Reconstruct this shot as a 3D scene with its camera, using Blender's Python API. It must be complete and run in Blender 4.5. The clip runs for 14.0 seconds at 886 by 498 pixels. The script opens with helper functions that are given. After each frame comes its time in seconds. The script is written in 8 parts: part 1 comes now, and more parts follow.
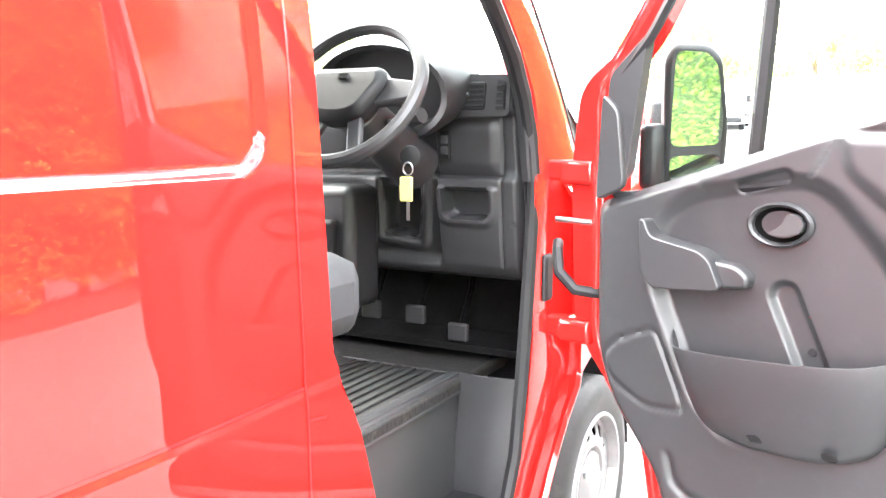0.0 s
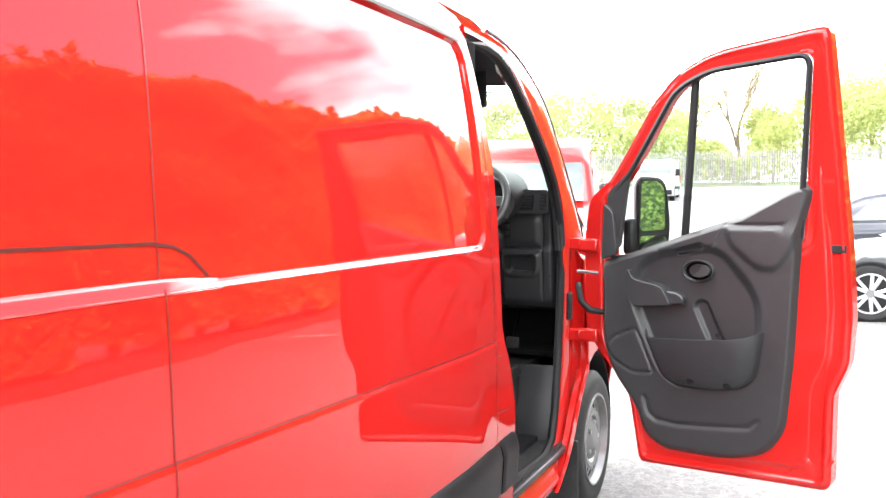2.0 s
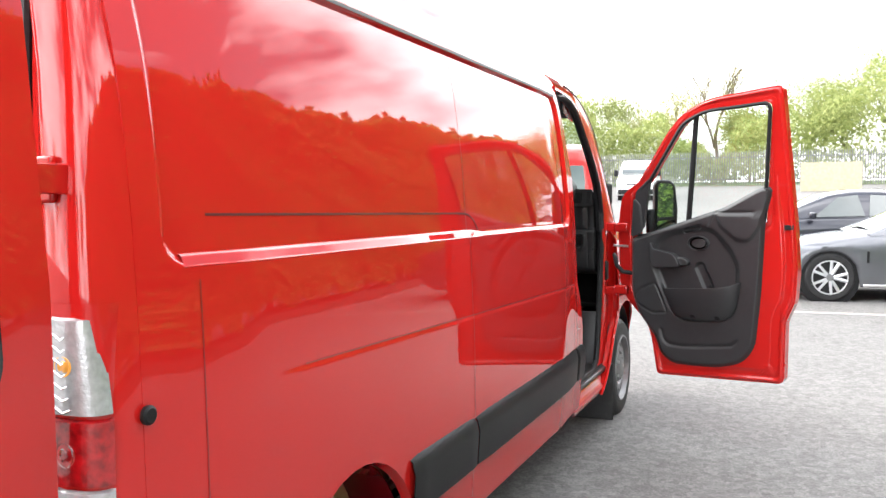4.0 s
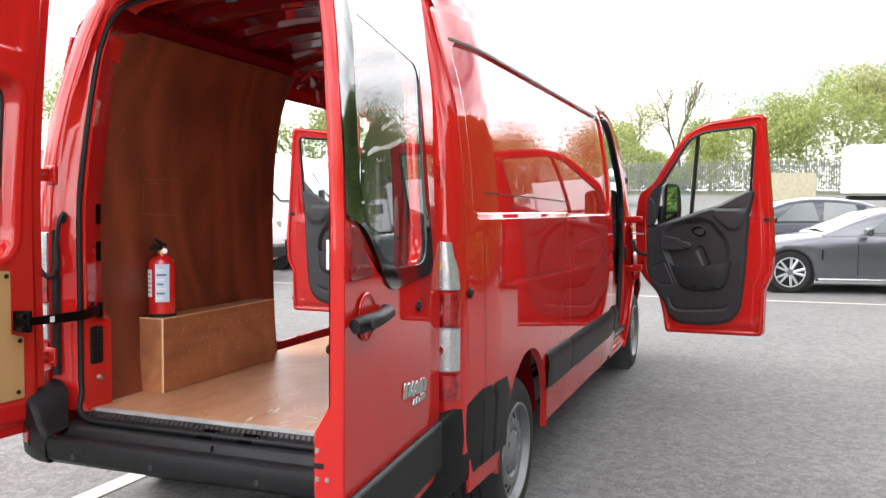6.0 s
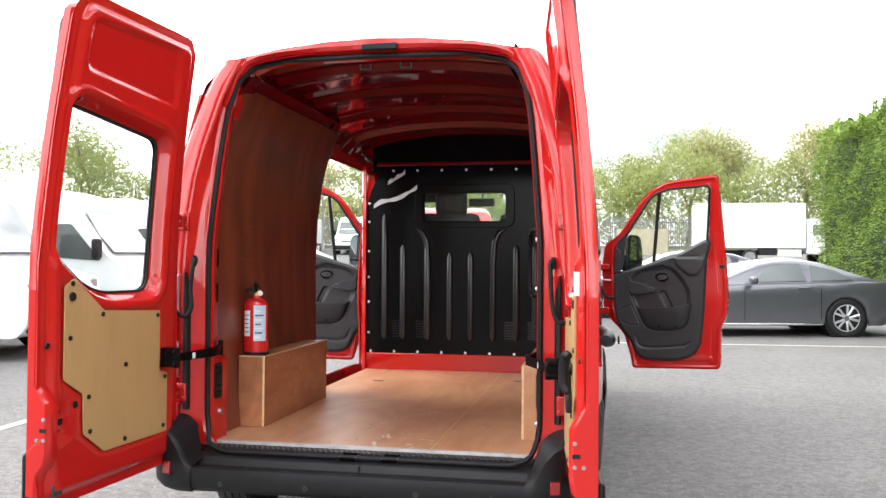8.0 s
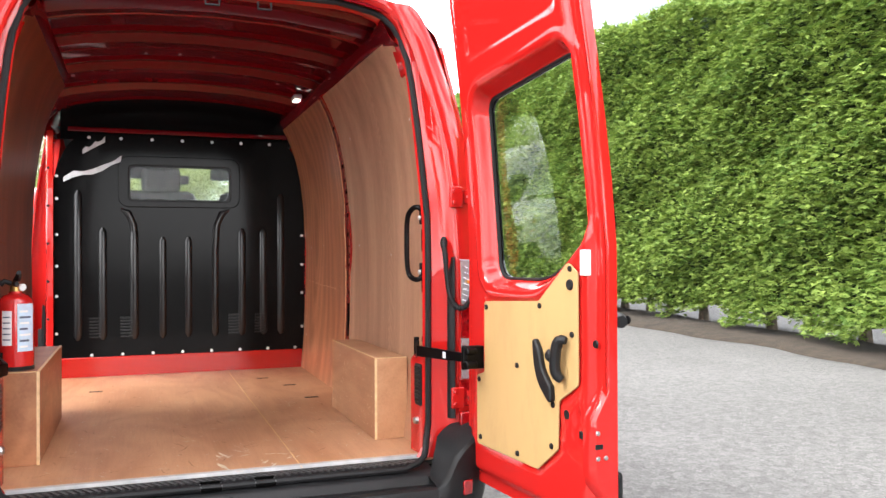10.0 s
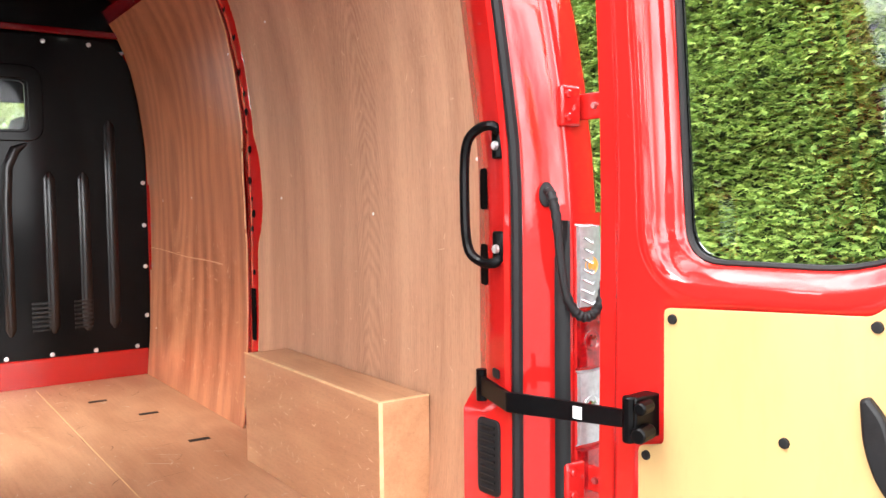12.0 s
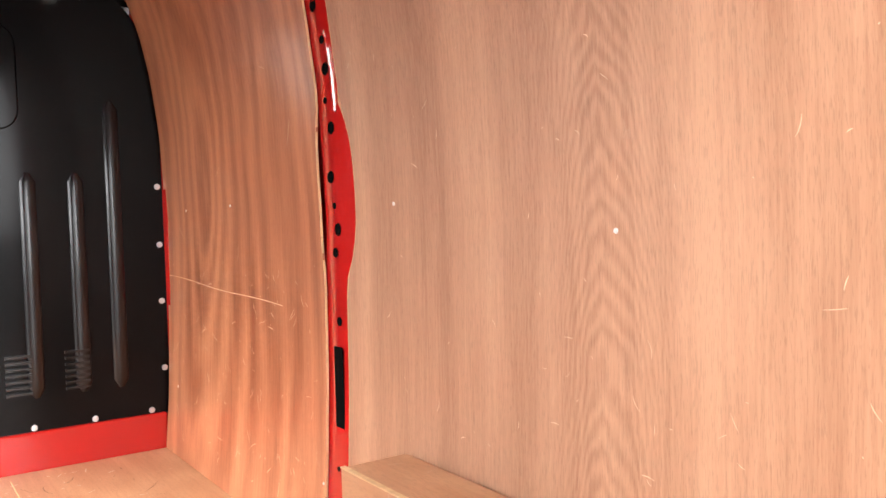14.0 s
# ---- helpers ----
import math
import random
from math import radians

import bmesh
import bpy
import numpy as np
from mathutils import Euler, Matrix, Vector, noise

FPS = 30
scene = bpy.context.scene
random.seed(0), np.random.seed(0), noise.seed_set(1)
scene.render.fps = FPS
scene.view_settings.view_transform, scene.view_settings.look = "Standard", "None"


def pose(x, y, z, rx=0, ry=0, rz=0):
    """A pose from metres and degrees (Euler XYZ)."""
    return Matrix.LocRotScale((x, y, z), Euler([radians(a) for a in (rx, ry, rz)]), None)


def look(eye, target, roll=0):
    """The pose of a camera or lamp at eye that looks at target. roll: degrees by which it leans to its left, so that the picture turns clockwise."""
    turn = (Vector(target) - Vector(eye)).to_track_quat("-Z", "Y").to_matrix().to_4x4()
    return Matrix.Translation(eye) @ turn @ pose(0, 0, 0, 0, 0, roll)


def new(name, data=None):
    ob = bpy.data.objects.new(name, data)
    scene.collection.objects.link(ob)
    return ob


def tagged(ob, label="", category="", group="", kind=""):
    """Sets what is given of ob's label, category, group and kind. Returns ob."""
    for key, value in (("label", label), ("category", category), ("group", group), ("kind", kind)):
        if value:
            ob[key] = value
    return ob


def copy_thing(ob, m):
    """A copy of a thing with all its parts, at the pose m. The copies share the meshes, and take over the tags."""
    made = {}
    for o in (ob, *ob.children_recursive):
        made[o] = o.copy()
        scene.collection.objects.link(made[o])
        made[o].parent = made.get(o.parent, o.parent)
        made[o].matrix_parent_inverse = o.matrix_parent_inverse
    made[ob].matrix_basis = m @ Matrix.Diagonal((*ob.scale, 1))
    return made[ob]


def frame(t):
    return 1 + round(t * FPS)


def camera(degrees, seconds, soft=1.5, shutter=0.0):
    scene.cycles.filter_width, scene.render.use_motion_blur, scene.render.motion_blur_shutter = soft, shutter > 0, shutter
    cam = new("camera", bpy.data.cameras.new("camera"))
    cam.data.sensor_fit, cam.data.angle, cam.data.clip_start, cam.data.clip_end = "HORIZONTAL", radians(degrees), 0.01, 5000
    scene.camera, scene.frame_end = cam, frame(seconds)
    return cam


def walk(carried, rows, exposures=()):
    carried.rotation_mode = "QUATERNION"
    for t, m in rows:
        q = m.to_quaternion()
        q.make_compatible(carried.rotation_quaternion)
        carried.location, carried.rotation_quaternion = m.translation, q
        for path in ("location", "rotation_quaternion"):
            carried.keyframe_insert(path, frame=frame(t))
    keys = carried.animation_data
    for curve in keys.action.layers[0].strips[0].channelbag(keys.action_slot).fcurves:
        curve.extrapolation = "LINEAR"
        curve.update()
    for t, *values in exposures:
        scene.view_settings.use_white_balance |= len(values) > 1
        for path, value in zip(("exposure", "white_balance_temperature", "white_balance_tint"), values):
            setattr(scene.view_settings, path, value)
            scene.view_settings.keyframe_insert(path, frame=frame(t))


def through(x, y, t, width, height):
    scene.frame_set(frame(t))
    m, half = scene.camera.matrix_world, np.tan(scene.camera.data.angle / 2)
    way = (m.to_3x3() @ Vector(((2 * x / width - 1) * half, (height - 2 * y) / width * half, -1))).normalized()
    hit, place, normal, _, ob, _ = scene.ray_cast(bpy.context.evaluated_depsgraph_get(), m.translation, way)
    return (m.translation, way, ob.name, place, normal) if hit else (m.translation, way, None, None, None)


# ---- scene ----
cam = camera(55.5, 14.0)
# the van stands nose-down by a degree on the level yard; the path is given in the van's own axes
V = Matrix.Translation((0, 0.5, 0)) @ pose(0, 0, 0, -0.86, 0, 0) @ Matrix.Translation((0, -0.5, 0))
PATH = [
    (0, (1.791, 2.347, 1.488), (0.841, 4.085, 1.215), -0.0),
    (0.5, (1.835, 1.924, 1.537), (0.96, 3.718, 1.406), 0.0),
    (1, (1.924, 1.515, 1.559), (1.061, 3.316, 1.459), -0.3),
    (1.5, (1.996, 1.11, 1.567), (1.146, 2.918, 1.46), -0.3),
    (2, (2.044, 0.663, 1.58), (1.215, 2.48, 1.472), -0.3),
    (2.5, (2.131, 0.247, 1.572), (1.314, 2.069, 1.47), -0.3),
    (3, (2.161, -0.216, 1.575), (1.351, 1.609, 1.47), -0.2),
    (3.2, (2.164, -0.409, 1.593), (1.36, 1.419, 1.477), -0.3),
    (5.3, (2.059, -2.232, 1.481), (1.326, -0.374, 1.384), 0.6),
    (5.5, (2.034, -2.414, 1.492), (1.315, -0.55, 1.394), 0.7),
    (6, (2.02, -2.86, 1.469), (1.321, -0.989, 1.373), 0.5),
    (6.5, (1.914, -3.235, 1.481), (1.292, -1.337, 1.383), 0.7),
    (7, (1.675, -3.597, 1.489), (1.195, -1.657, 1.406), 0.9),
    (7.2, (1.547, -3.67, 1.473), (1.076, -1.726, 1.445), 0.9),
    (9.3, (0.125, -3.561, 1.367), (0.32, -1.571, 1.433), -0.1),
    (9.5, (-0.043, -3.479, 1.381), (0.292, -1.508, 1.448), -0.0),
    (10, (-0.309, -3.143, 1.372), (0.371, -1.263, 1.384), -0.2),
    (10.5, (-0.477, -2.714, 1.388), (0.451, -0.945, 1.287), -0.3),
    (11, (-0.533, -2.237, 1.398), (0.517, -0.539, 1.285), -0.2),
    (11.5, (-0.428, -1.746, 1.407), (0.694, -0.095, 1.288), -0.5),
    (12, (-0.352, -1.313, 1.405), (0.784, 0.329, 1.29), -0.7),
    (12.5, (-0.282, -0.972, 1.41), (0.866, 0.662, 1.3), -1.0),
    (13, (-0.176, -0.665, 1.419), (0.974, 0.968, 1.31), -1.2),
    (13.5, (-0.11, -0.377, 1.412), (1.037, 1.258, 1.311), -1.3),
    (14, (-0.066, -0.127, 1.412), (1.062, 1.522, 1.311), -1.5),
]
walk(cam, [(t, V @ look(eye, target, roll)) for t, eye, target, roll in PATH],
     [(0.0, 3.6), (0.6, 3.3), (1.2, 2.6), (2.0, 1.8), (3.0, 1.3), (5.4, 0.42), (7.0, 0.35), (9.5, 0.58), (10.5, 1.02), (12.0, 1.45), (14.0, 1.78)])
# ---- world ----
def sky_world():
    w = bpy.data.worlds.new("sky")
    scene.world = w
    w.use_nodes = True
    nt = w.node_tree
    nt.nodes.clear()
    out = nt.nodes.new("ShaderNodeOutputWorld")
    bg = nt.nodes.new("ShaderNodeBackground")
    sky = nt.nodes.new("ShaderNodeTexSky")
    sky.sky_type = "NISHITA"
    sky.sun_disc = False
    sky.sun_elevation, sky.sun_rotation = radians(SUN_UP), radians(SUN_TURN)
    sky.dust_density = 2.0
    co = nt.nodes.new("ShaderNodeTexCoord")
    mp = nt.nodes.new("ShaderNodeMapping")
    mp.inputs["Scale"].default_value = (1, 1, 2.2)
    mp.inputs["Location"].default_value = SKY_SHIFT
    nz = nt.nodes.new("ShaderNodeTexNoise")
    nz.inputs["Scale"].default_value, nz.inputs["Detail"].default_value = 2.3, 7
    nz.inputs["Roughness"].default_value = 0.55
    rp = nt.nodes.new("ShaderNodeValToRGB")
    rp.color_ramp.elements[0].position, rp.color_ramp.elements[1].position = 0.40, 0.57
    rp.color_ramp.elements[0].color = (0.10, 0.10, 0.10, 1)
    sc = nt.nodes.new("ShaderNodeMix")
    sc.data_type = "RGBA"
    sc.inputs["B"].default_value = (CLOUD, CLOUD, CLOUD * 1.02, 1)
    nt.links.new(co.outputs["Generated"], mp.inputs["Vector"])
    nt.links.new(mp.outputs[0], nz.inputs["Vector"])
    nt.links.new(nz.outputs["Fac"], rp.inputs[0])
    nt.links.new(rp.outputs["Color"], sc.inputs["Factor"])
    nt.links.new(sky.outputs[0], sc.inputs["A"])
    nt.links.new(sc.outputs["Result"], bg.inputs["Color"])
    bg.inputs["Strength"].default_value = SKY
    nt.links.new(bg.outputs[0], out.inputs[0])


SUN_UP, SUN_TURN, SKY, CLOUD, SKY_SHIFT = 43.0, 278.0, 0.12, 36.0, (0.0, 0.0, 0.0)
sky_world()
sun = new("sun", bpy.data.lights.new("sun", "SUN"))
sun.data.energy, sun.data.angle, sun.data.color = 1.9, radians(32), (1.0, 0.96, 0.9)
sa, se = radians(SUN_TURN), radians(SUN_UP)
sun.matrix_world = look(Vector((math.sin(sa) * math.cos(se), math.cos(sa) * math.cos(se), math.sin(se))) * 40, (0, 0, 0))


# ---- materials ----
def nodes_of(name):
    m = bpy.data.materials.new(name)
    m.use_nodes = True
    return m, m.node_tree, m.node_tree.nodes["Principled BSDF"]


def mat(name, color, rough=0.5, metal=0.0, coat=0.0, coat_rough=0.03, vary=0.12, scale=6.0, bump=0.0, bump_scale=200.0, spec=0.5, stretch=(1, 1, 1), dirt=None, dirt_amount=0.5, speckle=0.0, coat_ior=1.5):
    """A surface with mottled colour at two scales, fine relief and, where asked, blotches of dirt."""
    m, nt, bs = nodes_of(name)
    co = nt.nodes.new("ShaderNodeTexCoord")
    mp = nt.nodes.new("ShaderNodeMapping")
    mp.inputs["Scale"].default_value = stretch
    nt.links.new(co.outputs["Object"], mp.inputs["Vector"])
    n1 = nt.nodes.new("ShaderNodeTexNoise")
    n1.inputs["Scale"].default_value, n1.inputs["Detail"].default_value = scale, 6
    nt.links.new(mp.outputs[0], n1.inputs["Vector"])
    mr = nt.nodes.new("ShaderNodeMapRange")
    mr.inputs["From Min"].default_value, mr.inputs["From Max"].default_value = 0.3, 0.7
    mr.inputs["To Min"].default_value, mr.inputs["To Max"].default_value = 1 - vary, 1 + vary
    nt.links.new(n1.outputs["Fac"], mr.inputs["Value"])
    mx = nt.nodes.new("ShaderNodeMix")
    mx.data_type, mx.blend_type = "RGBA", "MULTIPLY"
    mx.inputs["Factor"].default_value = 1
    mx.inputs["A"].default_value = (*color, 1)
    nt.links.new(mr.outputs[0], mx.inputs["B"])
    last = mx.outputs["Result"]
    if dirt:
        n2 = nt.nodes.new("ShaderNodeTexNoise")
        n2.inputs["Scale"].default_value, n2.inputs["Detail"].default_value, n2.inputs["Roughness"].default_value = scale * 2.7, 9, 0.7
        nt.links.new(mp.outputs[0], n2.inputs["Vector"])
        r2 = nt.nodes.new("ShaderNodeMapRange")
        r2.inputs["From Min"].default_value, r2.inputs["From Max"].default_value = 0.52, 0.68
        r2.inputs["To Max"].default_value = dirt_amount
        nt.links.new(n2.outputs["Fac"], r2.inputs["Value"])
        m2 = nt.nodes.new("ShaderNodeMix")
        m2.data_type = "RGBA"
        m2.inputs["B"].default_value = (*dirt, 1)
        nt.links.new(r2.outputs[0], m2.inputs["Factor"])
        nt.links.new(last, m2.inputs["A"])
        last = m2.outputs["Result"]
    if speckle:
        n4 = nt.nodes.new("ShaderNodeTexNoise")
        n4.inputs["Scale"].default_value, n4.inputs["Detail"].default_value, n4.inputs["Roughness"].default_value = 75, 5, 0.85
        nt.links.new(co.outputs["Object"], n4.inputs["Vector"])
        r4 = nt.nodes.new("ShaderNodeMapRange")
        r4.inputs["From Min"].default_value, r4.inputs["From Max"].default_value = 0.35, 0.65
        r4.inputs["To Min"].default_value, r4.inputs["To Max"].default_value = 1 - speckle, 1 + speckle
        nt.links.new(n4.outputs["Fac"], r4.inputs["Value"])
        m4 = nt.nodes.new("ShaderNodeMix")
        m4.data_type, m4.blend_type = "RGBA", "MULTIPLY"
        m4.inputs["Factor"].default_value = 1
        nt.links.new(last, m4.inputs["A"])
        nt.links.new(r4.outputs[0], m4.inputs["B"])
        last = m4.outputs["Result"]
    nt.links.new(last, bs.inputs["Base Color"])
    bs.inputs["Coat IOR"].default_value = coat_ior
    bs.inputs["Roughness"].default_value, bs.inputs["Metallic"].default_value = rough, metal
    bs.inputs["Coat Weight"].default_value, bs.inputs["Coat Roughness"].default_value = coat, coat_rough
    bs.inputs["Specular IOR Level"].default_value = spec
    if bump:
        nb = nt.nodes.new("ShaderNodeTexNoise")
        nb.inputs["Scale"].default_value, nb.inputs["Detail"].default_value = bump_scale, 3
        nt.links.new(co.outputs["Object"], nb.inputs["Vector"])
        bp = nt.nodes.new("ShaderNodeBump")
        bp.inputs["Strength"].default_value, bp.inputs["Distance"].default_value = bump, 0.004
        nt.links.new(nb.outputs["Fac"], bp.inputs["Height"])
        nt.links.new(bp.outputs[0], bs.inputs["Normal"])
    return m


def wood(name, light, dark, axis="Z", rings=5.0, rough=0.45, scuff=0.25, centre=(0, 0, 0), figure=0.3, fine=90.0, coat=0.15, streak=0.3, grow=2.5, reach=0.12, blotch=5.0, scuff_color=(0.75, 0.62, 0.45), flame=None, oval=None):
    """Rotary-cut plywood: long flames of grain along an axis, fine pores, pale scuffs."""
    m, nt, bs = nodes_of(name)
    co = nt.nodes.new("ShaderNodeTexCoord")
    mp = nt.nodes.new("ShaderNodeMapping")
    along = {"X": (reach, 1, 1), "Y": (1, reach, 1), "Z": (1, 1, reach)}[axis]
    mp.inputs["Scale"].default_value = along
    mp.inputs["Location"].default_value = [-c * k for c, k in zip(centre, along)]
    nt.links.new(co.outputs["Object"], mp.inputs["Vector"])
    field = nt.nodes.new("ShaderNodeTexNoise")
    field.inputs["Scale"].default_value, field.inputs["Detail"].default_value, field.inputs["Roughness"].default_value = grow, 2.0, 0.35
    field.inputs["Distortion"].default_value = 0.3
    nt.links.new(mp.outputs[0], field.inputs["Vector"])
    bands = nt.nodes.new("ShaderNodeMath")
    bands.operation = "MULTIPLY"
    bands.inputs[1].default_value = rings
    nt.links.new(field.outputs["Fac"], bands.inputs[0])

    def calc(op, a, b=None, c=None):
        q = nt.nodes.new("ShaderNodeMath")
        q.operation = op
        for k, v in enumerate((a, b, c)):
            if v is None:
                continue
            if isinstance(v, (int, float)):
                q.inputs[k].default_value = v
            else:
                nt.links.new(v, q.inputs[k])
        return q.outputs[0]

    phase, fade = bands.outputs[0], None
    if flame or oval:
        xyz = nt.nodes.new("ShaderNodeSeparateXYZ")
        nt.links.new(co.outputs["Object"], xyz.inputs[0])
        y, z = xyz.outputs["Y"], xyz.outputs["Z"]
        if flame:  # nested arches standing over one another about an upright line
            yc, steep, gap = flame
            wave = nt.nodes.new("ShaderNodeTexNoise")
            wave.inputs["Scale"].default_value, wave.inputs["Detail"].default_value = 7.0, 4
            nt.links.new(mp.outputs[0], wave.inputs["Vector"])
            rough_z = nt.nodes.new("ShaderNodeTexNoise")
            rough_z.inputs["Scale"].default_value, rough_z.inputs["Detail"].default_value = 4.0, 3
            nt.links.new(co.outputs["Object"], rough_z.inputs["Vector"])
            y = calc("MULTIPLY_ADD", calc("SUBTRACT", wave.outputs["Fac"], 0.5), 0.16, y)
            z = calc("MULTIPLY_ADD", rough_z.outputs["Fac"], 0.22, z)
            d = calc("ABSOLUTE", calc("SUBTRACT", y, yc))
            rise = calc("MULTIPLY_ADD", calc("POWER", d, 1.55), steep, z)
            phase = calc("MULTIPLY_ADD", rise, 6.283 / gap, phase)
            fade = calc("MULTIPLY_ADD", calc("EXPONENT", calc("MULTIPLY", calc("MULTIPLY", d, d), -95.0)), figure * 0.90, figure * 0.10)
        else:  # long closed rings about one eye
            yc, zc, ry, rz, gap = oval
            dy = calc("DIVIDE", calc("SUBTRACT", y, yc), ry)
            dz = calc("DIVIDE", calc("SUBTRACT", z, zc), rz)
            r = calc("SQRT", calc("ADD", calc("MULTIPLY", dy, dy), calc("MULTIPLY", dz, dz)))
            phase = calc("MULTIPLY_ADD", r, 6.283 / gap, phase)
    sine = nt.nodes.new("ShaderNodeMath")
    sine.operation = "SINE"
    nt.links.new(phase, sine.inputs[0])
    half = nt.nodes.new("ShaderNodeMath")
    half.operation = "MULTIPLY_ADD"
    half.inputs[1].default_value, half.inputs[2].default_value = 0.5, 0.5
    nt.links.new(sine.outputs[0], half.inputs[0])
    mp2 = nt.nodes.new("ShaderNodeMapping")
    mp2.inputs["Scale"].default_value = {"X": (0.04, 1, 1), "Y": (1, 0.04, 1), "Z": (1, 1, 0.04)}[axis]
    nt.links.new(co.outputs["Object"], mp2.inputs["Vector"])
    n1 = nt.nodes.new("ShaderNodeTexNoise")
    n1.inputs["Scale"].default_value, n1.inputs["Detail"].default_value = fine, 8
    nt.links.new(mp2.outputs[0], n1.inputs["Vector"])
    n3 = nt.nodes.new("ShaderNodeTexNoise")
    n3.inputs["Scale"].default_value, n3.inputs["Detail"].default_value = blotch, 5
    nt.links.new(mp.outputs[0], n3.inputs["Vector"])
    mixf = nt.nodes.new("ShaderNodeMix")
    mixf.inputs["Factor"].default_value = 1 - figure
    if fade is not None:
        nt.links.new(calc("SUBTRACT", 1.0, fade), mixf.inputs["Factor"])
    nt.links.new(half.outputs[0], mixf.inputs["A"])
    nt.links.new(n3.outputs["Fac"], mixf.inputs["B"])
    mixg = nt.nodes.new("ShaderNodeMix")
    mixg.inputs["Factor"].default_value = streak
    nt.links.new(mixf.outputs["Result"], mixg.inputs["A"])
    nt.links.new(n1.outputs["Fac"], mixg.inputs["B"])
    mp4 = nt.nodes.new("ShaderNodeMapping")
    mp4.inputs["Scale"].default_value = {"X": (0.09, 1, 1), "Y": (1, 0.09, 1), "Z": (1, 1, 0.09)}[axis]
    nt.links.new(co.outputs["Object"], mp4.inputs["Vector"])
    n5 = nt.nodes.new("ShaderNodeTexNoise")
    n5.inputs["Scale"].default_value, n5.inputs["Detail"].default_value = 560, 2
    nt.links.new(mp4.outputs[0], n5.inputs["Vector"])
    r5 = nt.nodes.new("ShaderNodeMapRange")
    r5.inputs["From Min"].default_value, r5.inputs["From Max"].default_value = 0.36, 0.46
    r5.inputs["To Min"].default_value, r5.inputs["To Max"].default_value = 0.84, 1.0
    nt.links.new(n5.outputs["Fac"], r5.inputs["Value"])
    rp = nt.nodes.new("ShaderNodeValToRGB")
    rp.color_ramp.elements[0].position, rp.color_ramp.elements[1].position = 0.33, 0.64
    rp.color_ramp.elements[0].color, rp.color_ramp.elements[1].color = (*dark, 1), (*light, 1)
    nt.links.new(mixg.outputs["Result"], rp.inputs[0])
    ns = nt.nodes.new("ShaderNodeTexNoise")
    ns.inputs["Scale"].default_value, ns.inputs["Detail"].default_value, ns.inputs["Roughness"].default_value = 7, 12, 0.8
    mp3 = nt.nodes.new("ShaderNodeMapping")
    mp3.inputs["Scale"].default_value, mp3.inputs["Rotation"].default_value = (1, 3.5, 1.6), (0.4, 0.3, 0.6)
    nt.links.new(co.outputs["Object"], mp3.inputs["Vector"])
    nt.links.new(mp3.outputs[0], ns.inputs["Vector"])
    rs = nt.nodes.new("ShaderNodeMapRange")
    rs.inputs["From Min"].default_value, rs.inputs["From Max"].default_value, rs.inputs["To Max"].default_value = 0.62, 0.72, scuff
    nt.links.new(ns.outputs["Fac"], rs.inputs["Value"])
    m2 = nt.nodes.new("ShaderNodeMix")
    m2.data_type = "RGBA"
    m2.inputs["B"].default_value = (*scuff_color, 1)
    nt.links.new(rs.outputs[0], m2.inputs["Factor"])
    m6 = nt.nodes.new("ShaderNodeMix")
    m6.data_type, m6.blend_type = "RGBA", "MULTIPLY"
    m6.inputs["Factor"].default_value = 1
    nt.links.new(rp.outputs["Color"], m6.inputs["A"])
    nt.links.new(r5.outputs[0], m6.inputs["B"])
    nt.links.new(m6.outputs["Result"], m2.inputs["A"])
    nt.links.new(m2.outputs["Result"], bs.inputs["Base Color"])
    bs.inputs["Roughness"].default_value = rough
    bs.inputs["Coat Weight"].default_value, bs.inputs["Coat Roughness"].default_value = coat, 0.25
    bp = nt.nodes.new("ShaderNodeBump")
    bp.inputs["Strength"].default_value, bp.inputs["Distance"].default_value = 0.15, 0.002
    nt.links.new(n1.outputs["Fac"], bp.inputs["Height"])
    nt.links.new(bp.outputs[0], bs.inputs["Normal"])
    return m


def glass(name, tint=(0.9, 0.95, 0.93), gloss=1.0):
    m, nt, bs = nodes_of(name)
    nt.nodes.remove(bs)
    out = nt.nodes["Material Output"]
    tr = nt.nodes.new("ShaderNodeBsdfTransparent")
    tr.inputs[0].default_value = (*tint, 1)
    gl = nt.nodes.new("ShaderNodeBsdfGlossy")
    gl.inputs["Roughness"].default_value = 0.01
    lw = nt.nodes.new("ShaderNodeLayerWeight")
    lw.inputs["Blend"].default_value = 0.5
    pw = nt.nodes.new("ShaderNodeMath")
    pw.operation = "POWER"
    pw.inputs[1].default_value = 4.0
    mu = nt.nodes.new("ShaderNodeMath")
    mu.operation = "MULTIPLY_ADD"
    mu.use_clamp = True
    mu.inputs[1].default_value, mu.inputs[2].default_value = 0.9 * gloss, 0.06 * gloss
    nt.links.new(lw.outputs["Facing"], pw.inputs[0])
    mx = nt.nodes.new("ShaderNodeMixShader")
    nt.links.new(pw.outputs[0], mu.inputs[0])
    nt.links.new(mu.outputs[0], mx.inputs[0])
    nt.links.new(tr.outputs[0], mx.inputs[1])
    nt.links.new(gl.outputs[0], mx.inputs[2])
    nt.links.new(mx.outputs[0], out.inputs[0])
    return m


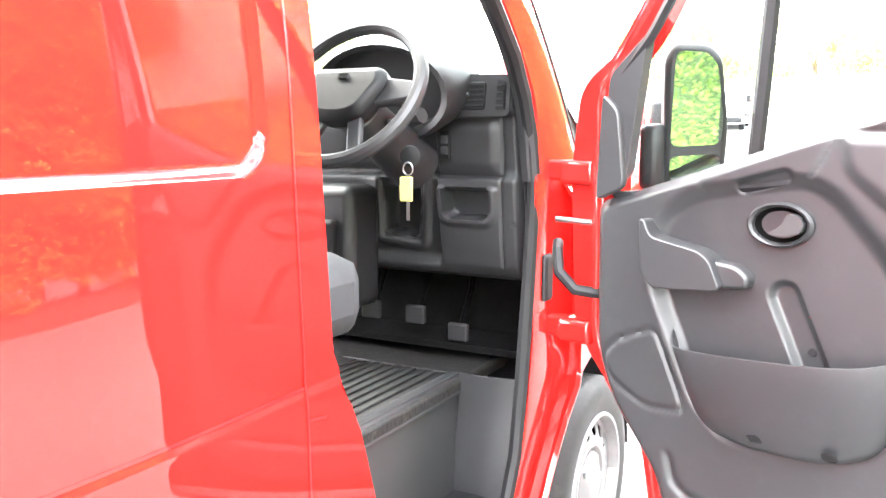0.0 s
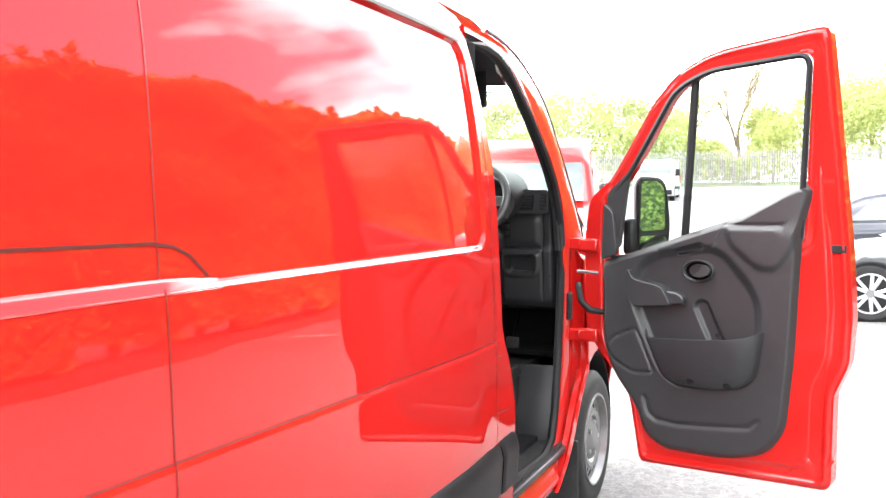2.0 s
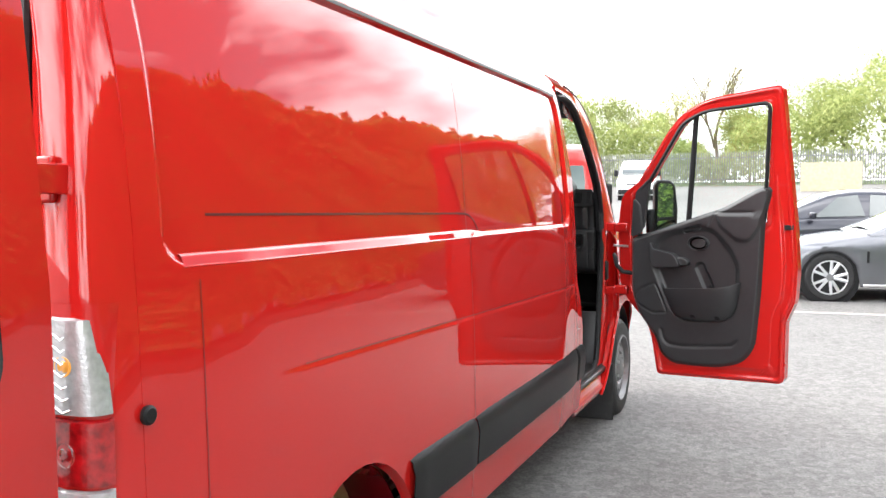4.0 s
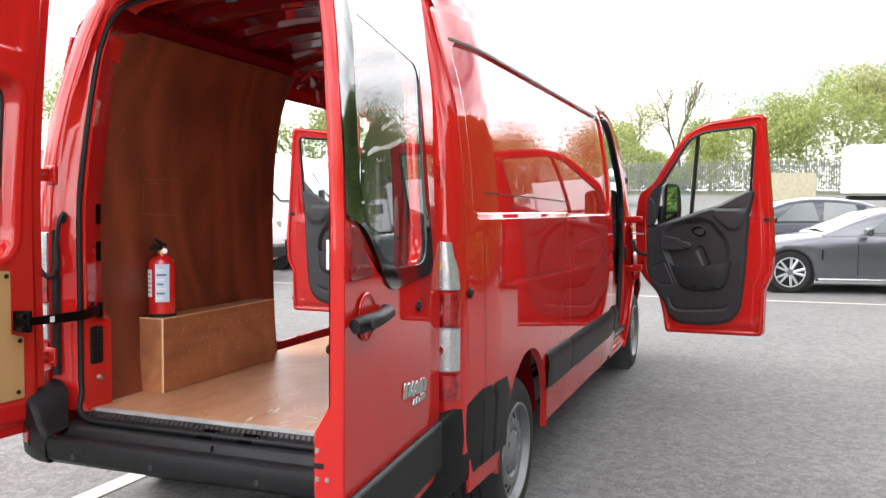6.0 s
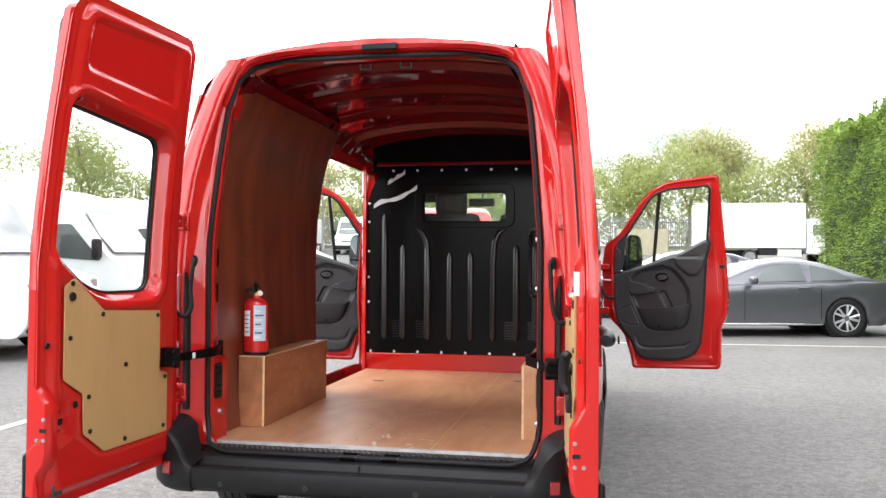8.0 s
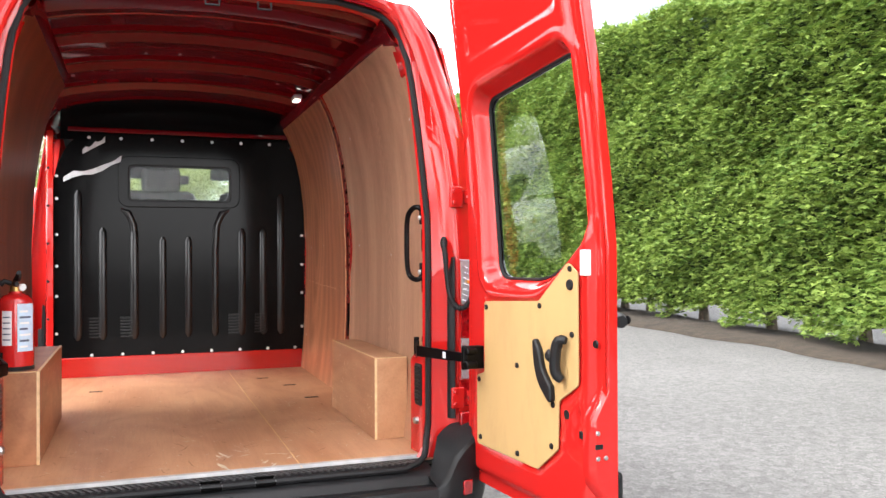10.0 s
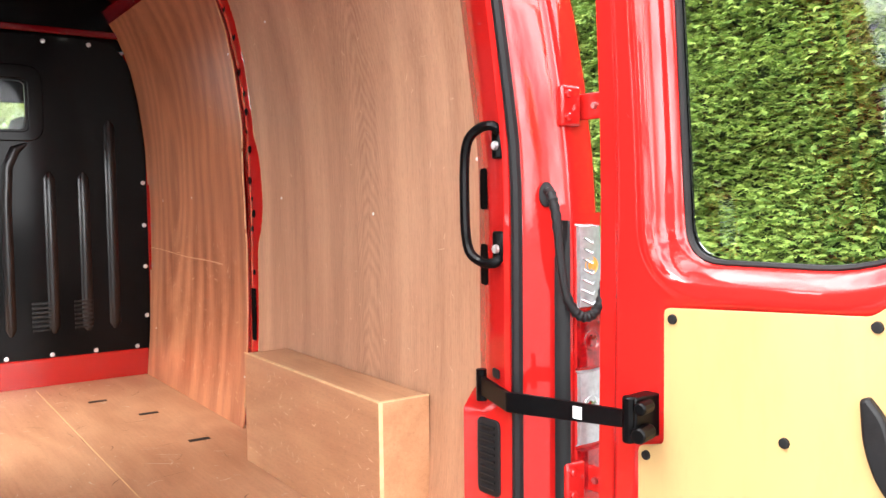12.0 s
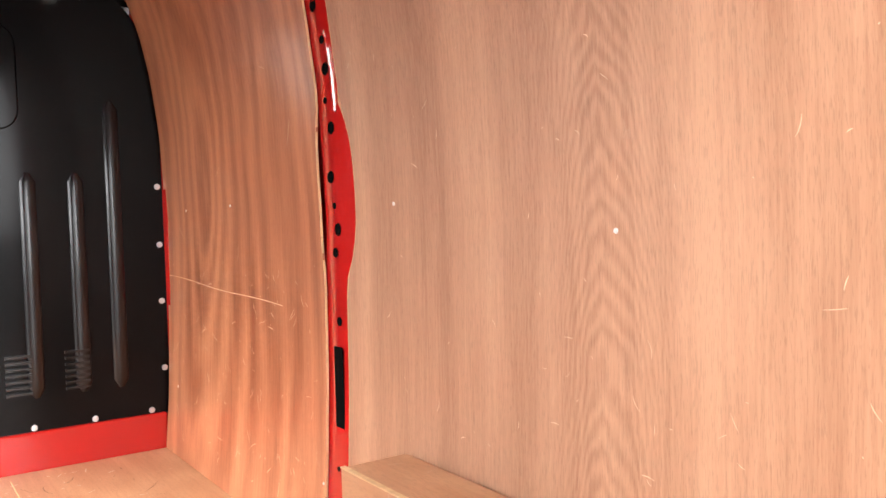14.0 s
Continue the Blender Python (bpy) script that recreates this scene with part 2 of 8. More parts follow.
def foliage(name, dark, light, scale=1.2, rough=0.6, through=0.25):
    """Leaves: each clump its own green, paler and darker patches over the plant, some light let through."""
    m, nt, bs = nodes_of(name)
    ge = nt.nodes.new("ShaderNodeNewGeometry")
    co = nt.nodes.new("ShaderNodeTexCoord")
    nz = nt.nodes.new("ShaderNodeTexNoise")
    nz.inputs["Scale"].default_value, nz.inputs["Detail"].default_value = scale, 5
    nt.links.new(co.outputs["Object"], nz.inputs["Vector"])
    mx = nt.nodes.new("ShaderNodeMix")
    mx.inputs["Factor"].default_value = 0.55
    nt.links.new(nz.outputs["Fac"], mx.inputs["A"])
    nt.links.new(ge.outputs["Random Per Island"], mx.inputs["B"])
    rp = nt.nodes.new("ShaderNodeValToRGB")
    rp.color_ramp.elements[0].position, rp.color_ramp.elements[1].position = 0.2, 0.8
    rp.color_ramp.elements[0].color, rp.color_ramp.elements[1].color = (*dark, 1), (*light, 1)
    nt.links.new(mx.outputs["Result"], rp.inputs[0])
    nt.links.new(rp.outputs["Color"], bs.inputs["Base Color"])
    bs.inputs["Roughness"].default_value = rough
    bs.inputs["Specular IOR Level"].default_value = 0.25
    tl = nt.nodes.new("ShaderNodeBsdfTranslucent")
    nt.links.new(rp.outputs["Color"], tl.inputs[0])
    ms = nt.nodes.new("ShaderNodeMixShader")
    ms.inputs[0].default_value = through
    nt.links.new(bs.outputs[0], ms.inputs[1])
    nt.links.new(tl.outputs[0], ms.inputs[2])
    nt.links.new(ms.outputs[0], nt.nodes["Material Output"].inputs[0])
    return m


RED = mat("red_paint", (0.47, 0.013, 0.011), 0.5, coat=1.0, coat_rough=0.0, vary=0.03, scale=1.5, coat_ior=1.55, spec=0.0)
RED_SATIN = mat("red_paint_satin", (0.47, 0.013, 0.011), 0.5, coat=0.35, coat_rough=0.25, vary=0.05, spec=0.0)
# body red darkened: shade under the roof and wheel arch put into the colour
RED_SHADE = mat("red_paint_shaded", (0.15, 0.003, 0.007), 0.5, coat=0.8, coat_rough=0.05, spec=0.0, vary=0.10, scale=4, bump=0.02, bump_scale=40)
PLASTIC = mat("black_plastic", (0.008, 0.0083, 0.0092), 0.46, spec=0.25, vary=0.15, scale=5, bump=0.12, bump_scale=500, dirt=(0.06, 0.057, 0.054), dirt_amount=0.10)
ALLOY = mat("bright_alloy", (0.62, 0.63, 0.65), 0.3, metal=0.5, vary=0.05)
TRIM = mat("grey_trim_plastic", (0.021, 0.0213, 0.023), 0.42, vary=0.10, scale=5, bump=0.08, bump_scale=700, dirt=(0.08, 0.077, 0.074), dirt_amount=0.08)
LEVER = mat("grey_lever_plastic", (0.03, 0.03, 0.031), 0.45, vary=0.08)
DASH = mat("dash_plastic", (0.015, 0.0152, 0.0165), 0.48, vary=0.1, scale=6, bump=0.10, bump_scale=700)
RUBBER = mat("rubber", (0.011, 0.011, 0.012), 0.65, vary=0.25, scale=8, bump=0.2, bump_scale=150, dirt=(0.06, 0.055, 0.05), dirt_amount=0.25)
SEAL = mat("seal_rubber", (0.009, 0.009, 0.010), 0.55, spec=0.25, vary=0.2, scale=12)
BLACK = mat("black_enamel", (0.0016, 0.0016, 0.0019), 0.5, coat=0.20, coat_rough=0.10, vary=0.3, scale=3, bump=0.05, bump_scale=25, dirt=(0.008, 0.008, 0.008), dirt_amount=0.25, spec=0.05)
BLACK_RIB = mat("black_enamel_rib", (0.0025, 0.0025, 0.0028), 0.4, coat=0.7, coat_rough=0.16, vary=0.3, scale=8, spec=0.2)
SILL_STEEL = mat("worn_sill_metal", (0.45, 0.45, 0.45), 0.45, metal=0.35, vary=0.2, scale=15)
LIT = mat("lit_diffuser", (0.9, 0.9, 0.88), 0.4, vary=0.02)
LIT.node_tree.nodes["Principled BSDF"].inputs["Emission Color"].default_value = (1.0, 0.95, 0.85, 1)
LIT.node_tree.nodes["Principled BSDF"].inputs["Emission Strength"].default_value = 3.0
STEEL = mat("steel", (0.55, 0.55, 0.55), 0.32, metal=1.0, vary=0.15, scale=20)
RIM = mat("silver_wheel", (0.20, 0.203, 0.21), 0.38, metal=0.4, vary=0.12, scale=14, dirt=(0.12, 0.10, 0.08), dirt_amount=0.3)
CHROME = mat("chrome", (0.8, 0.8, 0.82), 0.12, metal=1.0, vary=0.05)
PLY = wood("plywood_lining", (0.54, 0.305, 0.182), (0.33, 0.155, 0.084), "Z", 26.0, 0.5, 0.25, centre=(0.83, 0.95, 0.55), figure=0.17, reach=0.06, grow=2.4, streak=0.30, blotch=9.0, fine=190.0, flame=(0.77, 10.0, 0.050))
PLY_RED = wood("plywood_lining_reddish", (0.51, 0.212, 0.104), (0.27, 0.082, 0.036), "Z", 34.0, 0.36, 0.3, centre=(0.83, 2.48, 1.42), figure=0.23, reach=0.22, grow=2.2, streak=0.30, coat=0.3, blotch=5.0, oval=(2.50, 1.48, 0.16, 0.62, 0.62))
# left lining, darker and redder than the two on the right
PLY_DARK = wood("plywood_lining_dark", (0.25, 0.062, 0.028), (0.115, 0.025, 0.013), "Z", 34.0, 0.36, 0.10, centre=(-0.83, 0.9, 1.2), figure=0.16, streak=0.14, reach=0.35, grow=1.6, blotch=3.5, coat=0.15, oval=(0.95, 1.35, 0.30, 0.75, 0.9), scuff_color=(0.45, 0.22, 0.12))
PLY_FLOOR = wood("plywood_floor", (0.56, 0.30, 0.165), (0.37, 0.165, 0.08), "Y", 60.0, 0.42, 0.6, centre=(0.5, 1.2, 0.5), figure=0.10, streak=0.22, reach=0.4, grow=2.0, blotch=3.0)
PLY_BOX = wood("plywood_box", (0.58, 0.315, 0.165), (0.40, 0.185, 0.088), "Y", 60.0, 0.5, 0.5, centre=(0.7, 0.3, 0.2), figure=0.10, reach=0.4, grow=2.0, blotch=4.0, streak=0.2)
# left wheel box, darker and redder than the right one
PLY_BOX_DARK = wood("plywood_box_dark", (0.42, 0.175, 0.075), (0.24, 0.085, 0.036), "Y", 60.0, 0.5, 0.5, centre=(0.7, 0.3, 0.2), figure=0.10, reach=0.4, grow=2.0, blotch=6.0, streak=0.2)
PLY_EDGE = mat("raw_ply_edge", (0.66, 0.46, 0.25), 0.7, vary=0.15, scale=40)
PLY_YELLOW = mat("varnished_birch_ply", (0.46, 0.295, 0.125), 0.45, vary=0.07, scale=3, stretch=(1, 1, 0.3), coat=0.1, dirt=(0.33, 0.20, 0.085), dirt_amount=0.3)
PALE = mat("pale_sticker", (0.8, 0.8, 0.8), 0.5, vary=0.04)
GLASS = glass("clear_glass")
INNER_GLASS = glass("bulkhead_glass", gloss=0.35)
TINT = glass("windscreen_glass", (0.82, 0.9, 0.86))
BAND = mat("black_glass_border", (0.006, 0.006, 0.007), 0.06, coat=0.6, vary=0.05)
LENS_RED = mat("red_lens", (0.30, 0.004, 0.006), 0.15, coat=1.0, vary=0.5, scale=45, bump=0.4, bump_scale=90)
LENS_CLEAR = mat("clear_lens", (0.50, 0.50, 0.51), 0.18, metal=0.5, coat=1.0, vary=0.14, scale=70, bump=0.25, bump_scale=160)
LENS_DEEP = mat("deep_red_lens", (0.22, 0.004, 0.006), 0.15, coat=1.0, vary=0.6, scale=50, bump=0.5, bump_scale=70)
LENS_AMBER = mat("amber_lens", (0.75, 0.32, 0.05), 0.12, coat=1.0, vary=0.25, scale=60)
ASPHALT = mat("worn_asphalt", (0.128, 0.125, 0.121), 0.9, vary=0.13, scale=0.35, bump=0.5, bump_scale=120, dirt=(0.098, 0.094, 0.090), dirt_amount=0.4, speckle=0.35)


def add_aggregate(m, size, low, high):
    """Loose stones of many greys over a surface's colour."""
    nt = m.node_tree
    bs = nt.nodes["Principled BSDF"]
    old = bs.inputs["Base Color"].links[0].from_socket
    co = nt.nodes.new("ShaderNodeTexCoord")
    last = old
    for k, (scale, lo, hi) in enumerate(((1 / size, low, high), (0.31 / size, 0.80, 1.22))):
        vo = nt.nodes.new("ShaderNodeTexVoronoi")
        vo.inputs["Scale"].default_value = scale
        nt.links.new(co.outputs["Object"], vo.inputs["Vector"])
        sp = nt.nodes.new("ShaderNodeSeparateColor")
        nt.links.new(vo.outputs["Color"], sp.inputs[0])
        mr = nt.nodes.new("ShaderNodeMapRange")
        mr.inputs["To Min"].default_value, mr.inputs["To Max"].default_value = lo, hi
        nt.links.new(sp.outputs[0], mr.inputs["Value"])
        mx = nt.nodes.new("ShaderNodeMix")
        mx.data_type, mx.blend_type = "RGBA", "MULTIPLY"
        mx.inputs["Factor"].default_value = 1
        nt.links.new(last, mx.inputs["A"])
        nt.links.new(mr.outputs[0], mx.inputs["B"])
        last = mx.outputs["Result"]
    nt.links.new(last, bs.inputs["Base Color"])


add_aggregate(ASPHALT, 0.012, 0.80, 1.22)
LINE = mat("road_paint", (0.43, 0.40, 0.35), 0.8, vary=0.12, scale=9, bump=0.4, bump_scale=120, dirt=(0.3, 0.29, 0.28), dirt_amount=0.6)
SOIL = mat("bark_mulch_soil", (0.040, 0.029, 0.020), 0.95, vary=0.4, scale=5, bump=1.0, bump_scale=60, dirt=(0.075, 0.052, 0.035), dirt_amount=0.5, speckle=0.5)
HEDGE = foliage("conifer_sprays", (0.085, 0.160, 0.030), (0.32, 0.43, 0.10), 1.3, through=0.32)
HEDGE_SHADE = mat("hedge_shade", (0.022, 0.045, 0.012), 0.9, vary=0.5, scale=3)
# tree greens, lightened to put the haze before the far trees into the colour
LEAF = foliage("spring_leaves", (0.17, 0.22, 0.06), (0.44, 0.47, 0.19), 0.3, through=0.35)
LEAF_PALE = foliage("opening_buds", (0.28, 0.29, 0.11), (0.55, 0.54, 0.27), 0.3, through=0.3)
BARK = mat("bark", (0.16, 0.13, 0.10), 0.9, vary=0.4, scale=8, bump=0.6, bump_scale=30)
GALV = mat("galvanised_steel", (0.21, 0.215, 0.215), 0.6, metal=0.3, vary=0.2, scale=3)
WHITE = mat("white_paint", (0.78, 0.79, 0.80), 0.3, coat=0.8, vary=0.04, scale=2)
GREY_CAR = mat("grey_metallic_paint", (0.125, 0.13, 0.145), 0.30, metal=0.6, coat=1.0, vary=0.04)
DARK_CAR = mat("dark_blue_paint", (0.018, 0.02, 0.032), 0.3, metal=0.3, coat=1.0, vary=0.04)
SILVER_CAR = mat("silver_paint", (0.42, 0.43, 0.45), 0.3, metal=0.6, coat=1.0, vary=0.04)
DARK_GLASS = mat("vehicle_glass", (0.07, 0.085, 0.085), 0.05, coat=1.0, vary=0.2, scale=1.5)
FABRIC = mat("grey_seat_fabric", (0.030, 0.031, 0.034), 0.85, vary=0.2, scale=9, bump=0.4, bump_scale=400)
MAT = mat("rubber_floor_mat", (0.006, 0.006, 0.006), 0.6, vary=0.4, scale=12, bump=0.5, bump_scale=80, dirt=(0.13, 0.115, 0.09), dirt_amount=0.22)
# near-black colour that paints in the shade inside holes, slots and recesses
HOLE = mat("hollow_shade", (0.0015, 0.0015, 0.0015), 0.9, vary=0.1, spec=0.05)
# near-black, with the shade deep in the footwell put into the colour
FOOTWELL_SHADE = mat("footwell_shade", (0.004, 0.004, 0.004), 0.95, vary=0.5, scale=14, bump=0.5, bump_scale=120, spec=0.1)
MIRROR, _nt, _bs = nodes_of("mirror_glass")
_bs.inputs["Metallic"].default_value, _bs.inputs["Roughness"].default_value = 1.0, 0.02
_bs.inputs["Base Color"].default_value = (0.85, 0.87, 0.88, 1)
TAG = mat("yellow_key_tag", (0.70, 0.66, 0.18), 0.4, vary=0.05)


# ---- building blocks ----
def part(name, bm, material, parent=None, label="", bevel=0.0, angle=35, flat=False, solid=0.0):
    """Links a bmesh as one mesh object, under a thing or part if one is given."""
    if bm.faces and len(bm.faces) < 60000:
        bmesh.ops.recalc_face_normals(bm, faces=bm.faces[:])
    me = bpy.data.meshes.new(name)
    bm.edges.index_update()
    rims = [e.index for e in bm.edges if e.is_boundary] if solid else []
    bm.to_mesh(me)
    bm.free()
    if not flat:
        me.polygons.foreach_set("use_smooth", [True] * len(me.polygons))
        me.set_sharp_from_angle(angle=radians(angle))
        for i in rims:
            me.edges[i].use_edge_sharp = True
    me.materials.append(material)
    ob = new(name, me)
    if parent:
        ob.parent = parent
    if label:
        ob["label"] = label
    if solid:
        s = ob.modifiers.new("thickness", "SOLIDIFY")
        s.thickness, s.offset = solid, -1
    if bevel:
        b = ob.modifiers.new("edge", "BEVEL")
        b.width, b.segments, b.limit_method, b.angle_limit, b.harden_normals = bevel, 2, "ANGLE", radians(40), False
    return ob


def thing(name, label, category, m=None, group="", kind=""):
    ob = new(name)
    if m is not None:
        ob.matrix_basis = m
    return tagged(ob, label, category, group, kind)


def bm_from(verts, faces):
    bm = bmesh.new()
    vs = [bm.verts.new(v) for v in verts]
    for f in faces:
        if len(set(f)) > 2:
            try:
                bm.faces.new([vs[i] for i in f])
            except ValueError:
                pass
    return bm


def add_box(bm, cx, cy, cz, sx, sy, sz, m=None):
    r = bmesh.ops.create_cube(bm, size=1.0, matrix=Matrix.Translation((cx, cy, cz)) @ Matrix.Diagonal((sx, sy, sz, 1)))
    if m is not None:
        bmesh.ops.transform(bm, matrix=m, verts=r["verts"])
    return r["verts"]


def box(cx, cy, cz, sx, sy, sz, m=None):
    bm = bmesh.new()
    add_box(bm, cx, cy, cz, sx, sy, sz, m)
    return bm


def grid(rows):
    """A sheet through rows of points, all rows equally long."""
    n = len(rows[0])
    verts = [p for r in rows for p in r]
    faces = [(i * n + j, i * n + j + 1, (i + 1) * n + j + 1, (i + 1) * n + j) for i in range(len(rows) - 1) for j in range(n - 1)]
    return bm_from(verts, faces)


def rpoly(pts, r=0.02, n=5):
    """A polygon with rounded corners; r: one radius or one for each corner."""
    out, k = [], len(pts)
    for i in range(k):
        p, a, b = Vector(pts[i]), Vector(pts[i - 1]), Vector(pts[(i + 1) % k])
        rad = r[i] if isinstance(r, (list, tuple)) else r
        da, db = (a - p), (b - p)
        rad = min(rad, da.length * 0.45, db.length * 0.45)
        if rad < 1e-4:
            out.append(tuple(p))
            continue
        s, e = p + da.normalized() * rad, p + db.normalized() * rad
        for j in range(n + 1):
            t = j / n
            out.append(tuple(s * (1 - t) ** 2 + p * 2 * t * (1 - t) + e * t ** 2))
    return out


def plate(outer, w0, w1, m=None, holes=(), bend=None):
    """A flat plate with holes: outlines in (u, v), thickness from w0 to w1, set in place by m; bend(u, v) shifts it along w."""
    bm = bmesh.new()
    edges = []
    for loop in (outer, *holes):
        vs = [bm.verts.new((u, v, w0)) for u, v in loop]
        edges += [bm.edges.new((vs[i], vs[(i + 1) % len(vs)])) for i in range(len(vs))]
    if holes:
        bmesh.ops.triangle_fill(bm, edges=edges, use_beauty=True)
    else:
        bm.faces.new(bm.verts[:])
    ex = bmesh.ops.extrude_face_region(bm, geom=bm.faces[:])
    for g in ex["geom"]:
        if isinstance(g, bmesh.types.BMVert):
            g.co.z = w1
    if bend:
        for v in bm.verts:
            v.co.z += bend(v.co.x, v.co.y)
    if m is not None:
        bmesh.ops.transform(bm, matrix=m, verts=bm.verts[:])
    return bm


def tube(points, r, n=8, closed=False, m=None):
    """A round bar along points; r: one radius or one for each point."""
    pts = [Vector(p) for p in points]
    rings, k = [], len(pts)
    up = Vector((0, 0, 1))
    for i, p in enumerate(pts):
        a = pts[i - 1] if i or closed else p
        b = pts[(i + 1) % k] if i < k - 1 or closed else p
        t = (b - a).normalized()
        if i == 0:
            s = t.cross(up)
            if s.length < 0.3:
                s = t.cross(Vector((0, 1, 0)))
        else:
            s = s - t * s.dot(t)
        s.normalize()
        q = s.cross(t).normalized()
        rad = r[i] if isinstance(r, (list, tuple)) else r
        rings.append([p + (s * math.cos(2 * math.pi * j / n) + q * math.sin(2 * math.pi * j / n)) * rad for j in range(n)])
    verts = [v for g in rings for v in g]
    faces = []
    for i in range(k if closed else k - 1):
        i2 = (i + 1) % k
        faces += [(i * n + j, i * n + (j + 1) % n, i2 * n + (j + 1) % n, i2 * n + j) for j in range(n)]
    if not closed:
        faces += [tuple(range(n)), tuple(range((k - 1) * n, k * n))]
    bm = bm_from(verts, faces)
    if m is not None:
        bmesh.ops.transform(bm, matrix=m, verts=bm.verts[:])
    return bm


def lathe(profile, n=32, m=None, ends=True):
    """Turns (radius, height) pairs about z."""
    k = len(profile)
    verts = [(r * math.cos(2 * math.pi * j / n), r * math.sin(2 * math.pi * j / n), h) for r, h in profile for j in range(n)]
    faces = [(i * n + j, i * n + (j + 1) % n, (i + 1) * n + (j + 1) % n, (i + 1) * n + j) for i in range(k - 1) for j in range(n)]
    bm = bm_from(verts, faces)
    for i in (0, k - 1):
        if ends and profile[i][0] > 1e-4:
            bm.verts.ensure_lookup_table()
            bm.faces.new([bm.verts[i * n + j] for j in range(n)])
    bmesh.ops.remove_doubles(bm, verts=bm.verts[:], dist=1e-5)
    if m is not None:
        bmesh.ops.transform(bm, matrix=m, verts=bm.verts[:])
    return bm


def merge(*bms):
    """Several bmeshes as one."""
    out = bmesh.new()
    for b in bms:
        me = bpy.data.meshes.new("tmp")
        b.to_mesh(me)
        b.free()
        out.from_mesh(me)
        bpy.data.meshes.remove(me)
    return out


def plane_matrix(origin, toward, flip=1):
    """Maps (u, v, w) to a standing plane: u runs level from origin to toward, v up, w to its right-hand side."""
    o, a = Vector(origin), (Vector(toward) - Vector(origin)).normalized()
    w = a.cross(Vector((0, 0, 1)))
    m = Matrix(((a.x, 0, w.x, o.x), (a.y, 0, w.y, o.y), (a.z, 1, w.z, o.z), (0, 0, 0, 1)))
    return Matrix.Diagonal((flip, 1, 1, 1)) @ m


def lerp(v, xs, ys):
    return float(np.interp(v, xs, ys))


def smooth(a, b, v):
    t = min(1, max(0, (v - a) / (b - a)))
    return t * t * (3 - 2 * t)


def curve(pts, n=5):
    """A smooth line through points."""
    p = [Vector(q) for q in pts]
    out = []
    for i in range(len(p) - 1):
        a, b, c, d = p[max(i - 1, 0)], p[i], p[i + 1], p[min(i + 2, len(p) - 1)]
        for k in range(n):
            t = k / n
            out.append(0.5 * (2 * b + (c - a) * t + (2 * a - 5 * b + 4 * c - d) * t * t + (3 * b - a - 3 * c + d) * t ** 3))
    return out + [p[-1]]


def pane(outline, w, m, bend=None):
    """A single sheet of glass."""
    bm = bmesh.new()
    bm.faces.new([bm.verts.new(m @ Vector((u, v, w + (bend(u, v) if bend else 0)))) for u, v in outline])
    return bm


def depth_in(poly, U, VV):
    """How deep points lie inside a closed outline (negative outside)."""
    inside = np.zeros(U.shape, bool)
    for (ax, ay), (bx, by) in zip(poly, poly[1:] + poly[:1]):
        if ay != by:
            inside ^= ((ay > VV) != (by > VV)) & (U < (bx - ax) * (VV - ay) / (by - ay) + ax)
    return np.where(inside, 1, -1) * line_gap(poly + poly[:1], U, VV)


def line_gap(line, U, VV):
    """How far points lie from a line of straight pieces."""
    best = np.full(U.shape, 9.0)
    for (ax, ay), (bx, by) in zip(line, line[1:]):
        l2 = max(1e-12, (bx - ax) ** 2 + (by - ay) ** 2)
        t = np.clip(((U - ax) * (bx - ax) + (VV - ay) * (by - ay)) / l2, 0, 1)
        best = np.minimum(best, np.hypot(U - ax - t * (bx - ax), VV - ay - t * (by - ay)))
    return best


def by_angle(loop, cu, cv, n):
    """An outline's points at even angles about a middle."""
    pts = []
    for k in range(n):
        dx, dy = math.cos(2 * math.pi * k / n), math.sin(2 * math.pi * k / n)
        best = 0.0
        for (px, py), (qx, qy) in zip(loop, loop[1:] + loop[:1]):
            ex, ey = qx - px, qy - py
            det = ex * dy - ey * dx
            if abs(det) < 1e-12:
                continue
            t = ((py - cv) * ex - (px - cu) * ey) / det
            w = ((px - cu) * dy - (py - cv) * dx) / -det
            if t > 0 and -1e-9 <= w <= 1 + 1e-9:
                best = max(best, t)
        pts.append((cu + dx * best, cv + dy * best))
    return np.array(pts)


# ---- the red van ----
van = thing("panel_van", "glossy red high-roof panel van parked with all its doors open", "van", V)

BODY_Z = sorted({round(float(v), 4) for v in [*np.arange(0.30, 1.09, 0.05), *np.arange(1.09, 1.42, 0.03), *np.arange(1.42, 1.52, 0.005), *np.arange(1.52, 2.03, 0.03), *np.arange(2.03, 2.115, 0.005), 2.12, 2.14, 2.18, 2.22]})
FRONT_EDGE = [3.50, 3.50, 3.455, 3.39, 3.385, 3.385, 3.33, 3.29]
REAR_AXLE, FRONT_AXLE, FRONT_HUB_Z = 0.87, 4.81, 0.385


# how far the flank leans in, in degrees, by height; its half width follows from that
LEAN_Z = np.linspace(0.28, 2.42, 429)
LEAN_DEG = np.interp(LEAN_Z, [0.28, 0.45, 0.6, 0.8, 0.96, 1.18, 1.33, 1.5, 1.6, 1.7, 1.8, 1.9, 2.0, 2.1, 2.22, 2.32, 2.42], [-7, -5, -2.5, -0.3, 1.0, 1.7, 2.4, 3.4, 5.0, 6.6, 8.0, 9.2, 10.4, 12, 15, 24, 45])
LEAN_DEG = np.convolve(np.pad(LEAN_DEG, 20, mode="edge"), np.hanning(41) / np.hanning(41).sum(), "valid")
HALF = -np.cumsum(np.tan(np.radians(LEAN_DEG))) * (LEAN_Z[1] - LEAN_Z[0])
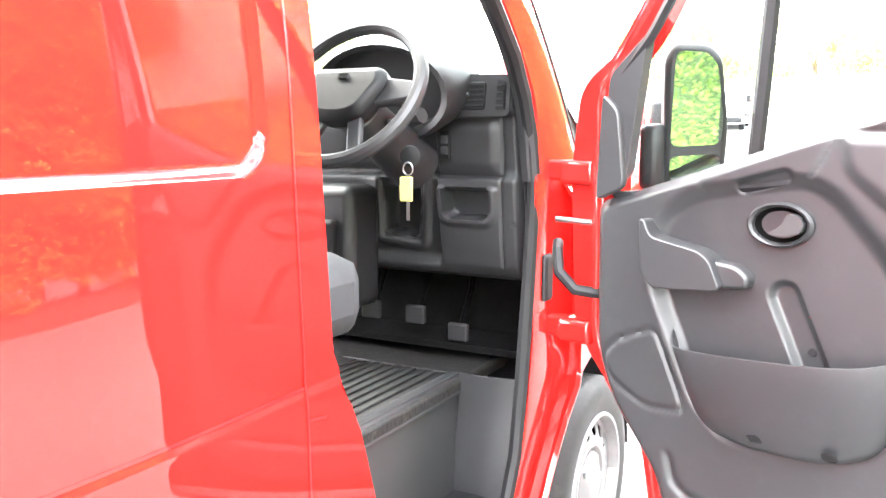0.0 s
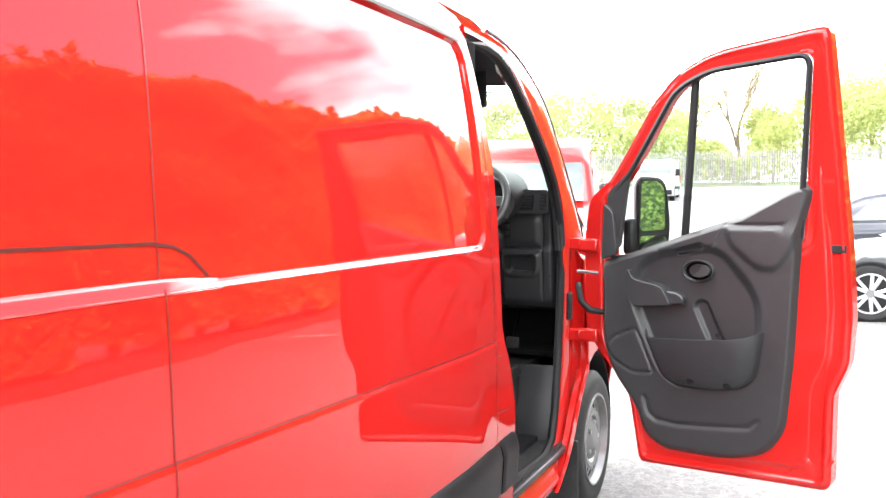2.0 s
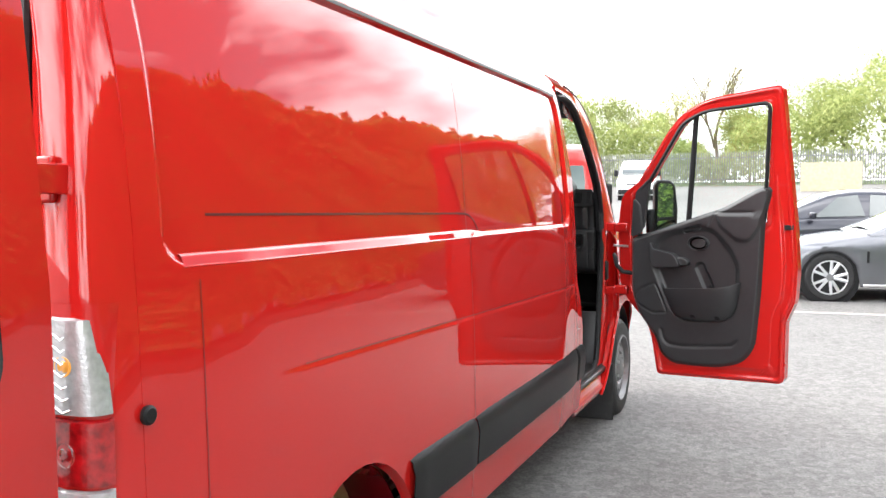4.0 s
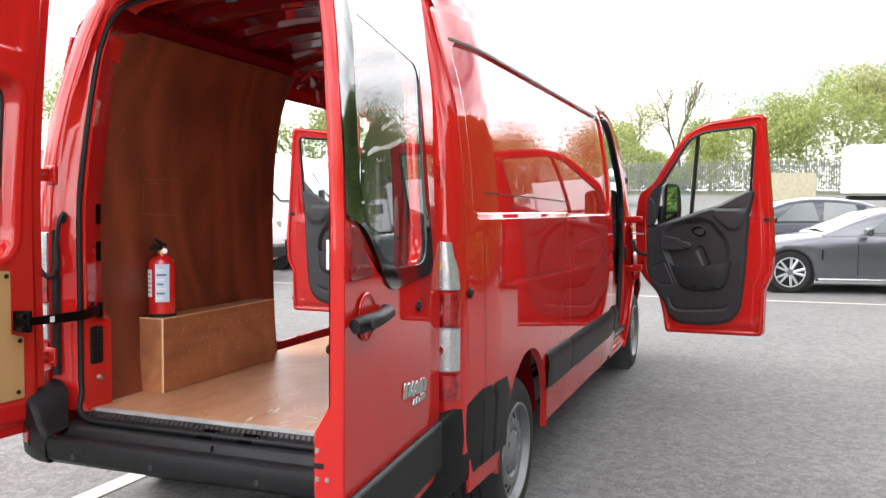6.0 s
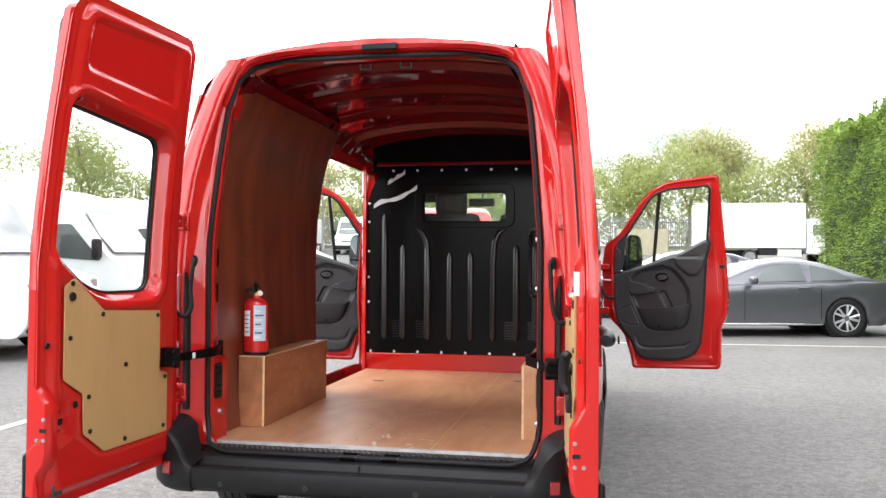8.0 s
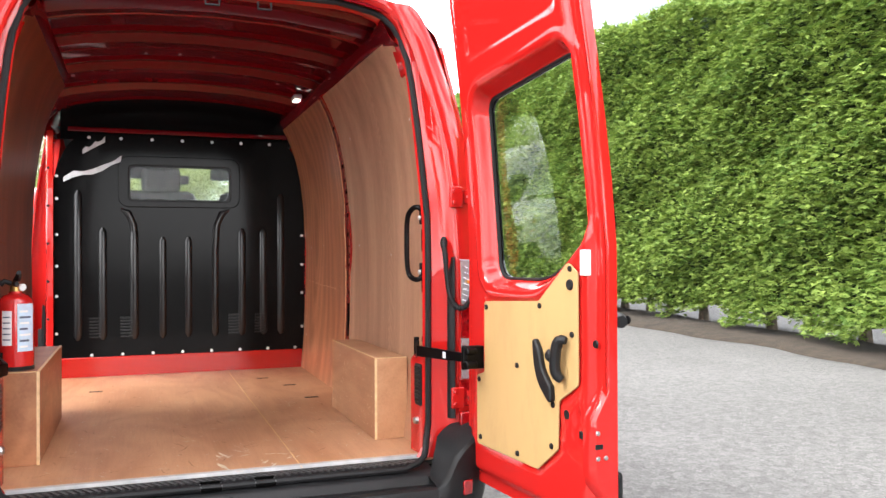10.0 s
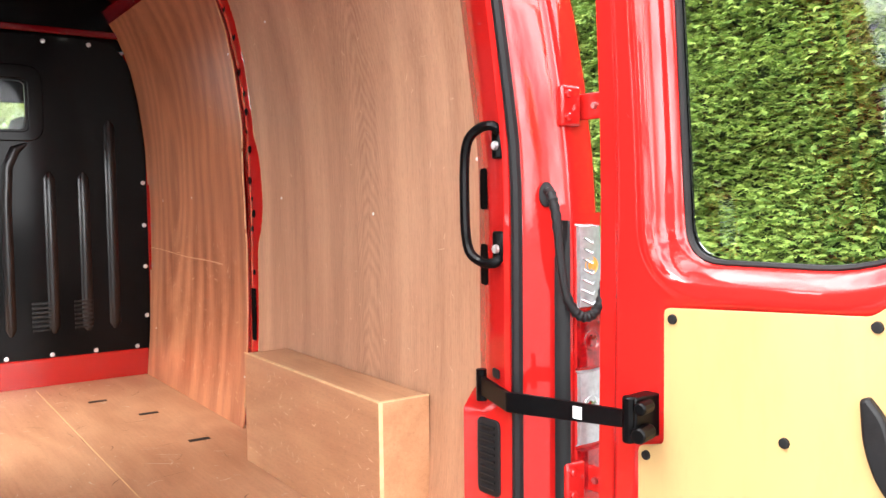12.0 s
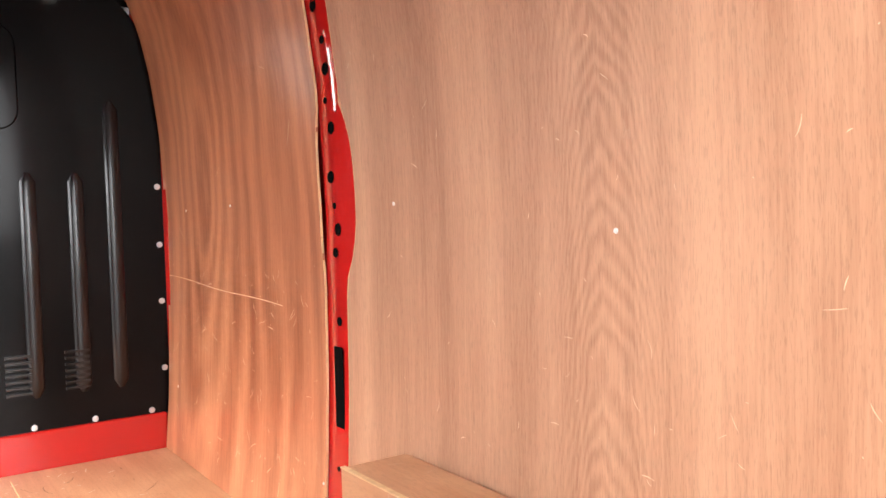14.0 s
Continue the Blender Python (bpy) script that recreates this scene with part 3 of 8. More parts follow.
HALF += 1.035 - np.interp(1.43, LEAN_Z, HALF)


def crease_z(y):
    """The crease along the lower flank falls a little towards the nose."""
    return 1.166 - 0.0190 * (y - 0.3)


def side_x(z, y):
    """Half the body's width at a height and a distance from the tail."""
    x = float(np.interp(z, LEAN_Z, HALF))
    x -= 0.035 * smooth(0.45, 0.0, y) * smooth(0.2, 0.9, z) + 0.025 * smooth(0.6, 0.05, y) * smooth(1.8, 2.2, z) + 0.022 * smooth(2.95, 3.45, y)
    if 0.45 < y < 3.6:
        x += 0.0032 * smooth(crease_z(y) + 0.003, crease_z(y) - 0.012, z) * smooth(0.45, 0.7, y)
    inside = min(y - 0.17, 3.258 - y, z - 1.430, 2.108 - z)
    cy, cz = max(0.24 - y, y - 3.188, 0), max(1.50 - z, z - 2.038, 0)
    inside = min(inside, 0.07 - math.hypot(cy, cz)) if cy > 0 and cz > 0 else inside
    return x - 0.014 * smooth(-0.001, 0.013, inside)


def body_skin(sx, y0, y1, arch=True, z_top=2.22, z_low=0.40):
    ys = sorted({round(v, 4) for v in [y0, y1, *np.arange(y0, y1, 0.07), *np.arange(0.15, 0.26, 0.007), *np.arange(3.17, 3.28, 0.006), *np.arange(REAR_AXLE - 0.44, REAR_AXLE + 0.45, 0.035)] if y0 <= v <= y1})
    edge = lambda z: lerp(z, [0.4, 0.85, 1.0, 1.14, 1.36, 1.7, 2.05, 2.2], FRONT_EDGE)
    rows = []
    ROWS = sum(1 for z in BODY_Z if z <= z_top) + 6
    for y in ys:
        low = z_low
        d = abs(y - REAR_AXLE)
        if arch and d < 0.42:
            low = max(low, 0.345 + 0.49 * math.sqrt(max(0, 1 - (d / 0.42) ** 2)))
        row = []
        for z in BODY_Z:
            if z > z_top:
                break
            zz = low + (z - 0.3) * (0.9 - low) / 0.6 if z < 0.9 else z
            ye = y if y < 3.28 else 3.28 + (y - 3.28) * (edge(zz) - 3.28) / (3.44 - 3.28)
            row.append((sx * side_x(zz, ye), ye, zz))
        c = crease_z(y)
        row = [p for p in row if abs(p[2] - c) > 0.020]
        for d in (-0.018, -0.0105, -0.008, -0.005, -0.002, 0.001, 0.003, 0.010):
            row.append((sx * side_x(c + d, row[0][1]), y if y < 3.28 else 3.28 + (y - 3.28) * (edge(c) - 3.28) / (3.44 - 3.28), c + d))
        row.sort(key=lambda p: p[2])
        while len(row) > ROWS:
            row.pop(3)
        while len(row) < ROWS:
            row.insert(3, tuple((row[2][k] + row[3][k]) / 2 for k in range(3)))
        rows.append(row)
    return grid(rows)


def roof_z(x, y):
    w = abs(x)
    z = lerp(w, [0, 0.3, 0.6, 0.74, 0.82, 0.87, 0.905], [2.50, 2.49, 2.455, 2.42, 2.37, 2.31, 2.22])
    drop = 0.30 * smooth(3.35, 4.15, y) + 0.05 * smooth(0.4, 0.0, y)
    return z - drop * lerp(w, [0.84, 0.905], [1.0, 0.0]) if y < 2 else z - drop * (1 if w < 0.88 else 0.4)


part("side_panel", body_skin(1, 0.10, 3.44), RED, van, "red side panel with a pressed-in blank window", solid=0.012)
part("side_panel", body_skin(-1, 0.10, 1.60), RED, van, solid=0.012)
part("side_panel", body_skin(-1, 3.38, 3.44, arch=False), RED, van, solid=0.012)
rail = []
for z in (2.20, 2.23, 2.26):
    rail.append([(-side_x(z, y), y, z) for y in np.arange(1.58, 3.46, 0.12)])
part("roof_rail", grid(rail), RED, van, solid=0.03)
part("sill_panel", grid([[(-side_x(z, y), y, z) for y in np.arange(1.58, 3.46, 0.12)] for z in (0.40, 0.45, 0.5, 0.55)]), RED, van, solid=0.03)
xs = [-0.905, -0.88, -0.84, -0.78, -0.7, -0.5, -0.25, 0, 0.25, 0.5, 0.7, 0.78, 0.84, 0.88, 0.905]
roof_rows = []
for y in [0.126, 0.16, 0.2, 0.26, 0.32, 0.4, 0.5, 0.6, 0.8, 1.4, 2.0, 2.6, 3.1, 3.4, 3.6, 3.75, 3.9, 4.0, 4.08]:
    k = side_x(2.22, min(y, 2.8)) / 0.905 - 0.04 * smooth(3.2, 4.1, y)
    row = [(x * k, y, roof_z(x, y)) for x in xs]
    a, b = row[0], row[-1]
    roof_rows.append([(a[0] + 0.016, y, a[2] - 0.05), (a[0] + 0.002, y, a[2] - 0.004)] + row[1:-1] + [(b[0] - 0.002, y, b[2] - 0.004), (b[0] - 0.016, y, b[2] - 0.05)])
part("roof", grid(roof_rows), RED, van)

# joints and the sliding-rail slot of the closed side
def strip_on_side(y_z, width, material, name, proud=0.0015, sx=1):
    rows = []
    for i, (y, z) in enumerate(y_z):
        a = Vector(y_z[max(i - 1, 0)])
        b = Vector(y_z[min(i + 1, len(y_z) - 1)])
        t = (b - a).normalized()
        n = Vector((-t.y, t.x)) * width / 2
        rows.append([(sx * (side_x(z + n.y * k, y + n.x * k) + proud), y + n.x * k, z + n.y * k) for k in (-1, 0, 1)])
    return part(name, grid(rows), material, van)


GAP_CREASE = mat("gap_and_crease", (0.24, 0.007, 0.007), 0.4, coat=0.6, vary=0.1)
SLOT = mat("rail_slot_shade", (0.09, 0.003, 0.003), 0.5, vary=0.1)
GUTTER = mat("gutter_shade", (0.02, 0.004, 0.004), 0.5, vary=0.1)
strip_on_side([(1.752 + 0.024 * smooth(1.5, 2.0, z), z) for z in np.linspace(2.095, 0.46, 60)], 0.004, GAP_CREASE, "panel_joint")
strip_on_side([(3.312 + 0.008 * smooth(1.3, 1.7, z) - 0.06 * smooth(1.8, 2.15, z), z) for z in np.linspace(2.2, 0.44, 50)], 0.005, GAP_CREASE, "panel_joint")
strip_on_side([(y, 1.515 + 0.012 * (1.74 - y)) for y in np.linspace(0.30, 1.74, 20)] + [(1.79, 1.508), (1.83, 1.49), (1.86, 1.465), (1.875, 1.45)], 0.006, SLOT, "rail_slot")
# dark strip that paints in the shade along the crease
strip_on_side([(y, crease_z(y) + 0.0035) for y in np.linspace(0.62, 3.31, 60)], 0.0045, GAP_CREASE, "crease_line", 0.001)
# near-black strip: the roof joint, with the recess's shadow put into its colour
strip_on_side([(y, 2.114) for y in np.linspace(0.17, 3.24, 40)], 0.012, GUTTER, "roof_gutter", 0.002)
strip_on_side([(3.315 + 0.045 * t, 1.062 - 0.008 * t) for t in np.linspace(0, 1, 4)], 0.005, GAP_CREASE, "panel_joint")
strip_on_side([(3.315 + 0.12 * t, 0.866 - 0.010 * t) for t in np.linspace(0, 1, 4)], 0.005, GAP_CREASE, "panel_joint")
rows = []
for y in np.linspace(0.22, 1.90, 36):
    f = smooth(1.90, 1.76, y)
    x = side_x(1.42, y)
    rows.append([(x - 0.004, y, 1.4255), (x + 0.0006, y, 1.4275), (x - 0.0022 - 0.004 * (1 - f), y, 1.432), (x - 0.0062 - 0.006 * (1 - f), y, 1.440 + 0.007 * f), (x - 0.0085 - 0.006 * (1 - f), y, 1.444 + 0.007 * f), (x - 0.019, y, 1.449 + 0.007 * f)])
part("rail_cover", grid(rows), RED, van, "red rail cover moulding")
strip_on_side([(0.26, z) for z in np.linspace(0.74, 1.40, 12)], 0.004, GAP_CREASE, "panel_joint")

# black rubbing strips along the lower side, in two lengths, and corner pieces
def rub_strip(sx, y0, y1, z0=0.575, z1=0.765, out=0.026):
    rows = []
    for y in np.linspace(y0, y1, 14):
        e = 0.006 if y in (y0, y1) else 0
        s = lambda z, o: (sx * (side_x(z, y) + o - e), y, z)
        rows.append([s(z0, 0.0), s(z0 + 0.01, out - 0.004), s(z1 - 0.055, out), s(z1 - 0.015, out - 0.010), s(z1, 0.0)])
    return part("rubbing_strip", grid(rows), PLASTIC, van, "black plastic rubbing strip", solid=0.004)


rub_strip(1, 1.195, 1.745)
rub_strip(1, 1.758, 3.315)
rub_strip(1, 3.328, 3.485)
rub_strip(1, 0.204, 0.335, 0.47, 0.772, 0.014)
rub_strip(1, 0.340, 0.53, 0.47, 0.772, 0.014)
rub_strip(-1, 0.208, 0.53, 0.50, 0.77)
rub_strip(-1, 1.30, 1.60)
bm = lathe([(0.019, 0), (0.019, 0.008), (0.014, 0.012), (0.0, 0.012)], 16, Matrix.Translation((side_x(1.155, 0.10) + 0.004, 0.105, 1.155)) @ pose(0, 0, 0, 0, 90, 0))
part("plug", bm, PLASTIC, van)

# rear wheel housings
for sx in (1, -1):
    rows = []
    for a in np.linspace(0.22, math.pi - 0.22, 15):
        y, z = REAR_AXLE + 0.43 * math.cos(a), 0.33 + 0.50 * math.sin(a)
        rows.append([(sx * x, y, z) for x in (0.69, 0.85, 0.985)])
    part("wheel_housing", grid(rows), RED_SHADE if sx > 0 else PLASTIC, van, solid=0.004)
    rows = [[(sx * (side_x(max(0.42, 0.345 + 0.49 * math.sin(a)), REAR_AXLE + 0.42 * math.cos(a)) + o), REAR_AXLE + (0.42 - i) * math.cos(a), 0.345 + (0.49 - i) * math.sin(a)) for o, i in ((0.001, -0.004), (0.0012, 0.003), (-0.03, 0.012))] for a in np.linspace(0.05, math.pi - 0.05, 20)]
    part("arch_lip", grid(rows), RED, van)
part("underbody", box(0, 2.4, 0.45, 1.72, 4.6, 0.14), PLASTIC, van)


# ---- wheels ----
HUB = mat("dull_hub_plastic", (0.16, 0.16, 0.165), 0.5, vary=0.15, scale=12)
def wheel(name, y, z, sx, outer=1.0):
    m = Matrix.Translation((sx * outer, y, z)) @ Matrix.Diagonal((sx, 1, 1, 1)) @ pose(0, 0, 0, 0, 90, 0)
    R = 0.343
    tyre_prof = [(0.225, -0.005), (0.232, -0.004), (0.27, 0.004), (0.305, 0.0), (R - 0.022, -0.010), (R - 0.006, -0.026)]
    for k in range(4):
        a = -0.032 - k * 0.041
        tyre_prof += [(R, a), (R, a - 0.033), (R - 0.009, a - 0.035), (R - 0.009, a - 0.040)]
    tyre_prof += [(R - 0.006, -0.198), (R - 0.03, -0.212), (0.27, -0.218), (0.225, -0.2)]
    tyre = part("wheel", lathe(tyre_prof, 56, m, ends=False), RUBBER, van, "black tyre on a silver steel wheel", angle=50)
    part("rim", lathe([(0.230, -0.006), (0.228, 0.004), (0.218, 0.003), (0.211, -0.016), (0.206, -0.030), (0.190, -0.034)], 48, m, ends=False), RIM, tyre, "bright silver rim edge", solid=0.004)
    disc = lathe([(0.152, -0.022), (0.140, -0.016), (0.118, -0.020), (0.100, -0.040), (0.0, -0.042)], 48, m, ends=False)
    for k in range(16):
        a = 2 * math.pi * k / 16
        ring = []
        for r, w, h in ((0.148, 0.040, -0.020), (0.160, 0.024, -0.022), (0.176, 0.024, -0.028), (0.193, 0.044, -0.034)):
            ring.append([m @ Vector((r * math.cos(a) - s * w * math.sin(a), r * math.sin(a) + s * w * math.cos(a), h)) for s in (-0.6, 0, 0.6)])
        part("disc_web", grid(ring), RIM, tyre, solid=0.003)
    part("wheel_disc", disc, RIM, tyre, "silver steel wheel disc with ventilation slots", solid=0.003)
    # dark backing disc, stands for the shade behind the ventilation slots
    part("slot_backing", lathe([(0.200, -0.06), (0.19, -0.075), (0.0, -0.075)], 24, m, ends=False), HOLE, tyre)
    part("hub_cap", lathe([(0.104, -0.044), (0.100, -0.024), (0.07, -0.014), (0.058, -0.006), (0.03, -0.002), (0.0, 0.0)], 28, m), HUB, tyre, "dull grey hub cap")
    for k in range(5):
        a = 2 * math.pi * k / 5 + 0.3
        b = lathe([(0.011, -0.04), (0.011, -0.010), (0.0, -0.008)], 6)
        bmesh.ops.translate(b, vec=(0.083 * math.cos(a), 0.083 * math.sin(a), 0), verts=b.verts[:])
        bmesh.ops.transform(b, matrix=m, verts=b.verts[:])
        part("wheel_nut", b, STEEL, tyre)


wheel("wheel", REAR_AXLE, 0.345, 1, 1.0)
wheel("wheel", REAR_AXLE, 0.345, -1, 1.0)
wheel("wheel", FRONT_AXLE, FRONT_HUB_Z, 1, 1.0)
wheel("wheel", FRONT_AXLE, FRONT_HUB_Z, -1, 0.985)
for sx in (1, -1):
    part("mudflap", box(sx * 0.90, 4.385, 0.30, 0.25, 0.018, 0.38), RUBBER, van, "black rubber mudflap", bevel=0.006)


TREAD = mat("worn_tread", (0.05, 0.05, 0.052), 0.45, vary=0.3, scale=25, metal=0.2)
# ---- tail: pillars, header, seal, sill, bumper ----
def lean(z):
    """How far the tail leans forward at a height."""
    return 0.11 * max(0.0, (z - 1.35) / 1.05) ** 1.6


def open_x(z):
    """Half the width of the rear opening."""
    return lerp(z, [0.54, 0.57, 0.62, 0.7, 1.5, 1.9, 2.1, 2.2, 2.28, 2.33, 2.36], [0.69, 0.735, 0.76, 0.772, 0.774, 0.742, 0.722, 0.703, 0.672, 0.625, 0.56])


for sx in (1, -1):
    rows = []
    for z in [0.56, 0.62, 0.68, 0.75, 0.9, 1.1, 1.25, 1.35, 1.5, 1.65, 1.8, 1.95, 2.1, 2.2, 2.27, 2.32, 2.36, 2.385]:
        o, i, l = lerp(z, [0.5, 2.2, 2.32, 2.36, 2.385], [0, side_x(2.2, 0.10) - 0.005, 0.812, 0.790, 0.765]) if z > 2.2 else side_x(z, 0.10) - 0.005 * smooth(1.7, 2.2, z), open_x(z) + 0.022, lean(z)
        c = o - 0.128
        rows.append([(sx * x, y + l, z) for x, y in ((o, 0.11), (o - 0.004, 0.06), (o - 0.018, 0.025), (o - 0.045, 0.004), (c + 0.018, -0.002), (c + 0.004, 0.002), (c - 0.006, 0.010), (i + 0.022, 0.048), (i + 0.008, 0.050), (i, 0.056), (i - 0.004, 0.075))])
    part("rear_pillar", grid(rows), RED, van)
rows = []
for x in np.linspace(-0.79, 0.79, 29):
    top = roof_z(max(-0.9, min(0.9, x / 0.935)), 0.14) + 0.004
    low = 0.012 + lerp(abs(x), [0.0, 0.45, 0.56, 0.625, 0.672, 0.703, 0.722, 0.79], [2.384, 2.378, 2.362, 2.335, 2.29, 2.22, 2.12, 2.1])
    l = lean(2.3)
    rows.append([(x, 0.16 + l, low - 0.01), (x, 0.06 + l, low), (x, 0.03 + l, low + 0.015), (x, 0.02 + l, (low + top) / 2), (x, 0.03 + l, top - 0.01), (x, 0.10 + l, top)])
part("rear_header", grid(rows), RED, van)
part("brake_light", box(0.03, 0.015 + lean(2.3), 2.415, 0.17, 0.03, 0.032), SEAL, van, "dark high-level brake light", bevel=0.006)
loop = []
for sx in (-1, 1):
    zs = [0.555, 0.575, 0.60, 0.64] + list(np.linspace(0.70, 2.25, 18)) + [2.30, 2.335, 2.352]
    side = [(sx * (open_x(z) + 0.010), 0.055 - 0.06 * smooth(0.66, 0.54, z) + lean(z), z) for z in zs]
    loop += side if sx < 0 else [(0.2 * k, 0.045 + lean(2.37), 2.384 - 0.003 * abs(k)) for k in (-2.2, -1.4, 0, 1.4, 2.2)] + side[::-1]
loop += [(x, -0.02, 0.538) for x in (0.66, 0.6, 0.3, 0.0, -0.3, -0.6, -0.66)]
part("door_seal", tube(loop, 0.0125, 8, closed=True), SEAL, van, "black rubber door seal")
rows = [[(x, y, z) for y, z in ((0.136, 0.5575), (0.130, 0.560), (0.116, 0.5600), (0.110, 0.557), (0.109, 0.545))] for x in np.linspace(-0.755, 0.755, 5)]
part("sill_strip", grid(rows), SILL_STEEL, van, "worn steel sill strip")
rows = [[(x, y, z) for y, z in ((0.12, 0.545), (0.03, 0.541), (0.02, 0.534), (-0.005, 0.528), (-0.045, 0.520), (-0.060, 0.512), (-0.075, 0.487), (-0.12, 0.482), (-0.160, 0.500), (-0.178, 0.494), (-0.186, 0.465), (-0.178, 0.410), (-0.150, 0.388), (0.0, 0.38))] for x in np.linspace(-0.775, 0.775, 17)]
bumper = part("bumper", grid(rows), PLASTIC, van, "black plastic rear bumper with a step", solid=0.006)
for sx in (1, -1):
    rows = []
    for x, y, ix, iy, up, low in ((0.742, -0.186, 0.742, -0.06, 0.500, 0.385), (0.765, -0.185, 0.752, -0.05, 0.515, 0.385), (0.79, -0.183, 0.765, -0.035, 0.548, 0.385), (0.82, -0.178, 0.785, -0.02, 0.606, 0.385), (0.86, -0.168, 0.80, 0.0, 0.648, 0.388), (0.905, -0.148, 0.83, 0.012, 0.672, 0.392), (0.95, -0.108, 0.88, 0.03, 0.696, 0.40), (0.985, -0.05, 0.93, 0.05, 0.722, 0.41), (1.012, 0.03, 0.96, 0.08, 0.745, 0.425), (1.03, 0.12, 0.98, 0.14, 0.757, 0.44), (1.043, 0.203, 1.0, 0.203, 0.77, 0.46)):
        k = Vector((ix - x, iy - y, 0)).normalized()
        p = lambda d, z: (sx * (x + k.x * d), y + k.y * d, z)
        h = up - low
        rows.append([(sx * ix, iy, up + 0.004 if up > 0.52 else 0.515), p(0.035, up + 0.003), p(0.010, up - 0.002), p(0.0, up - 0.016), p(-0.005, low + h * 0.6), p(-0.004, low + h * 0.35), p(0.004, low + 0.02), p(0.022, low), p(0.06, low)])
    corner = part("corner", grid(rows), PLASTIC, bumper, solid=0.005)
    RM = Matrix.Translation((sx * 0.862, -0.170, 0.490)) @ pose(0, 0, 0, 0, 0, sx * 20)
    part("reflector", box(0, 0, 0, 0.042, 0.014, 0.055, RM), LENS_RED, bumper, "red bumper reflector", bevel=0.003)
    for dz in (0.031, -0.031):
        part("reflector_edge", box(0, 0.002, dz, 0.054, 0.012, 0.006, RM), PLASTIC, bumper)
tread = bmesh.new()
for k in range(58):
    add_box(tread, -0.735 + k * 0.0256, 0.062, 0.543, 0.012, 0.062, 0.009, None)
    bmesh.ops.rotate(tread, cent=(-0.735 + k * 0.0256, 0.062, 0.543), matrix=Matrix.Rotation(0.5, 3, "Z"), verts=tread.verts[-8:])
part("step_tread", tread, TREAD, bumper, "grey ribbed tread", bevel=0.0)
for x in (-0.065, 0.127):
    lat = part("latch_plate", merge(box(x, -0.012, 0.5345, 0.074, 0.050, 0.012), box(x, 0.018, 0.5415, 0.074, 0.012, 0.020)), HOLE, bumper, "lower door latch recess", bevel=0.003)
    part("latch_tongue", box(x, -0.012, 0.5425, 0.044, 0.022, 0.006), RED if x < 0 else STEEL, lat, bevel=0.002)
    for dx in (-0.036, 0.036):
        part("latch_rim", box(x + dx, -0.010, 0.537, 0.006, 0.044, 0.020), TREAD, lat, bevel=0.002)
for x in (-0.60, -0.21, 0.28, 0.60):
    part("parking_sensor", lathe([(0.0125, 0), (0.0125, 0.003), (0.010, 0.004), (0.009, 0.002), (0, 0.002)], 16, Matrix.Translation((x, -0.182, 0.432)) @ pose(0, 0, 0, 97, 0, 0)), TRIM, bumper)
part("bumper_seam", box(0.0, -0.068, 0.4995, 0.004, 0.02, 0.028), SEAL, bumper)
# black gaskets beside the lamps, hinge leaves on the pillars
for sx in (1, -1):
    rows = []
    for z in (0.72, 0.76, 0.9, 1.1, 1.28, 1.335, 1.36):
        a = 0.018 * smooth(1.27, 1.36, z)
        rows.append([(sx * x, y + lean(z), z) for x, y in ((0.848 + a, 0.010), (0.851 + a, 0.0), (0.860 + a * 0.5, -0.010), (0.872, -0.013), (0.877, -0.004))])
    part("lamp_gasket", grid(rows), PLASTIC, van, "black lamp gasket")
    for z in (1.60, 0.80):
        leaf = part("hinge_leaf", box(sx * 0.885, -0.008 + lean(z), z, 0.055, 0.018, 0.085), RED, van, "red hinge leaf with bolts", bevel=0.006)
        for dz in (-0.024, 0.024):
            part("hinge_bolt", lathe([(0.009, 0), (0.009, 0.007), (0.006, 0.009), (0, 0.009)], 6, Matrix.Translation((sx * 0.872, -0.017 + lean(z), z + dz)) @ pose(0, 0, 0, 90, 0, 0)), RED, leaf)
    part("grommet", lathe([(0.020, 0), (0.018, 0.003), (0.012, 0.004), (0, 0.004)], 18, Matrix.Translation((sx * 0.840, 0.0245, 1.415)) @ pose(0, 0, 0, 90, 0, sx * -38) @ Matrix.Diagonal((0.8, 1.35, 1, 1))), SEAL, van)


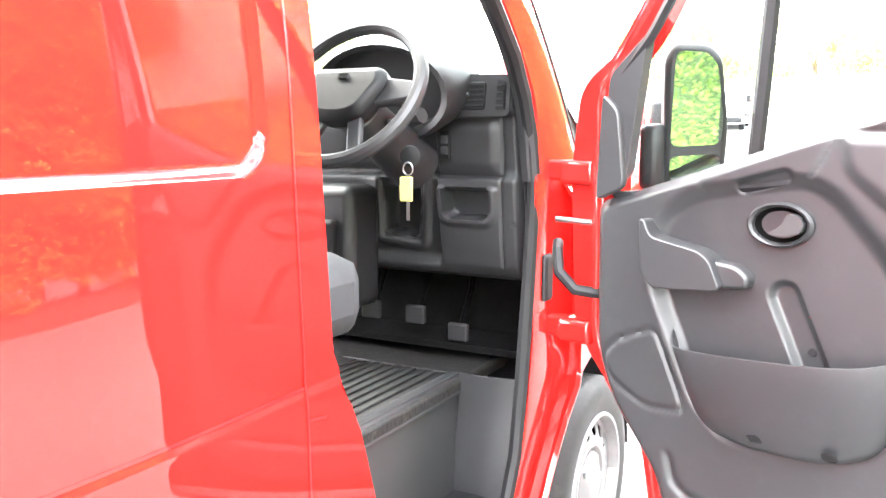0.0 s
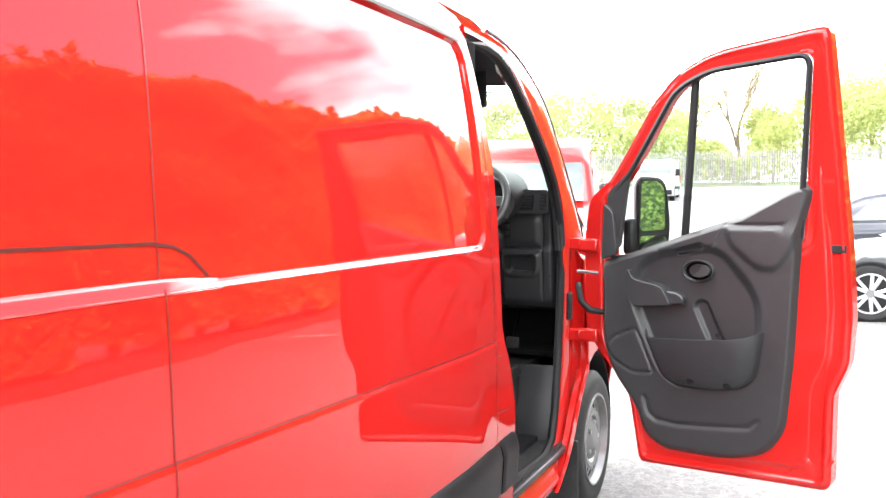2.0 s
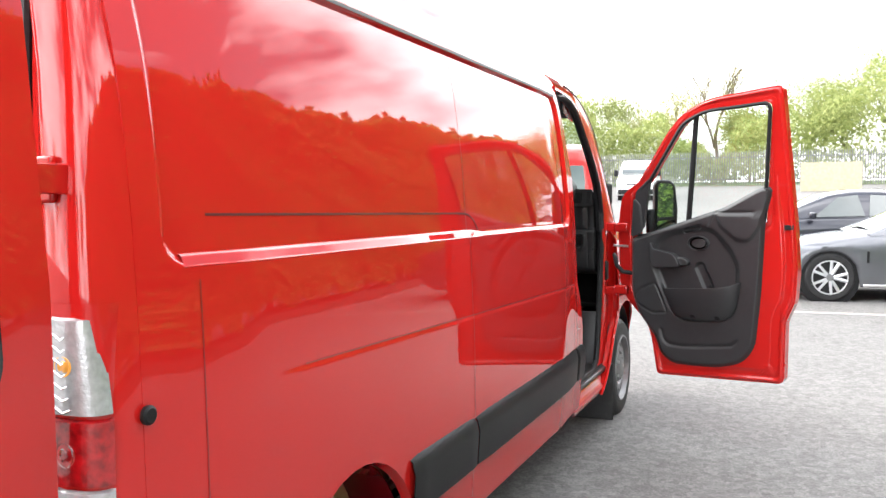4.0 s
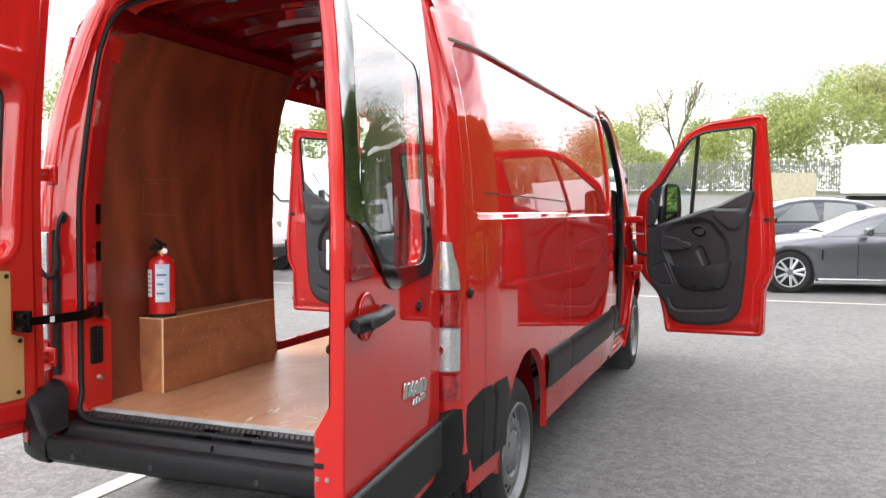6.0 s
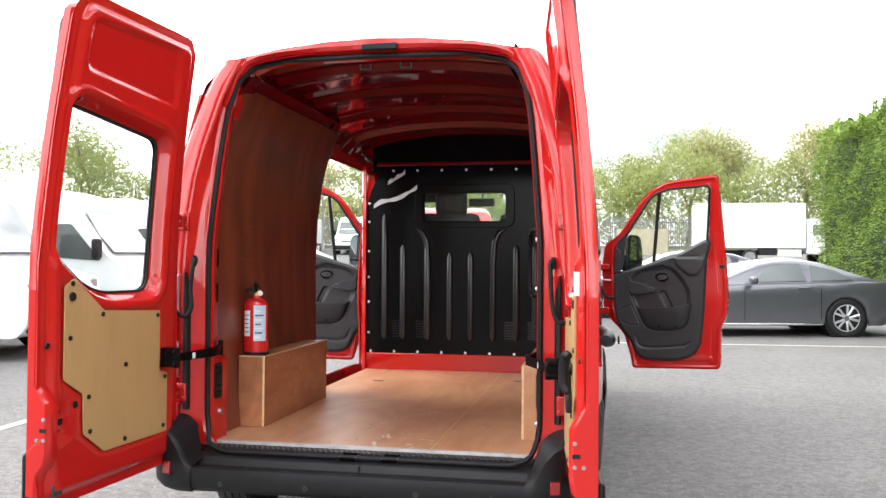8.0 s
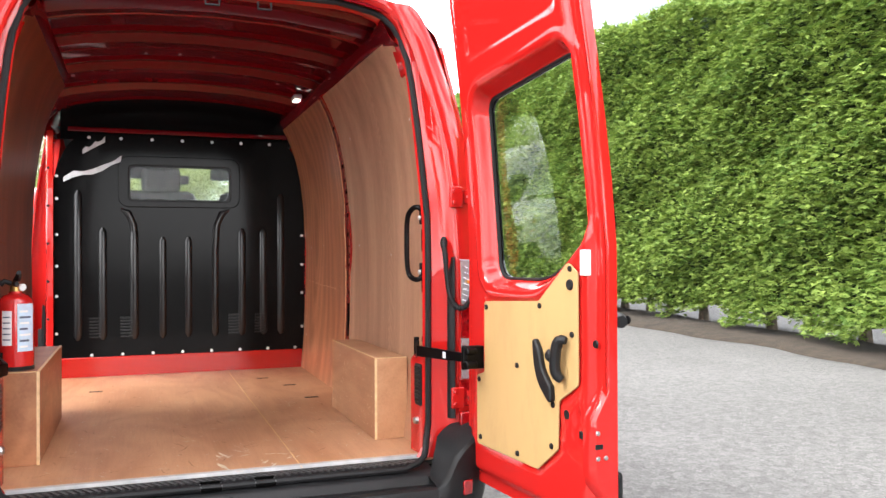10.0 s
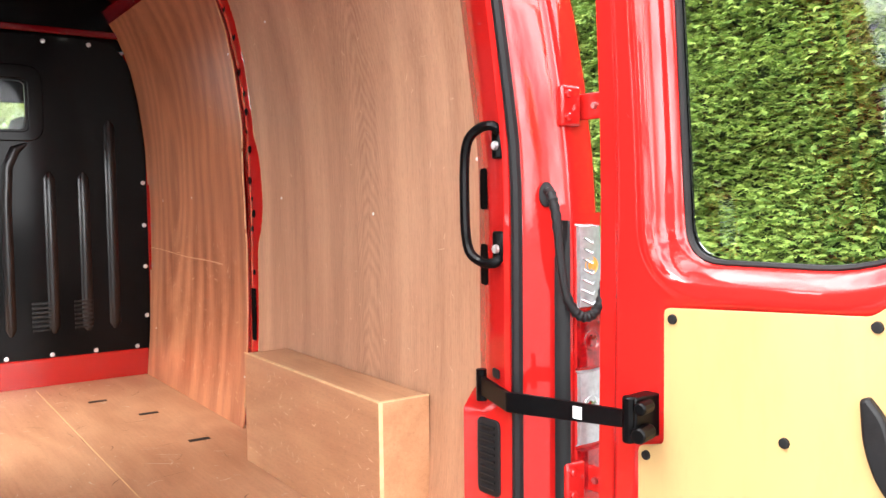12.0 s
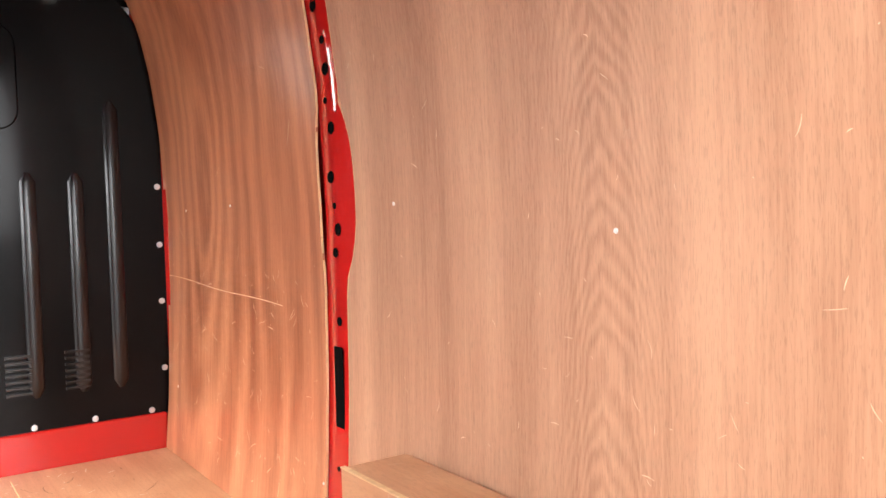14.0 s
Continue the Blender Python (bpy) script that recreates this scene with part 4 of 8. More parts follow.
# ---- tail lamps ----
def tail_lamp(sx):
    prof = ((1.008, 0.036), (1.006, 0.022), (0.998, 0.008), (0.976, -0.004), (0.935, -0.010), (0.900, -0.008), (0.894, 0.02))

    def at(z, e):
        """The lens outline at a height, narrowing towards the top."""
        k = lerp(z, [0.7, 1.16, 1.30, 1.36], [1.0, 1.0, 0.86, 0.80])
        return [(sx * (0.891 + (x - 0.891) * (k if x < 0.97 else k * 0.99) + e), (y if y < 0.03 else 0.03 + (y - 0.03) * (2 * k - 1)) - e, z) for x, y in prof]

    base = None
    for z0, z1, material, name in ((0.765, 0.865, LENS_RED, "red_lens"), (0.872, 1.035, LENS_CLEAR, "clear_lens"), (1.040, 1.165, LENS_RED, "red_lens"), (1.170, 1.350, LENS_CLEAR, "clear_lens")):
        rows = [at(z, e) for z, e in ((z0, -0.004), (z0 + 0.004, 0.003), ((z0 + z1) / 2, 0.004), (z1 - 0.004, 0.003), (z1, -0.004))]
        if base is None:
            frame_rows = [[(sx * (x - 0.006), y + 0.006, z) for x, y in ((1.01, 0.14), *prof, (0.875, 0.02))] for z in (0.74, 0.79, 1.0, 1.36, 1.375)]
            base = part("tail_lamp", grid(frame_rows), RED, van, "tail lamp with red, clear and amber lenses")
        part(name, grid(rows), material, base, solid=0.003)
    for z, r, material, name in ((1.262, 0.020, LENS_AMBER, "amber_bulb"), (0.955, 0.026, CHROME, "reflector_ring"), (1.100, 0.024, LENS_DEEP, "reflector_ring")):
        LM = Matrix.Translation((sx * 0.935, -0.0115, z)) @ pose(0, 0, 0, 90, 0, 0)
        part(name, lathe([(r, -0.001), (r * 0.95, 0.002), (r * 0.7, 0.0005), (r * 0.55, 0.002), (0, 0.003)], 16, LM), material, base)
    for k in range(7):
        z = 1.178 + 0.022 * k
        part("lens_rib", tube([(sx * (0.906 + 0.002 * k * 0.5), -0.0125, z + 0.012), (sx * 0.935, -0.0145, z), (sx * (0.963 - 0.003 * k), -0.0060, z + 0.012)], 0.0016, 5), CHROME, base)
    for k in range(9):
        part("lens_rib", tube([(sx * 0.972, -0.0075, 0.885 + 0.017 * k), (sx * 0.999, 0.0065, 0.885 + 0.017 * k)], 0.0022, 5), CHROME, base)
    part("lower_reflector", box(sx * 0.915, -0.012, 0.715, 0.05, 0.03, 0.06), LENS_RED, base, bevel=0.006)


tail_lamp(1)
tail_lamp(-1)


# ---- load space ----
load_floor = part("load_floor", box(0, 1.545, 0.545, 1.66, 2.87, 0.022), PLY_FLOOR, van, "worn brown plywood load floor with pale scuffs")
for x, y0, y1 in ((0.0, 0.08, 2.0), (0.0, 2.0, 2.9)):
    part("floor_joint", box(x + 0.28, (y0 + y1) / 2, 0.5565, 0.003, y1 - y0, 0.0015), PLY_EDGE, load_floor)
for x, y in ((0.46, 2.50), (0.58, 2.15), (0.62, 1.65), (-0.55, 2.3)):
    part("lashing_slot", box(x, y, 0.5568, 0.075, 0.028, 0.0015, None), SEAL, load_floor)


def lining_x(z):
    return lerp(z, [0.55, 0.75, 1.0, 1.4, 1.7, 1.9, 2.05, 2.16, 2.24, 2.30], [0.800, 0.818, 0.829, 0.834, 0.822, 0.797, 0.765, 0.727, 0.69, 0.655])


def lining(sx, y0, y1, material, label, wob=0.0, z1=2.27):
    zs = np.linspace(0.557, z1, 30)
    bulge = lambda z: max(0.0, 1 - abs((z - 1.45) / 0.20) ** 3)
    front = lambda z: y1 - (0.05 * bulge(z) if wob > 0 else 0)
    rear = lambda z: y0 + (0.018 * bulge(z) if wob < 0 else 0)
    rows = []
    for z in zs:
        ys = list(np.linspace(rear(z), front(z), 6))
        ring = [(sx * lining_x(z), y, z) for y in ys] + [(sx * (lining_x(z) + 0.006), y, z) for y in ys[::-1]]
        rows.append(ring + ring[:1])
    return part("lining_panel", grid(rows), material, van, label)


lining(1, 0.215, 1.575, PLY, "brown plywood wall lining with upright grain", wob=1.0)
lining(1, 1.69, 2.965, PLY_RED, "reddish plywood wall lining with scratches", wob=-1.0)
lining(-1, 0.215, 1.72, PLY_DARK, "dark reddish-brown plywood wall lining")
PALE_SCREW = mat("bright_screw", (0.7, 0.7, 0.7), 0.3, metal=0.8, vary=0.1)
for y, z in ((2.72, 1.42), (2.3, 1.43), (1.36, 1.42), (0.74, 1.37), (0.25, 1.5), (1.33, 0.9), (1.33, 2.0), (2.85, 0.8), (1.7, 0.75), (1.7, 1.95), (0.3, 1.95)):
    part("lining_screw", lathe([(0.0045, 0.0), (0.004, 0.002), (0, 0.0025)], 8, Matrix.Translation((lining_x(z) - 0.001, y, z)) @ pose(0, 0, 0, 0, -90, 0)), PALE_SCREW, van)

# the bare pillar between the two right-hand linings, with its holes
zs = np.linspace(0.57, 2.28, 40)
rows = [[(lining_x(z) + dx, y, z) for y, dx in ((1.48, 0.03), (1.52, 0.012), (1.58, 0.007), (1.69, 0.007), (1.71, 0.018), (1.74, 0.03))] for z in zs]
pillar = part("bare_pillar", grid(rows), RED, van, "bare red pillar with punched holes")
for z, r in ((0.80, 0.006), (0.98, 0.006), (1.15, 0.011), (1.31, 0.012), (1.365, 0.015), (1.42, 0.008), (1.487, 0.015), (1.60, 0.015), (1.665, 0.008), (1.735, 0.015), (1.80, 0.010), (1.88, 0.015), (2.0, 0.013), (2.1, 0.012)):
    part("punched_hole", lathe([(r, 0.0), (r * 0.9, 0.002), (r * 0.85, -0.0005), (0.0, -0.0005)], 14, Matrix.Translation((lining_x(z) + 0.0055, 1.638 + 0.012 * math.sin(z * 31), z)) @ pose(0, 0, 0, 0, -90, 0)), HOLE, pillar)
part("punched_hole", plate(rpoly([(-0.02, 0.88), (0.022, 0.88), (0.022, 1.09), (-0.02, 1.09)], 0.008), 0, 0.002, plane_matrix((lining_x(1.0) + 0.0045, 1.632, 0), (lining_x(1.0) + 0.0045, 1.0, 0))), HOLE, pillar)


def scuffs(count, seed, at, spread, name, material, parent, longest=0.05, widest=0.0016):
    """Short scratches over a flat piece: at(u, v) gives the point, spread the ranges of u and v."""
    r = random.Random(seed)
    verts, faces = [], []
    (u0, u1), (v0, v1) = spread
    for _ in range(count):
        u, v, a = r.uniform(u0, u1), r.uniform(v0, v1), r.uniform(0, math.pi)
        n, w, c = longest * r.uniform(0.1, 1.0) ** 2.2, widest * r.uniform(0.3, 1.0), r.uniform(-0.6, 0.6)
        i = len(verts)
        for t in (-0.5, -0.25, 0, 0.25, 0.5):
            x, y = u + n * t * math.cos(a + c * t), v + n * t * math.sin(a + c * t)
            e = w * (1 - abs(2 * t) ** 2) + 0.0002
            verts += [at(x - e * math.sin(a), y + e * math.cos(a)), at(x + e * math.sin(a), y - e * math.cos(a))]
        faces += [(i + 2 * k, i + 2 * k + 1, i + 2 * k + 3, i + 2 * k + 2) for k in range(4)]
    tagged(part(name, bm_from(verts, faces), material, parent), kind="stuff")


WORN = mat("worn_white_flakes", (0.62, 0.55, 0.45), 0.7, vary=0.2, scale=60)
SCRATCH = mat("scratched_ply", (0.68, 0.47, 0.31), 0.6, vary=0.2, scale=30)


# wheel boxes
def wheel_box(sx, y0, y1, x_in, h, wood_used):
    top = 0.557 + h
    xo = lining_x(0.8) - 0.004
    b = part("wheel_box", box(sx * (x_in + xo) / 2, (y0 + y1) / 2, (0.557 + top) / 2, xo - x_in, y1 - y0, h), wood_used, van, "plywood wheel box with pale raw edges", bevel=0.002)
    e = 0.011
    part("raw_edge", box(sx * (x_in + e / 2 - 0.001), (y0 + y1) / 2, top + 0.0005, e, y1 - y0 + 0.002, 0.003), PLY_EDGE, b)
    part("raw_edge", box(sx * (x_in + e / 2 - 0.001), y0 - 0.0005, (0.557 + top) / 2, e, 0.003, h), PLY_EDGE, b)
    part("raw_edge", box(sx * (x_in + xo) / 2, y0 + e / 2 - 0.001, top + 0.0007, xo - x_in, e, 0.003), PLY_EDGE, b)
    side = sx * (x_in - 0.0012)
    scuffs(150, 21 if sx > 0 else 22, lambda y, z: (side, y, z), ((y0 + 0.03, y1 - 0.03), (0.58, top - 0.02)), "pale_scuffs", SCRATCH, b, 0.035, 0.0013)
    return b


wheel_box(1, 0.445, 1.315, 0.668, 0.356, PLY_BOX)
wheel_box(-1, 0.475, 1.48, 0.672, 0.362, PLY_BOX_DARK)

# bulkhead
BK = plane_matrix((0, 2.985, 0), (1, 2.985, 0))
outer = rpoly([(-0.845, 0.68), (0.838, 0.68), (0.838, 1.90), (0.72, 2.19), (-0.72, 2.19), (-0.845, 1.92)], [0.03, 0.03, 0.25, 0.15, 0.15, 0.25], 8)
win = rpoly([(-0.36, 1.755), (0.295, 1.755), (0.295, 1.975), (-0.36, 1.975)], 0.03)
bulkhead = part("bulkhead", plate(outer, -0.02, 0.0, BK, (win,)), BLACK, van, "black steel bulkhead with pressed ribs and a small window", bevel=0.006)
part("window_pane", pane(rpoly([(-0.37, 1.745), (0.305, 1.745), (0.305, 1.985), (-0.37, 1.985)], 0.03), -0.012, BK), INNER_GLASS, bulkhead).visible_shadow = False
ring = rpoly([(-0.44, 1.70), (0.37, 1.70), (0.37, 2.05), (-0.44, 2.05)], 0.08, 7)
part("window_surround", plate(ring, -0.001, 0.012, BK, (rpoly([(-0.37, 1.745), (0.305, 1.745), (0.305, 1.985), (-0.37, 1.985)], 0.03),)), BLACK, bulkhead, bevel=0.005)
def pressed(points, r):
    """A soft raised bead on the bulkhead."""
    b = tube(points, [r * 0.3] + [r] * (len(points) - 2) + [r * 0.3], 12)
    for v in b.verts:
        v.co.y = 2.985 + (v.co.y - 2.985) * 0.45
    return b


for x in (-0.69, -0.535, -0.335, 0.385, 0.535, 0.66):
    top = 1.56 + (0.25 if abs(x) > 0.6 else 0.0)
    part("pressed_rib", pressed([(x, 2.985, z) for z in (0.80, 0.83, 1.0, 1.2, top - 0.03, top)], 0.026), BLACK_RIB, bulkhead)
for x in (-0.15, 0.02):
    part("pressed_rib", pressed([(x, 2.985, z) for z in (0.80, 0.83, 1.0, 1.2, 1.47, 1.50)], 0.024), BLACK_RIB, bulkhead)
for s in (-1, 1):
    part("pressed_rib", pressed([(-0.065 + s * 0.265, 2.985, z) for z in (0.80, 0.83, 1.1, 1.4)] + [(-0.065 + s * 0.275, 2.985, 1.58), (-0.065 + s * 0.31, 2.985, 1.66), (-0.065 + s * 0.36, 2.985, 1.69)], 0.024), BLACK_RIB, bulkhead)
for gx in (-0.58, -0.385, 0.33, 0.515):
    for k in range(7):
        part("louvre", box(gx, 2.980, 0.82 + 0.021 * k, 0.080, 0.016, 0.009, None), BLACK_RIB, bulkhead)
for x, z in [(-0.80 + 0.195 * k, 0.70) for k in range(9)] + [(0.812, z) for z in (0.85, 1.095, 1.3, 1.51, 1.9)] + [(-0.82, z) for z in (0.85, 1.1, 1.3, 1.51, 1.75, 1.9)] + [(-0.62 + 0.2 * k, 2.165) for k in range(7)]:
    part("bolt", lathe([(0.011, 0), (0.010, 0.006), (0.0, 0.007)], 10, Matrix.Translation((x, 2.984, z)) @ pose(0, 0, 0, 90, 0, 0)), PALE_SCREW, bulkhead)
part("bulkhead_sill", box(-0.02, 2.99, 0.62, 1.66, 0.04, 0.135), RED, van, "red cross member under the bulkhead", bevel=0.006)
part("bulkhead_header", grid([[(x, 3.018, z) for z in (2.15, roof_z(x, 0.8) - 0.03)] for x in np.linspace(-0.80, 0.80, 21)]), BLACK, van, solid=0.01)
part("bulkhead_rail", box(0, 2.965, 2.215, 1.50, 0.03, 0.03), RED_SHADE, van, bevel=0.006)
# bare wheel-side edge of the bulkhead on the side-door opening
part("door_post", grid([[(-0.86 - dx, y, z) for y, dx in ((2.95, -0.02), (2.965, 0.01), (3.0, 0.025), (3.04, 0.03))] for z in np.linspace(0.55, 2.2, 10)]), RED, van, solid=0.01)
part("door_post", grid([[(0.84, y, z) for y in (2.94, 3.0)] for z in np.linspace(0.55, 2.2, 10)]), RED, van, solid=0.01)
for z in (0.75, 0.95, 1.2, 1.45, 1.7, 1.95):
    part("post_plug", lathe([(0.010, 0), (0.008, 0.006), (0.0, 0.006)], 8, Matrix.Translation((-0.87, 2.955, z)) @ pose(0, 0, 0, 90, 0, 0)), SEAL, van)

# ribbed inside of the roof
ceil_rows = []
for y in np.arange(0.12, 3.05, 0.035):
    rib = 0.035 * (1 if (y % 0.62) < 0.13 else 0)
    k = side_x(2.2, y) / 0.91 - 0.01
    ceil_rows.append([(x * k, y, roof_z(x, 0.8) - 0.035 - rib - 0.012 * (1 if abs(y % 0.31 - 0.2) < 0.03 else 0) - 0.02 * smooth(0.4, 0.1, y)) for x in (-0.86, -0.82, -0.76, -0.7, -0.55, -0.3, 0, 0.3, 0.55, 0.7, 0.76, 0.82, 0.86)])
part("roof_lining", grid(ceil_rows), RED_SHADE, van, "bare red ribbed roof seen from inside")
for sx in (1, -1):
    part("cant_rail", grid([[(sx * x * (side_x(2.2, y) / 0.91 - 0.025), y, z) for x, z in ((0.90, 2.22), (0.80, 2.18), (0.70, 2.26), (0.66, 2.33), (0.70, 2.42))] for y in [0.16, 0.22, 0.3, 0.4, 0.6, 1.0, 1.7] + ([2.4, 3.02] if sx > 0 else [])]), RED_SHADE, van)
lamp = part("load_lamp", box(0.63, 2.16, 2.36, 0.05, 0.10, 0.03, None), WHITE, van, "small white load-space lamp", bevel=0.008)
part("diffuser", box(0.63, 2.16, 2.342, 0.038, 0.08, 0.012), LIT, lamp, bevel=0.004)
for x in (-0.045, 0.15):
    part("striker", tube([(x - 0.025, 0.14, 2.345), (x - 0.025, 0.14, 2.318), (x + 0.025, 0.14, 2.318), (x + 0.025, 0.14, 2.345)], 0.005, 6), SEAL, van, "dark upper door striker")

# grab handle and pillar details, right
def inner_face(z):
    """Plan of the inner pillar's face at a height: rear edge, front edge."""
    low = smooth(1.0, 0.93, z)
    cap = min(0.0, open_x(max(z, 1.0)) - 0.774)
    return (0.768 + 0.007 * low + cap, 0.078), (0.815 - 0.050 * low + cap, 0.225)


for sx in (1, -1):
    rows = []
    for z in np.linspace(0.558, 2.26, 60):
        (ax, ay), (bx, by) = inner_face(z)
        l = lean(z) * 0.8
        rows.append([(sx * x, y + l, z) for x, y in ((ax + 0.03, ay - 0.012), (ax + 0.006, ay - 0.010), (ax, ay), (ax * 0.5 + bx * 0.5, (ay + by) / 2), (bx, by), (bx + 0.006, by + 0.006), (max(lining_x(z), bx) + 0.008, by + 0.012))])
    part("inner_pillar", grid(rows), RED, van)
hx, hy = 0.777, 0.10
grab = part("grab_handle", tube(curve([(hx, hy, 1.545), (hx - 0.02, hy + 0.0, 1.562), (hx - 0.035, hy + 0.035, 1.555), (hx - 0.046, hy + 0.06, 1.52), (hx - 0.048, hy + 0.065, 1.42), (hx - 0.046, hy + 0.06, 1.31), (hx - 0.035, hy + 0.035, 1.275), (hx - 0.02, hy, 1.27), (hx, hy, 1.285)], 4), 0.0108, 10), BLACK, van, "black tubular grab handle")
for z in (1.525, 1.305):
    f = part("foot", box(hx - 0.005, hy, z, 0.012, 0.035, 0.065), BLACK, grab, bevel=0.004)
    part("bolt", lathe([(0.010, 0), (0.009, 0.007), (0, 0.008)], 8, Matrix.Translation((hx - 0.012, hy, z - 0.005)) @ pose(0, 0, 0, 0, -90, 0)), PALE_SCREW, f)
for sx in (1, -1):
    (ax, ay), (bx, by) = inner_face(1.4)
    PM = plane_matrix((ax, ay, 0), (bx, by, 0), sx)
    side = Matrix.Identity(4) if (PM.to_3x3() @ Vector((0, 0, 1))).x * sx < 0 else Matrix.Diagonal((1, 1, -1, 1))
    for z in (1.60, 1.43, 1.26):
        part("pillar_slot", plate(rpoly([(0.098, z - 0.046), (0.142, z - 0.046), (0.142, z + 0.046), (0.098, z + 0.046)], 0.012), 0.0, 0.0025, PM @ side), HOLE, van)
    part("pillar_slot", plate(rpoly([(0.03, 1.015), (0.07, 1.015), (0.07, 1.035), (0.03, 1.035)], 0.006), 0.0, 0.003, PM @ side), SEAL, van)
    (ax, ay), (bx, by) = inner_face(0.8)
    PM = plane_matrix((ax, ay, 0), (bx, by, 0), sx)
    vent = part("air_vent", plate(rpoly([(0.022, 0.755), (0.094, 0.755), (0.094, 0.925), (0.022, 0.925)], 0.016), 0.0, 0.006, PM @ side), SEAL, van, "black slatted air vent", bevel=0.002)
    for k in range(10):
        part("slat", box(0, 0, 0, 0.046, 0.005, 0.007, PM @ side @ Matrix.Translation((0.058, 0.772 + k * 0.0152, 0.007)) @ pose(0, 0, 0, 30, 0, 0)), PLASTIC, vent)
    part("bump_stop", lathe([(0.016, 0), (0.014, 0.014), (0.008, 0.018), (0, 0.018)], 12, PM @ side @ Matrix.Translation((0.075, 0.69, 0.0))), STEEL, van)

# pale raw edges of the linings beside the bare pillar, worn patches of the floor, torn film on the bulkhead
for off, fac in ((1.5755, 0.05), (1.6895, -0.018)):
    rows = [[(lining_x(z) - 0.0008 + k, off - fac * max(0.0, 1 - abs((z - 1.45) / 0.20) ** 3), z) for k in (0.0, 0.006)] for z in np.linspace(0.56, 2.26, 40)]
    part("raw_edge", grid(rows), PLY_EDGE, van)
rw = random.Random(4)
for cx, cy, w, h, a in ((0.0, 0.30, 0.018, 0.16, 0.25), (0.12, 0.12, 0.08, 0.022, 0), (0.17, 0.20, 0.012, 0.07, -0.4), (0.06, 0.36, 0.05, 0.010, 0.3), (0.22, 0.33, 0.035, 0.012, -0.2), (0.28, 0.26, 0.03, 0.009, 0.5), (0.10, 0.45, 0.006, 0.10, 0.5), (-0.22, 0.25, 0.02, 0.006, 0.2), (0.3, 0.55, 0.03, 0.006, 0.8), (-0.1, 0.7, 0.004, 0.12, 1.2), (0.45, 1.55, 0.004, 0.14, 0.9)):
    for q in range(5):
        fx, fy, fs = cx + rw.uniform(-1, 1) * max(w, 0.02), cy + rw.uniform(-1, 1) * max(h, 0.02) * 0.8, rw.uniform(0.18, 0.5)
        out = []
        for k in range(12):
            t = 2 * math.pi * k / 12
            r = rw.uniform(0.45, 1.15) * fs
            x, y = w * r * math.cos(t), h * r * math.sin(t)
            out.append((fx + x * math.cos(a) - y * math.sin(a), fy + x * math.sin(a) + y * math.cos(a)))
        part("worn_patch", bm_from([(x, y, 0.5572) for x, y in out], [tuple(range(12))]), WORN, load_floor)




DARK_SCUFF = mat("dark_scuff", (0.17, 0.09, 0.05), 0.7, vary=0.2, scale=30)
scuffs(420, 3, lambda x, y: (x, y, 0.5573), ((-0.66, 0.66), (0.16, 2.9)), "pale_scuffs", WORN, load_floor, 0.05, 0.0016)
scuffs(160, 5, lambda x, y: (x, y, 0.5573), ((-0.66, 0.66), (0.16, 2.9)), "dark_scuffs", DARK_SCUFF, load_floor, 0.12, 0.0018)
FILM = mat("torn_pale_film", (0.62, 0.63, 0.65), 0.25, coat=0.6, vary=0.15, scale=20)
rows = [[(x, 2.972 - 0.012 * math.sin(k * 1.3), z) for x, z in ((-0.78 + 0.06 * k, 1.86 + zz), (-0.775 + 0.06 * k, 1.86 + zz + 0.035 + 0.012 * math.sin(k * 2.2)))] for k, zz in enumerate((0.0, 0.03, 0.05, 0.055, 0.08, 0.12, 0.145))]
part("torn_film", grid(rows), FILM, bulkhead, "torn strip of pale film", solid=0.002)
rows = [[(-0.66 + 0.02 * k, 2.97, 2.05 + 0.012 * k + zz) for zz in (0.0, 0.03 + 0.01 * math.sin(k * 2))] for k in range(8)]
part("torn_film", grid(rows), FILM, bulkhead, solid=0.002)

# pale scratches on the linings, and the square mark where a plate was taken off
WALL_R = lambda y, z: (lining_x(z) - 0.0010, y, z)
WALL_L = lambda y, z: (0.0012 - lining_x(z), y, z)
scuffs(130, 31, WALL_R, ((1.73, 2.93), (0.60, 1.30)), "pale_scuffs", SCRATCH, van, 0.05, 0.0009)
scuffs(90, 32, WALL_R, ((0.26, 1.52), (0.95, 2.0)), "pale_scuffs", SCRATCH, van, 0.03, 0.0008)
OLD_MARK = mat("faint_scratches", (0.27, 0.12, 0.065), 0.6, vary=0.25, scale=30)
scuffs(120, 33, WALL_L, ((0.26, 1.68), (0.95, 1.9)), "pale_scuffs", OLD_MARK, van, 0.06, 0.0010)
for ya, za, yb, zb in ((0.52, 1.43, 0.80, 1.42), (0.53, 1.60, 0.80, 1.605), (0.525, 1.43, 0.53, 1.60), (0.80, 1.42, 0.805, 1.60), (0.56, 1.585, 0.66, 1.58)):
    rows = []
    for t in np.linspace(0, 1, 7):
        y, z = ya + (yb - ya) * t, za + (zb - za) * t + 0.003 * math.sin(9 * t + ya * 40)
        e = 0.0018 * (0.4 + abs(math.sin(7 * t + za * 30)))
        rows.append([WALL_L(y - (e if ya == yb or abs(yb - ya) < 0.02 else 0), z - e), WALL_L(y + (e if abs(yb - ya) < 0.02 else 0), z + e)])
    part("plate_mark", grid(rows), OLD_MARK, van)
rs = random.Random(11)
